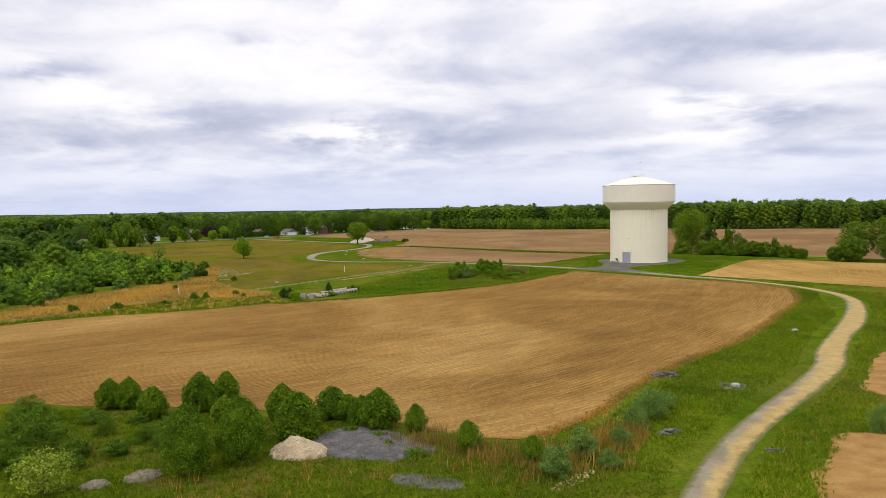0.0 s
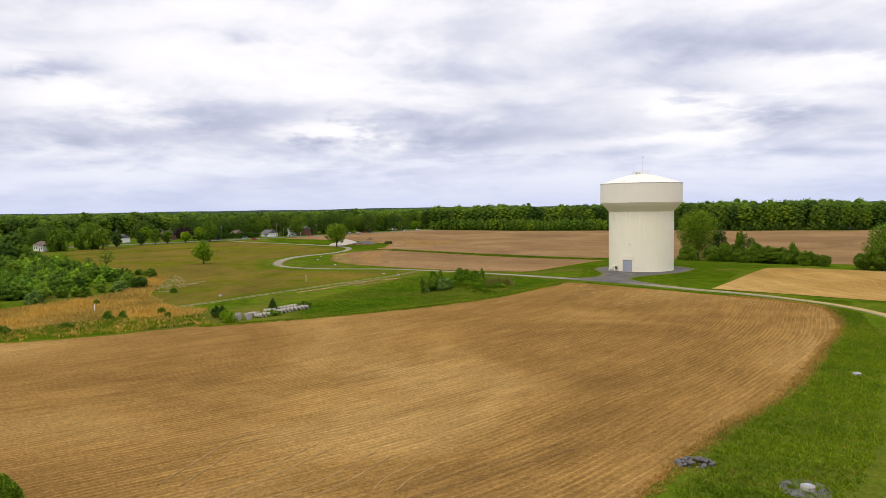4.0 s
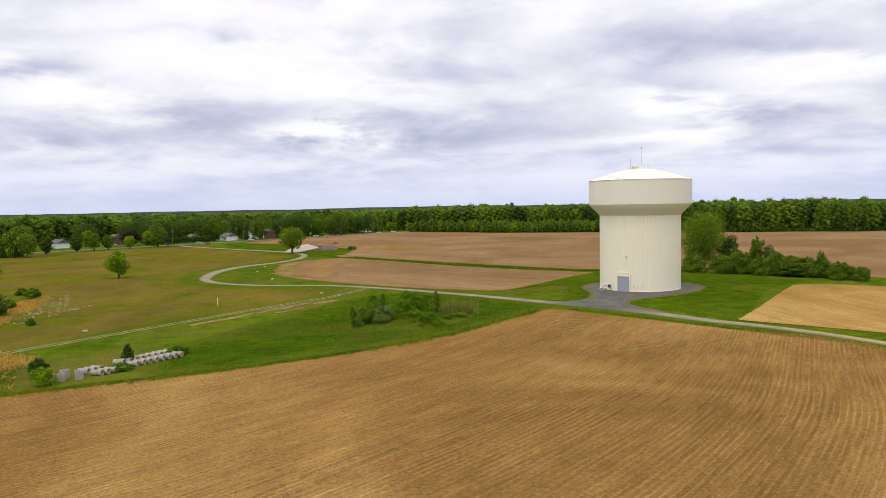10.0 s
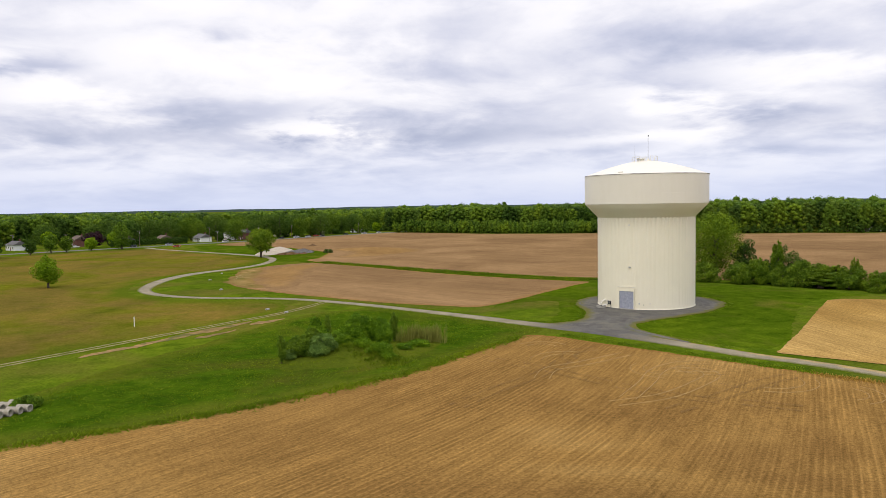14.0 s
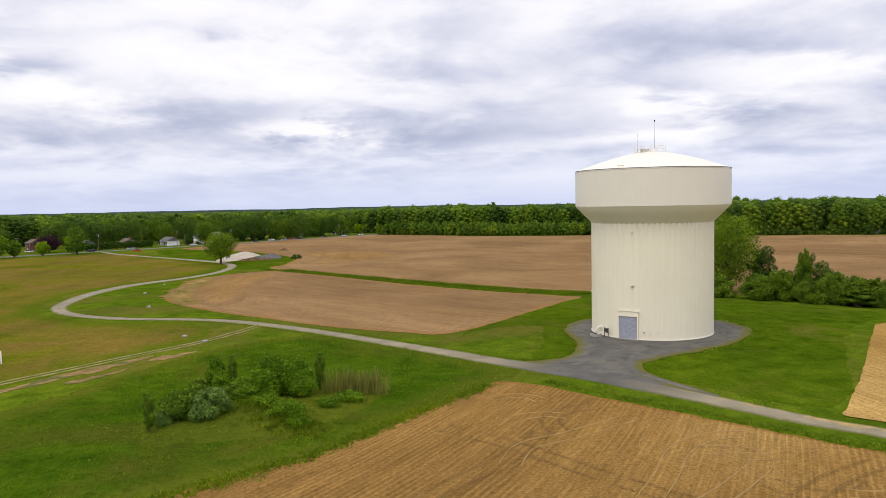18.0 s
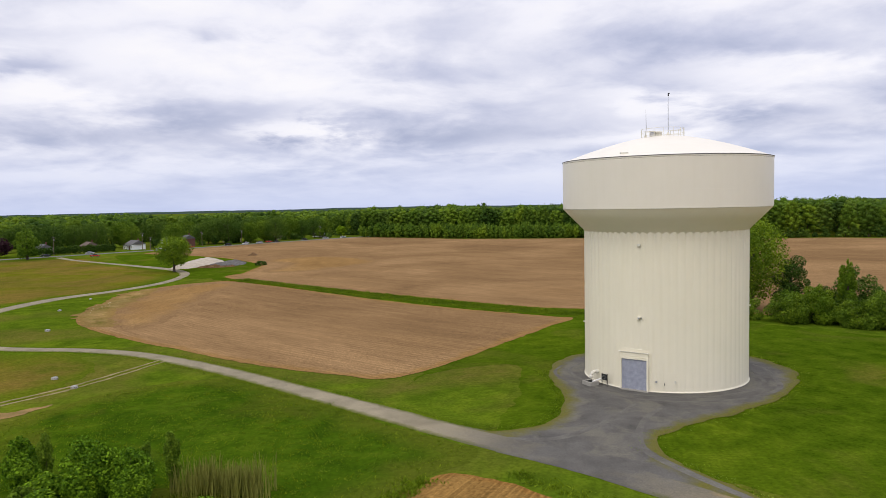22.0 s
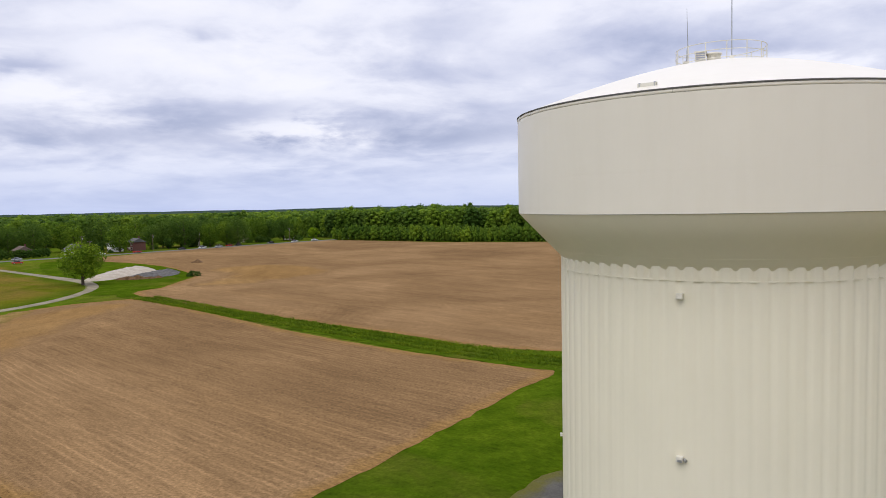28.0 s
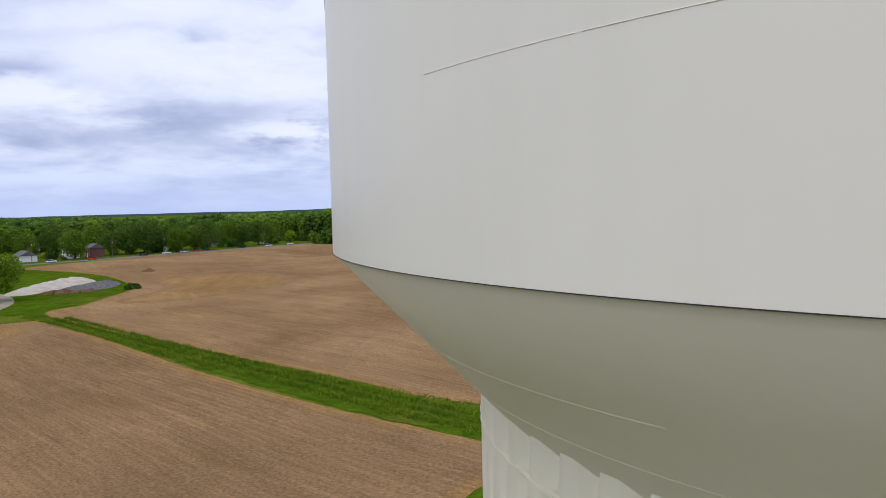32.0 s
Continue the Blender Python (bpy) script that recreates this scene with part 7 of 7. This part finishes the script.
def add_grass():
    r = np.random.default_rng(99)
    fore = [(-112, -188), (-102, -189), (-85, -190), (-70, -194), (-60, -199.5), (-51, -200), (-44, -193), (-41, -206), (-45, -216), (-112, -216)]
    heaps = [[(-77.2, -202.6), (-76, -201.0), (-72, -202.0), (-71.6, -203.8), (-76.2, -204.6)], [(-74, -199.6), (-72, -195.4), (-69, -194.8), (-62.0, -200.8), (-63.6, -203.2), (-65.2, -205.2), (-72, -203.2)]]
    tufts("rough_grass", s := scatter(fore, 7000, r, heaps), r.uniform(0.12, 0.38, len(s)), "blade_dark", "rough green grass and weeds in the foreground", 1, 6, 0.05)
    tufts("dry_weeds", s := beside([(-64, -199), (-58, -203), (-52, -205.5), (-46, -201), (-43, -196)], 520, r, 1.6), r.uniform(0.6, 1.4, len(s)), "leaf_straw", "tall straw-coloured dead weeds", 2, 6, 0.04, 0.2)
    tufts("dry_weeds.001", s := beside([(-80, -212), (-70, -210), (-60, -207), (-52, -210), (-45, -206)], 130, r, 2.0), r.uniform(0.4, 1.0, len(s)), "leaf_straw", "thin straw-coloured stalks in the grass", 3, 5, 0.035, 0.2)
    tufts("weed_patches", s := scatter([(-74, -206), (-60, -204), (-50, -208), (-48, -214), (-62, -216), (-76, -213)], 1500, r), r.uniform(0.10, 0.28, len(s)), "blade", "patches of bright green weeds", 25, 6, 0.05)
    right = [(22, -92), (26, -84), (30, -70), (22, -66), (22, -76), (17, -96), (2, -122), (-13, -147), (-28, -165), (-38, -181), (-44, -192), (-40, -205), (-34, -194), (-26, -183), (-14, -166), (-9, -156), (0, -140), (12, -122)]
    tufts("verge_grass", s := scatter(right, 6500, r), r.uniform(0.12, 0.38, len(s)), "blade", "green grass between the field and the lane", 4, 6, 0.06)
    tufts("verge_straw", s := scatter(right, 160, r), r.uniform(0.3, 0.6, len(s)), "leaf_straw", "dry stalks in the grass beside the lane", 5, 5, 0.022, 0.3)
    plots = [[(-1, -162), (-9, -175), (-12, -181), (-6, -186), (10, -190), (30, -180), (30, -150), (12, -150)], [(-22, -197), (-12, -199), (10, -202), (10, -240), (-30, -240), (-32, -214), (-27, -204)]]
    east = [(30, -84), (24, -106), (10, -128), (-3, -150), (-11, -170), (-24, -186), (-34, -200), (-40, -216), (-30, -214), (-22, -199), (-12, -184), (-3, -164), (8, -148), (28, -120), (44, -90)]
    tufts("verge_grass.001", s := scatter(east, 5000, r, plots), r.uniform(0.12, 0.38, len(s)), "blade", "green grass beyond the lane", 6, 6, 0.06)
    tufts("verge_straw.001", s := scatter(east, 300, r, plots), r.uniform(0.3, 0.8, len(s)), "leaf_straw", "dry stalks in the grass beyond the lane", 7, 5, 0.024, 0.3)
    edge = [(-52, -198), (-45, -190), (-39, -179), (-28, -163), (-14, -146), (0, -123.5), (12, -104), (18, -90), (20.5, -78), (16, -69), (7, -61)]
    tufts("margin_straw", s := beside(edge, 3200, r, 0.6), r.uniform(0.10, 0.30, len(s)), "leaf_straw", "rusty dead grass along the field's edge", 8, 5, 0.05)
    bank = [(-30, -33), (-40, -47), (-49, -58), (-67, -73), (-88, -85), (-96, -74), (-92, -52), (-84, -30), (-78, -12), (-70, 2), (-58, 6), (-46, -4), (-34, -18), (-25, -27)]
    tufts("bank_tufts", s := scatter(bank, 7000, r), r.uniform(0.06, 0.20, len(s)), "blade_dark", "thick green grass on the bank", 9, 6, 0.045, 0.8)
    tufts("bank_edge", s := beside([(-30, -34), (-39, -45.5), (-48, -57.5), (-66, -73), (-88, -87), (-106, -96)], 2600, r, 0.6), r.uniform(0.12, 0.38, len(s)), "blade", "green grass along the field's edge", 10, 6, 0.07)
    tufts("reeds", s := beside([(-48.8, -34.6), (-46.4, -34.8), (-43.6, -35.2)], 190, r, 0.8), r.uniform(1.2, 3.0, len(s)), "leaf_reed", "tall dry reeds beside the mound", 11, 8, 0.035, 0.09)
    tufts("mound_weeds", s := beside([(-58, -42), (-55, -44), (-51.5, -48), (-49, -50.5)], 420, r, 1.3), r.uniform(0.2, 0.55, len(s)), "blade_dark", "deep weeds on the grassy mound", 31, 7, 0.06, 0.6)
    tufts("strip_tufts", s := scatter([(-101, 156), (-52, 111), (-26, 87), (-7, 71), (8, 63), (-2, 54), (-14, 63), (-32, 81), (-57, 107), (-98, 148)], 3000, r), r.uniform(0.10, 0.26, len(s)), "blade", "long grass in the strip between the fields", 12, 6, 0.07)
    for k, off in enumerate((-2.2, 0.4, 2.8)):      # ridges of longer grass along the strip
        tufts("strip_ridge", s := beside([(-98 + 0.7 * off, 151 + 0.7 * off), (-55 + 0.7 * off, 109 + 0.7 * off), (-29 + 0.7 * off, 84 + 0.7 * off), (-11 + 0.7 * off, 66 + 0.7 * off), (0 + 0.7 * off, 58 + 0.7 * off)], 1100, r, 0.35), r.uniform(0.25, 0.6, len(s)), "blade_dark", "ridge of long grass between the fields", 32 + k, 6, 0.06, 0.5)
    mixed = [(-160, -130), (-148, -112), (-138, -95), (-127, -85), (-112, -82), (-106, -93), (-124, -106), (-143, -114.5)]
    tufts("edge_straw", s := scatter(mixed, 700, r), r.uniform(0.3, 0.8, len(s)), "leaf_straw_pale", "patchy dead grass beside the field", 23, 5, 0.07)
    tufts("edge_weeds", s := scatter(mixed, 2600, r), r.uniform(0.2, 0.6, len(s)), "blade", "rough green weeds beside the field", 24, 5, 0.08)
    tufts("straw_tufts", s := scatter(STRAW, 7000, r), r.uniform(0.3, 0.8, len(s)), "leaf_straw_pale", "tall orange dead grass", 13, 5, 0.09)
    tufts("lane_tufts", s := beside([(-22, -33), (-14, -41), (-3, -51), (7, -60)], 600, r, 0.6), r.uniform(0.08, 0.25, len(s)), "blade", "grass between the lane and the field", 14, 5, 0.06)
    lane = [(-27, -21), (-36.6, -12.2), (-46, -2.8), (-61, 12), (-77, 25), (-90, 31), (-107, 34.5), (-120, 41)]
    for k, off in enumerate((2.4, -2.4)):
        tufts("lane_edge_grass" if k == 0 else "lane_edge_grass.001", s := beside([(x + off * 0.7, y + off * 0.7) for x, y in lane], 700, r, 0.28), r.uniform(0.04, 0.12, len(s)), "blade", "grass along the gravel lane's edge", 18 + k, 5, 0.05)
    pad = [(-15, 3), (-14.9, -8), (-15.4, -13), (-17, -17.6), (-19.4, -20), (-24.6, -20.2), (-30.3, -17)]
    tufts("pad_edge_grass", s := beside(pad, 600, r, 0.45), r.uniform(0.05, 0.14, len(s)), "blade", "grass growing into the gravel's edge", 15, 5, 0.05)
    pad = [(2, -45), (-4.5, -37), (-8.3, -31), (-10.2, -27), (-7.5, -23.3), (-2, -20.2), (4.2, -16.4), (10.8, -10.6), (15.4, -3.3), (17, 2.4), (15.2, 9.6)]
    tufts("pad_edge_grass.001", s := beside(pad, 600, r, 0.5), r.uniform(0.05, 0.14, len(s)), "blade", "grass growing into the gravel's edge", 16, 5, 0.05)
    tufts("pad_moss", s := beside(pad, 350, r, 0.6), r.uniform(0.03, 0.08, len(s)), "leaf_pale", "yellowish low growth along the gravel's edge", 17, 5, 0.06)


add_grass()
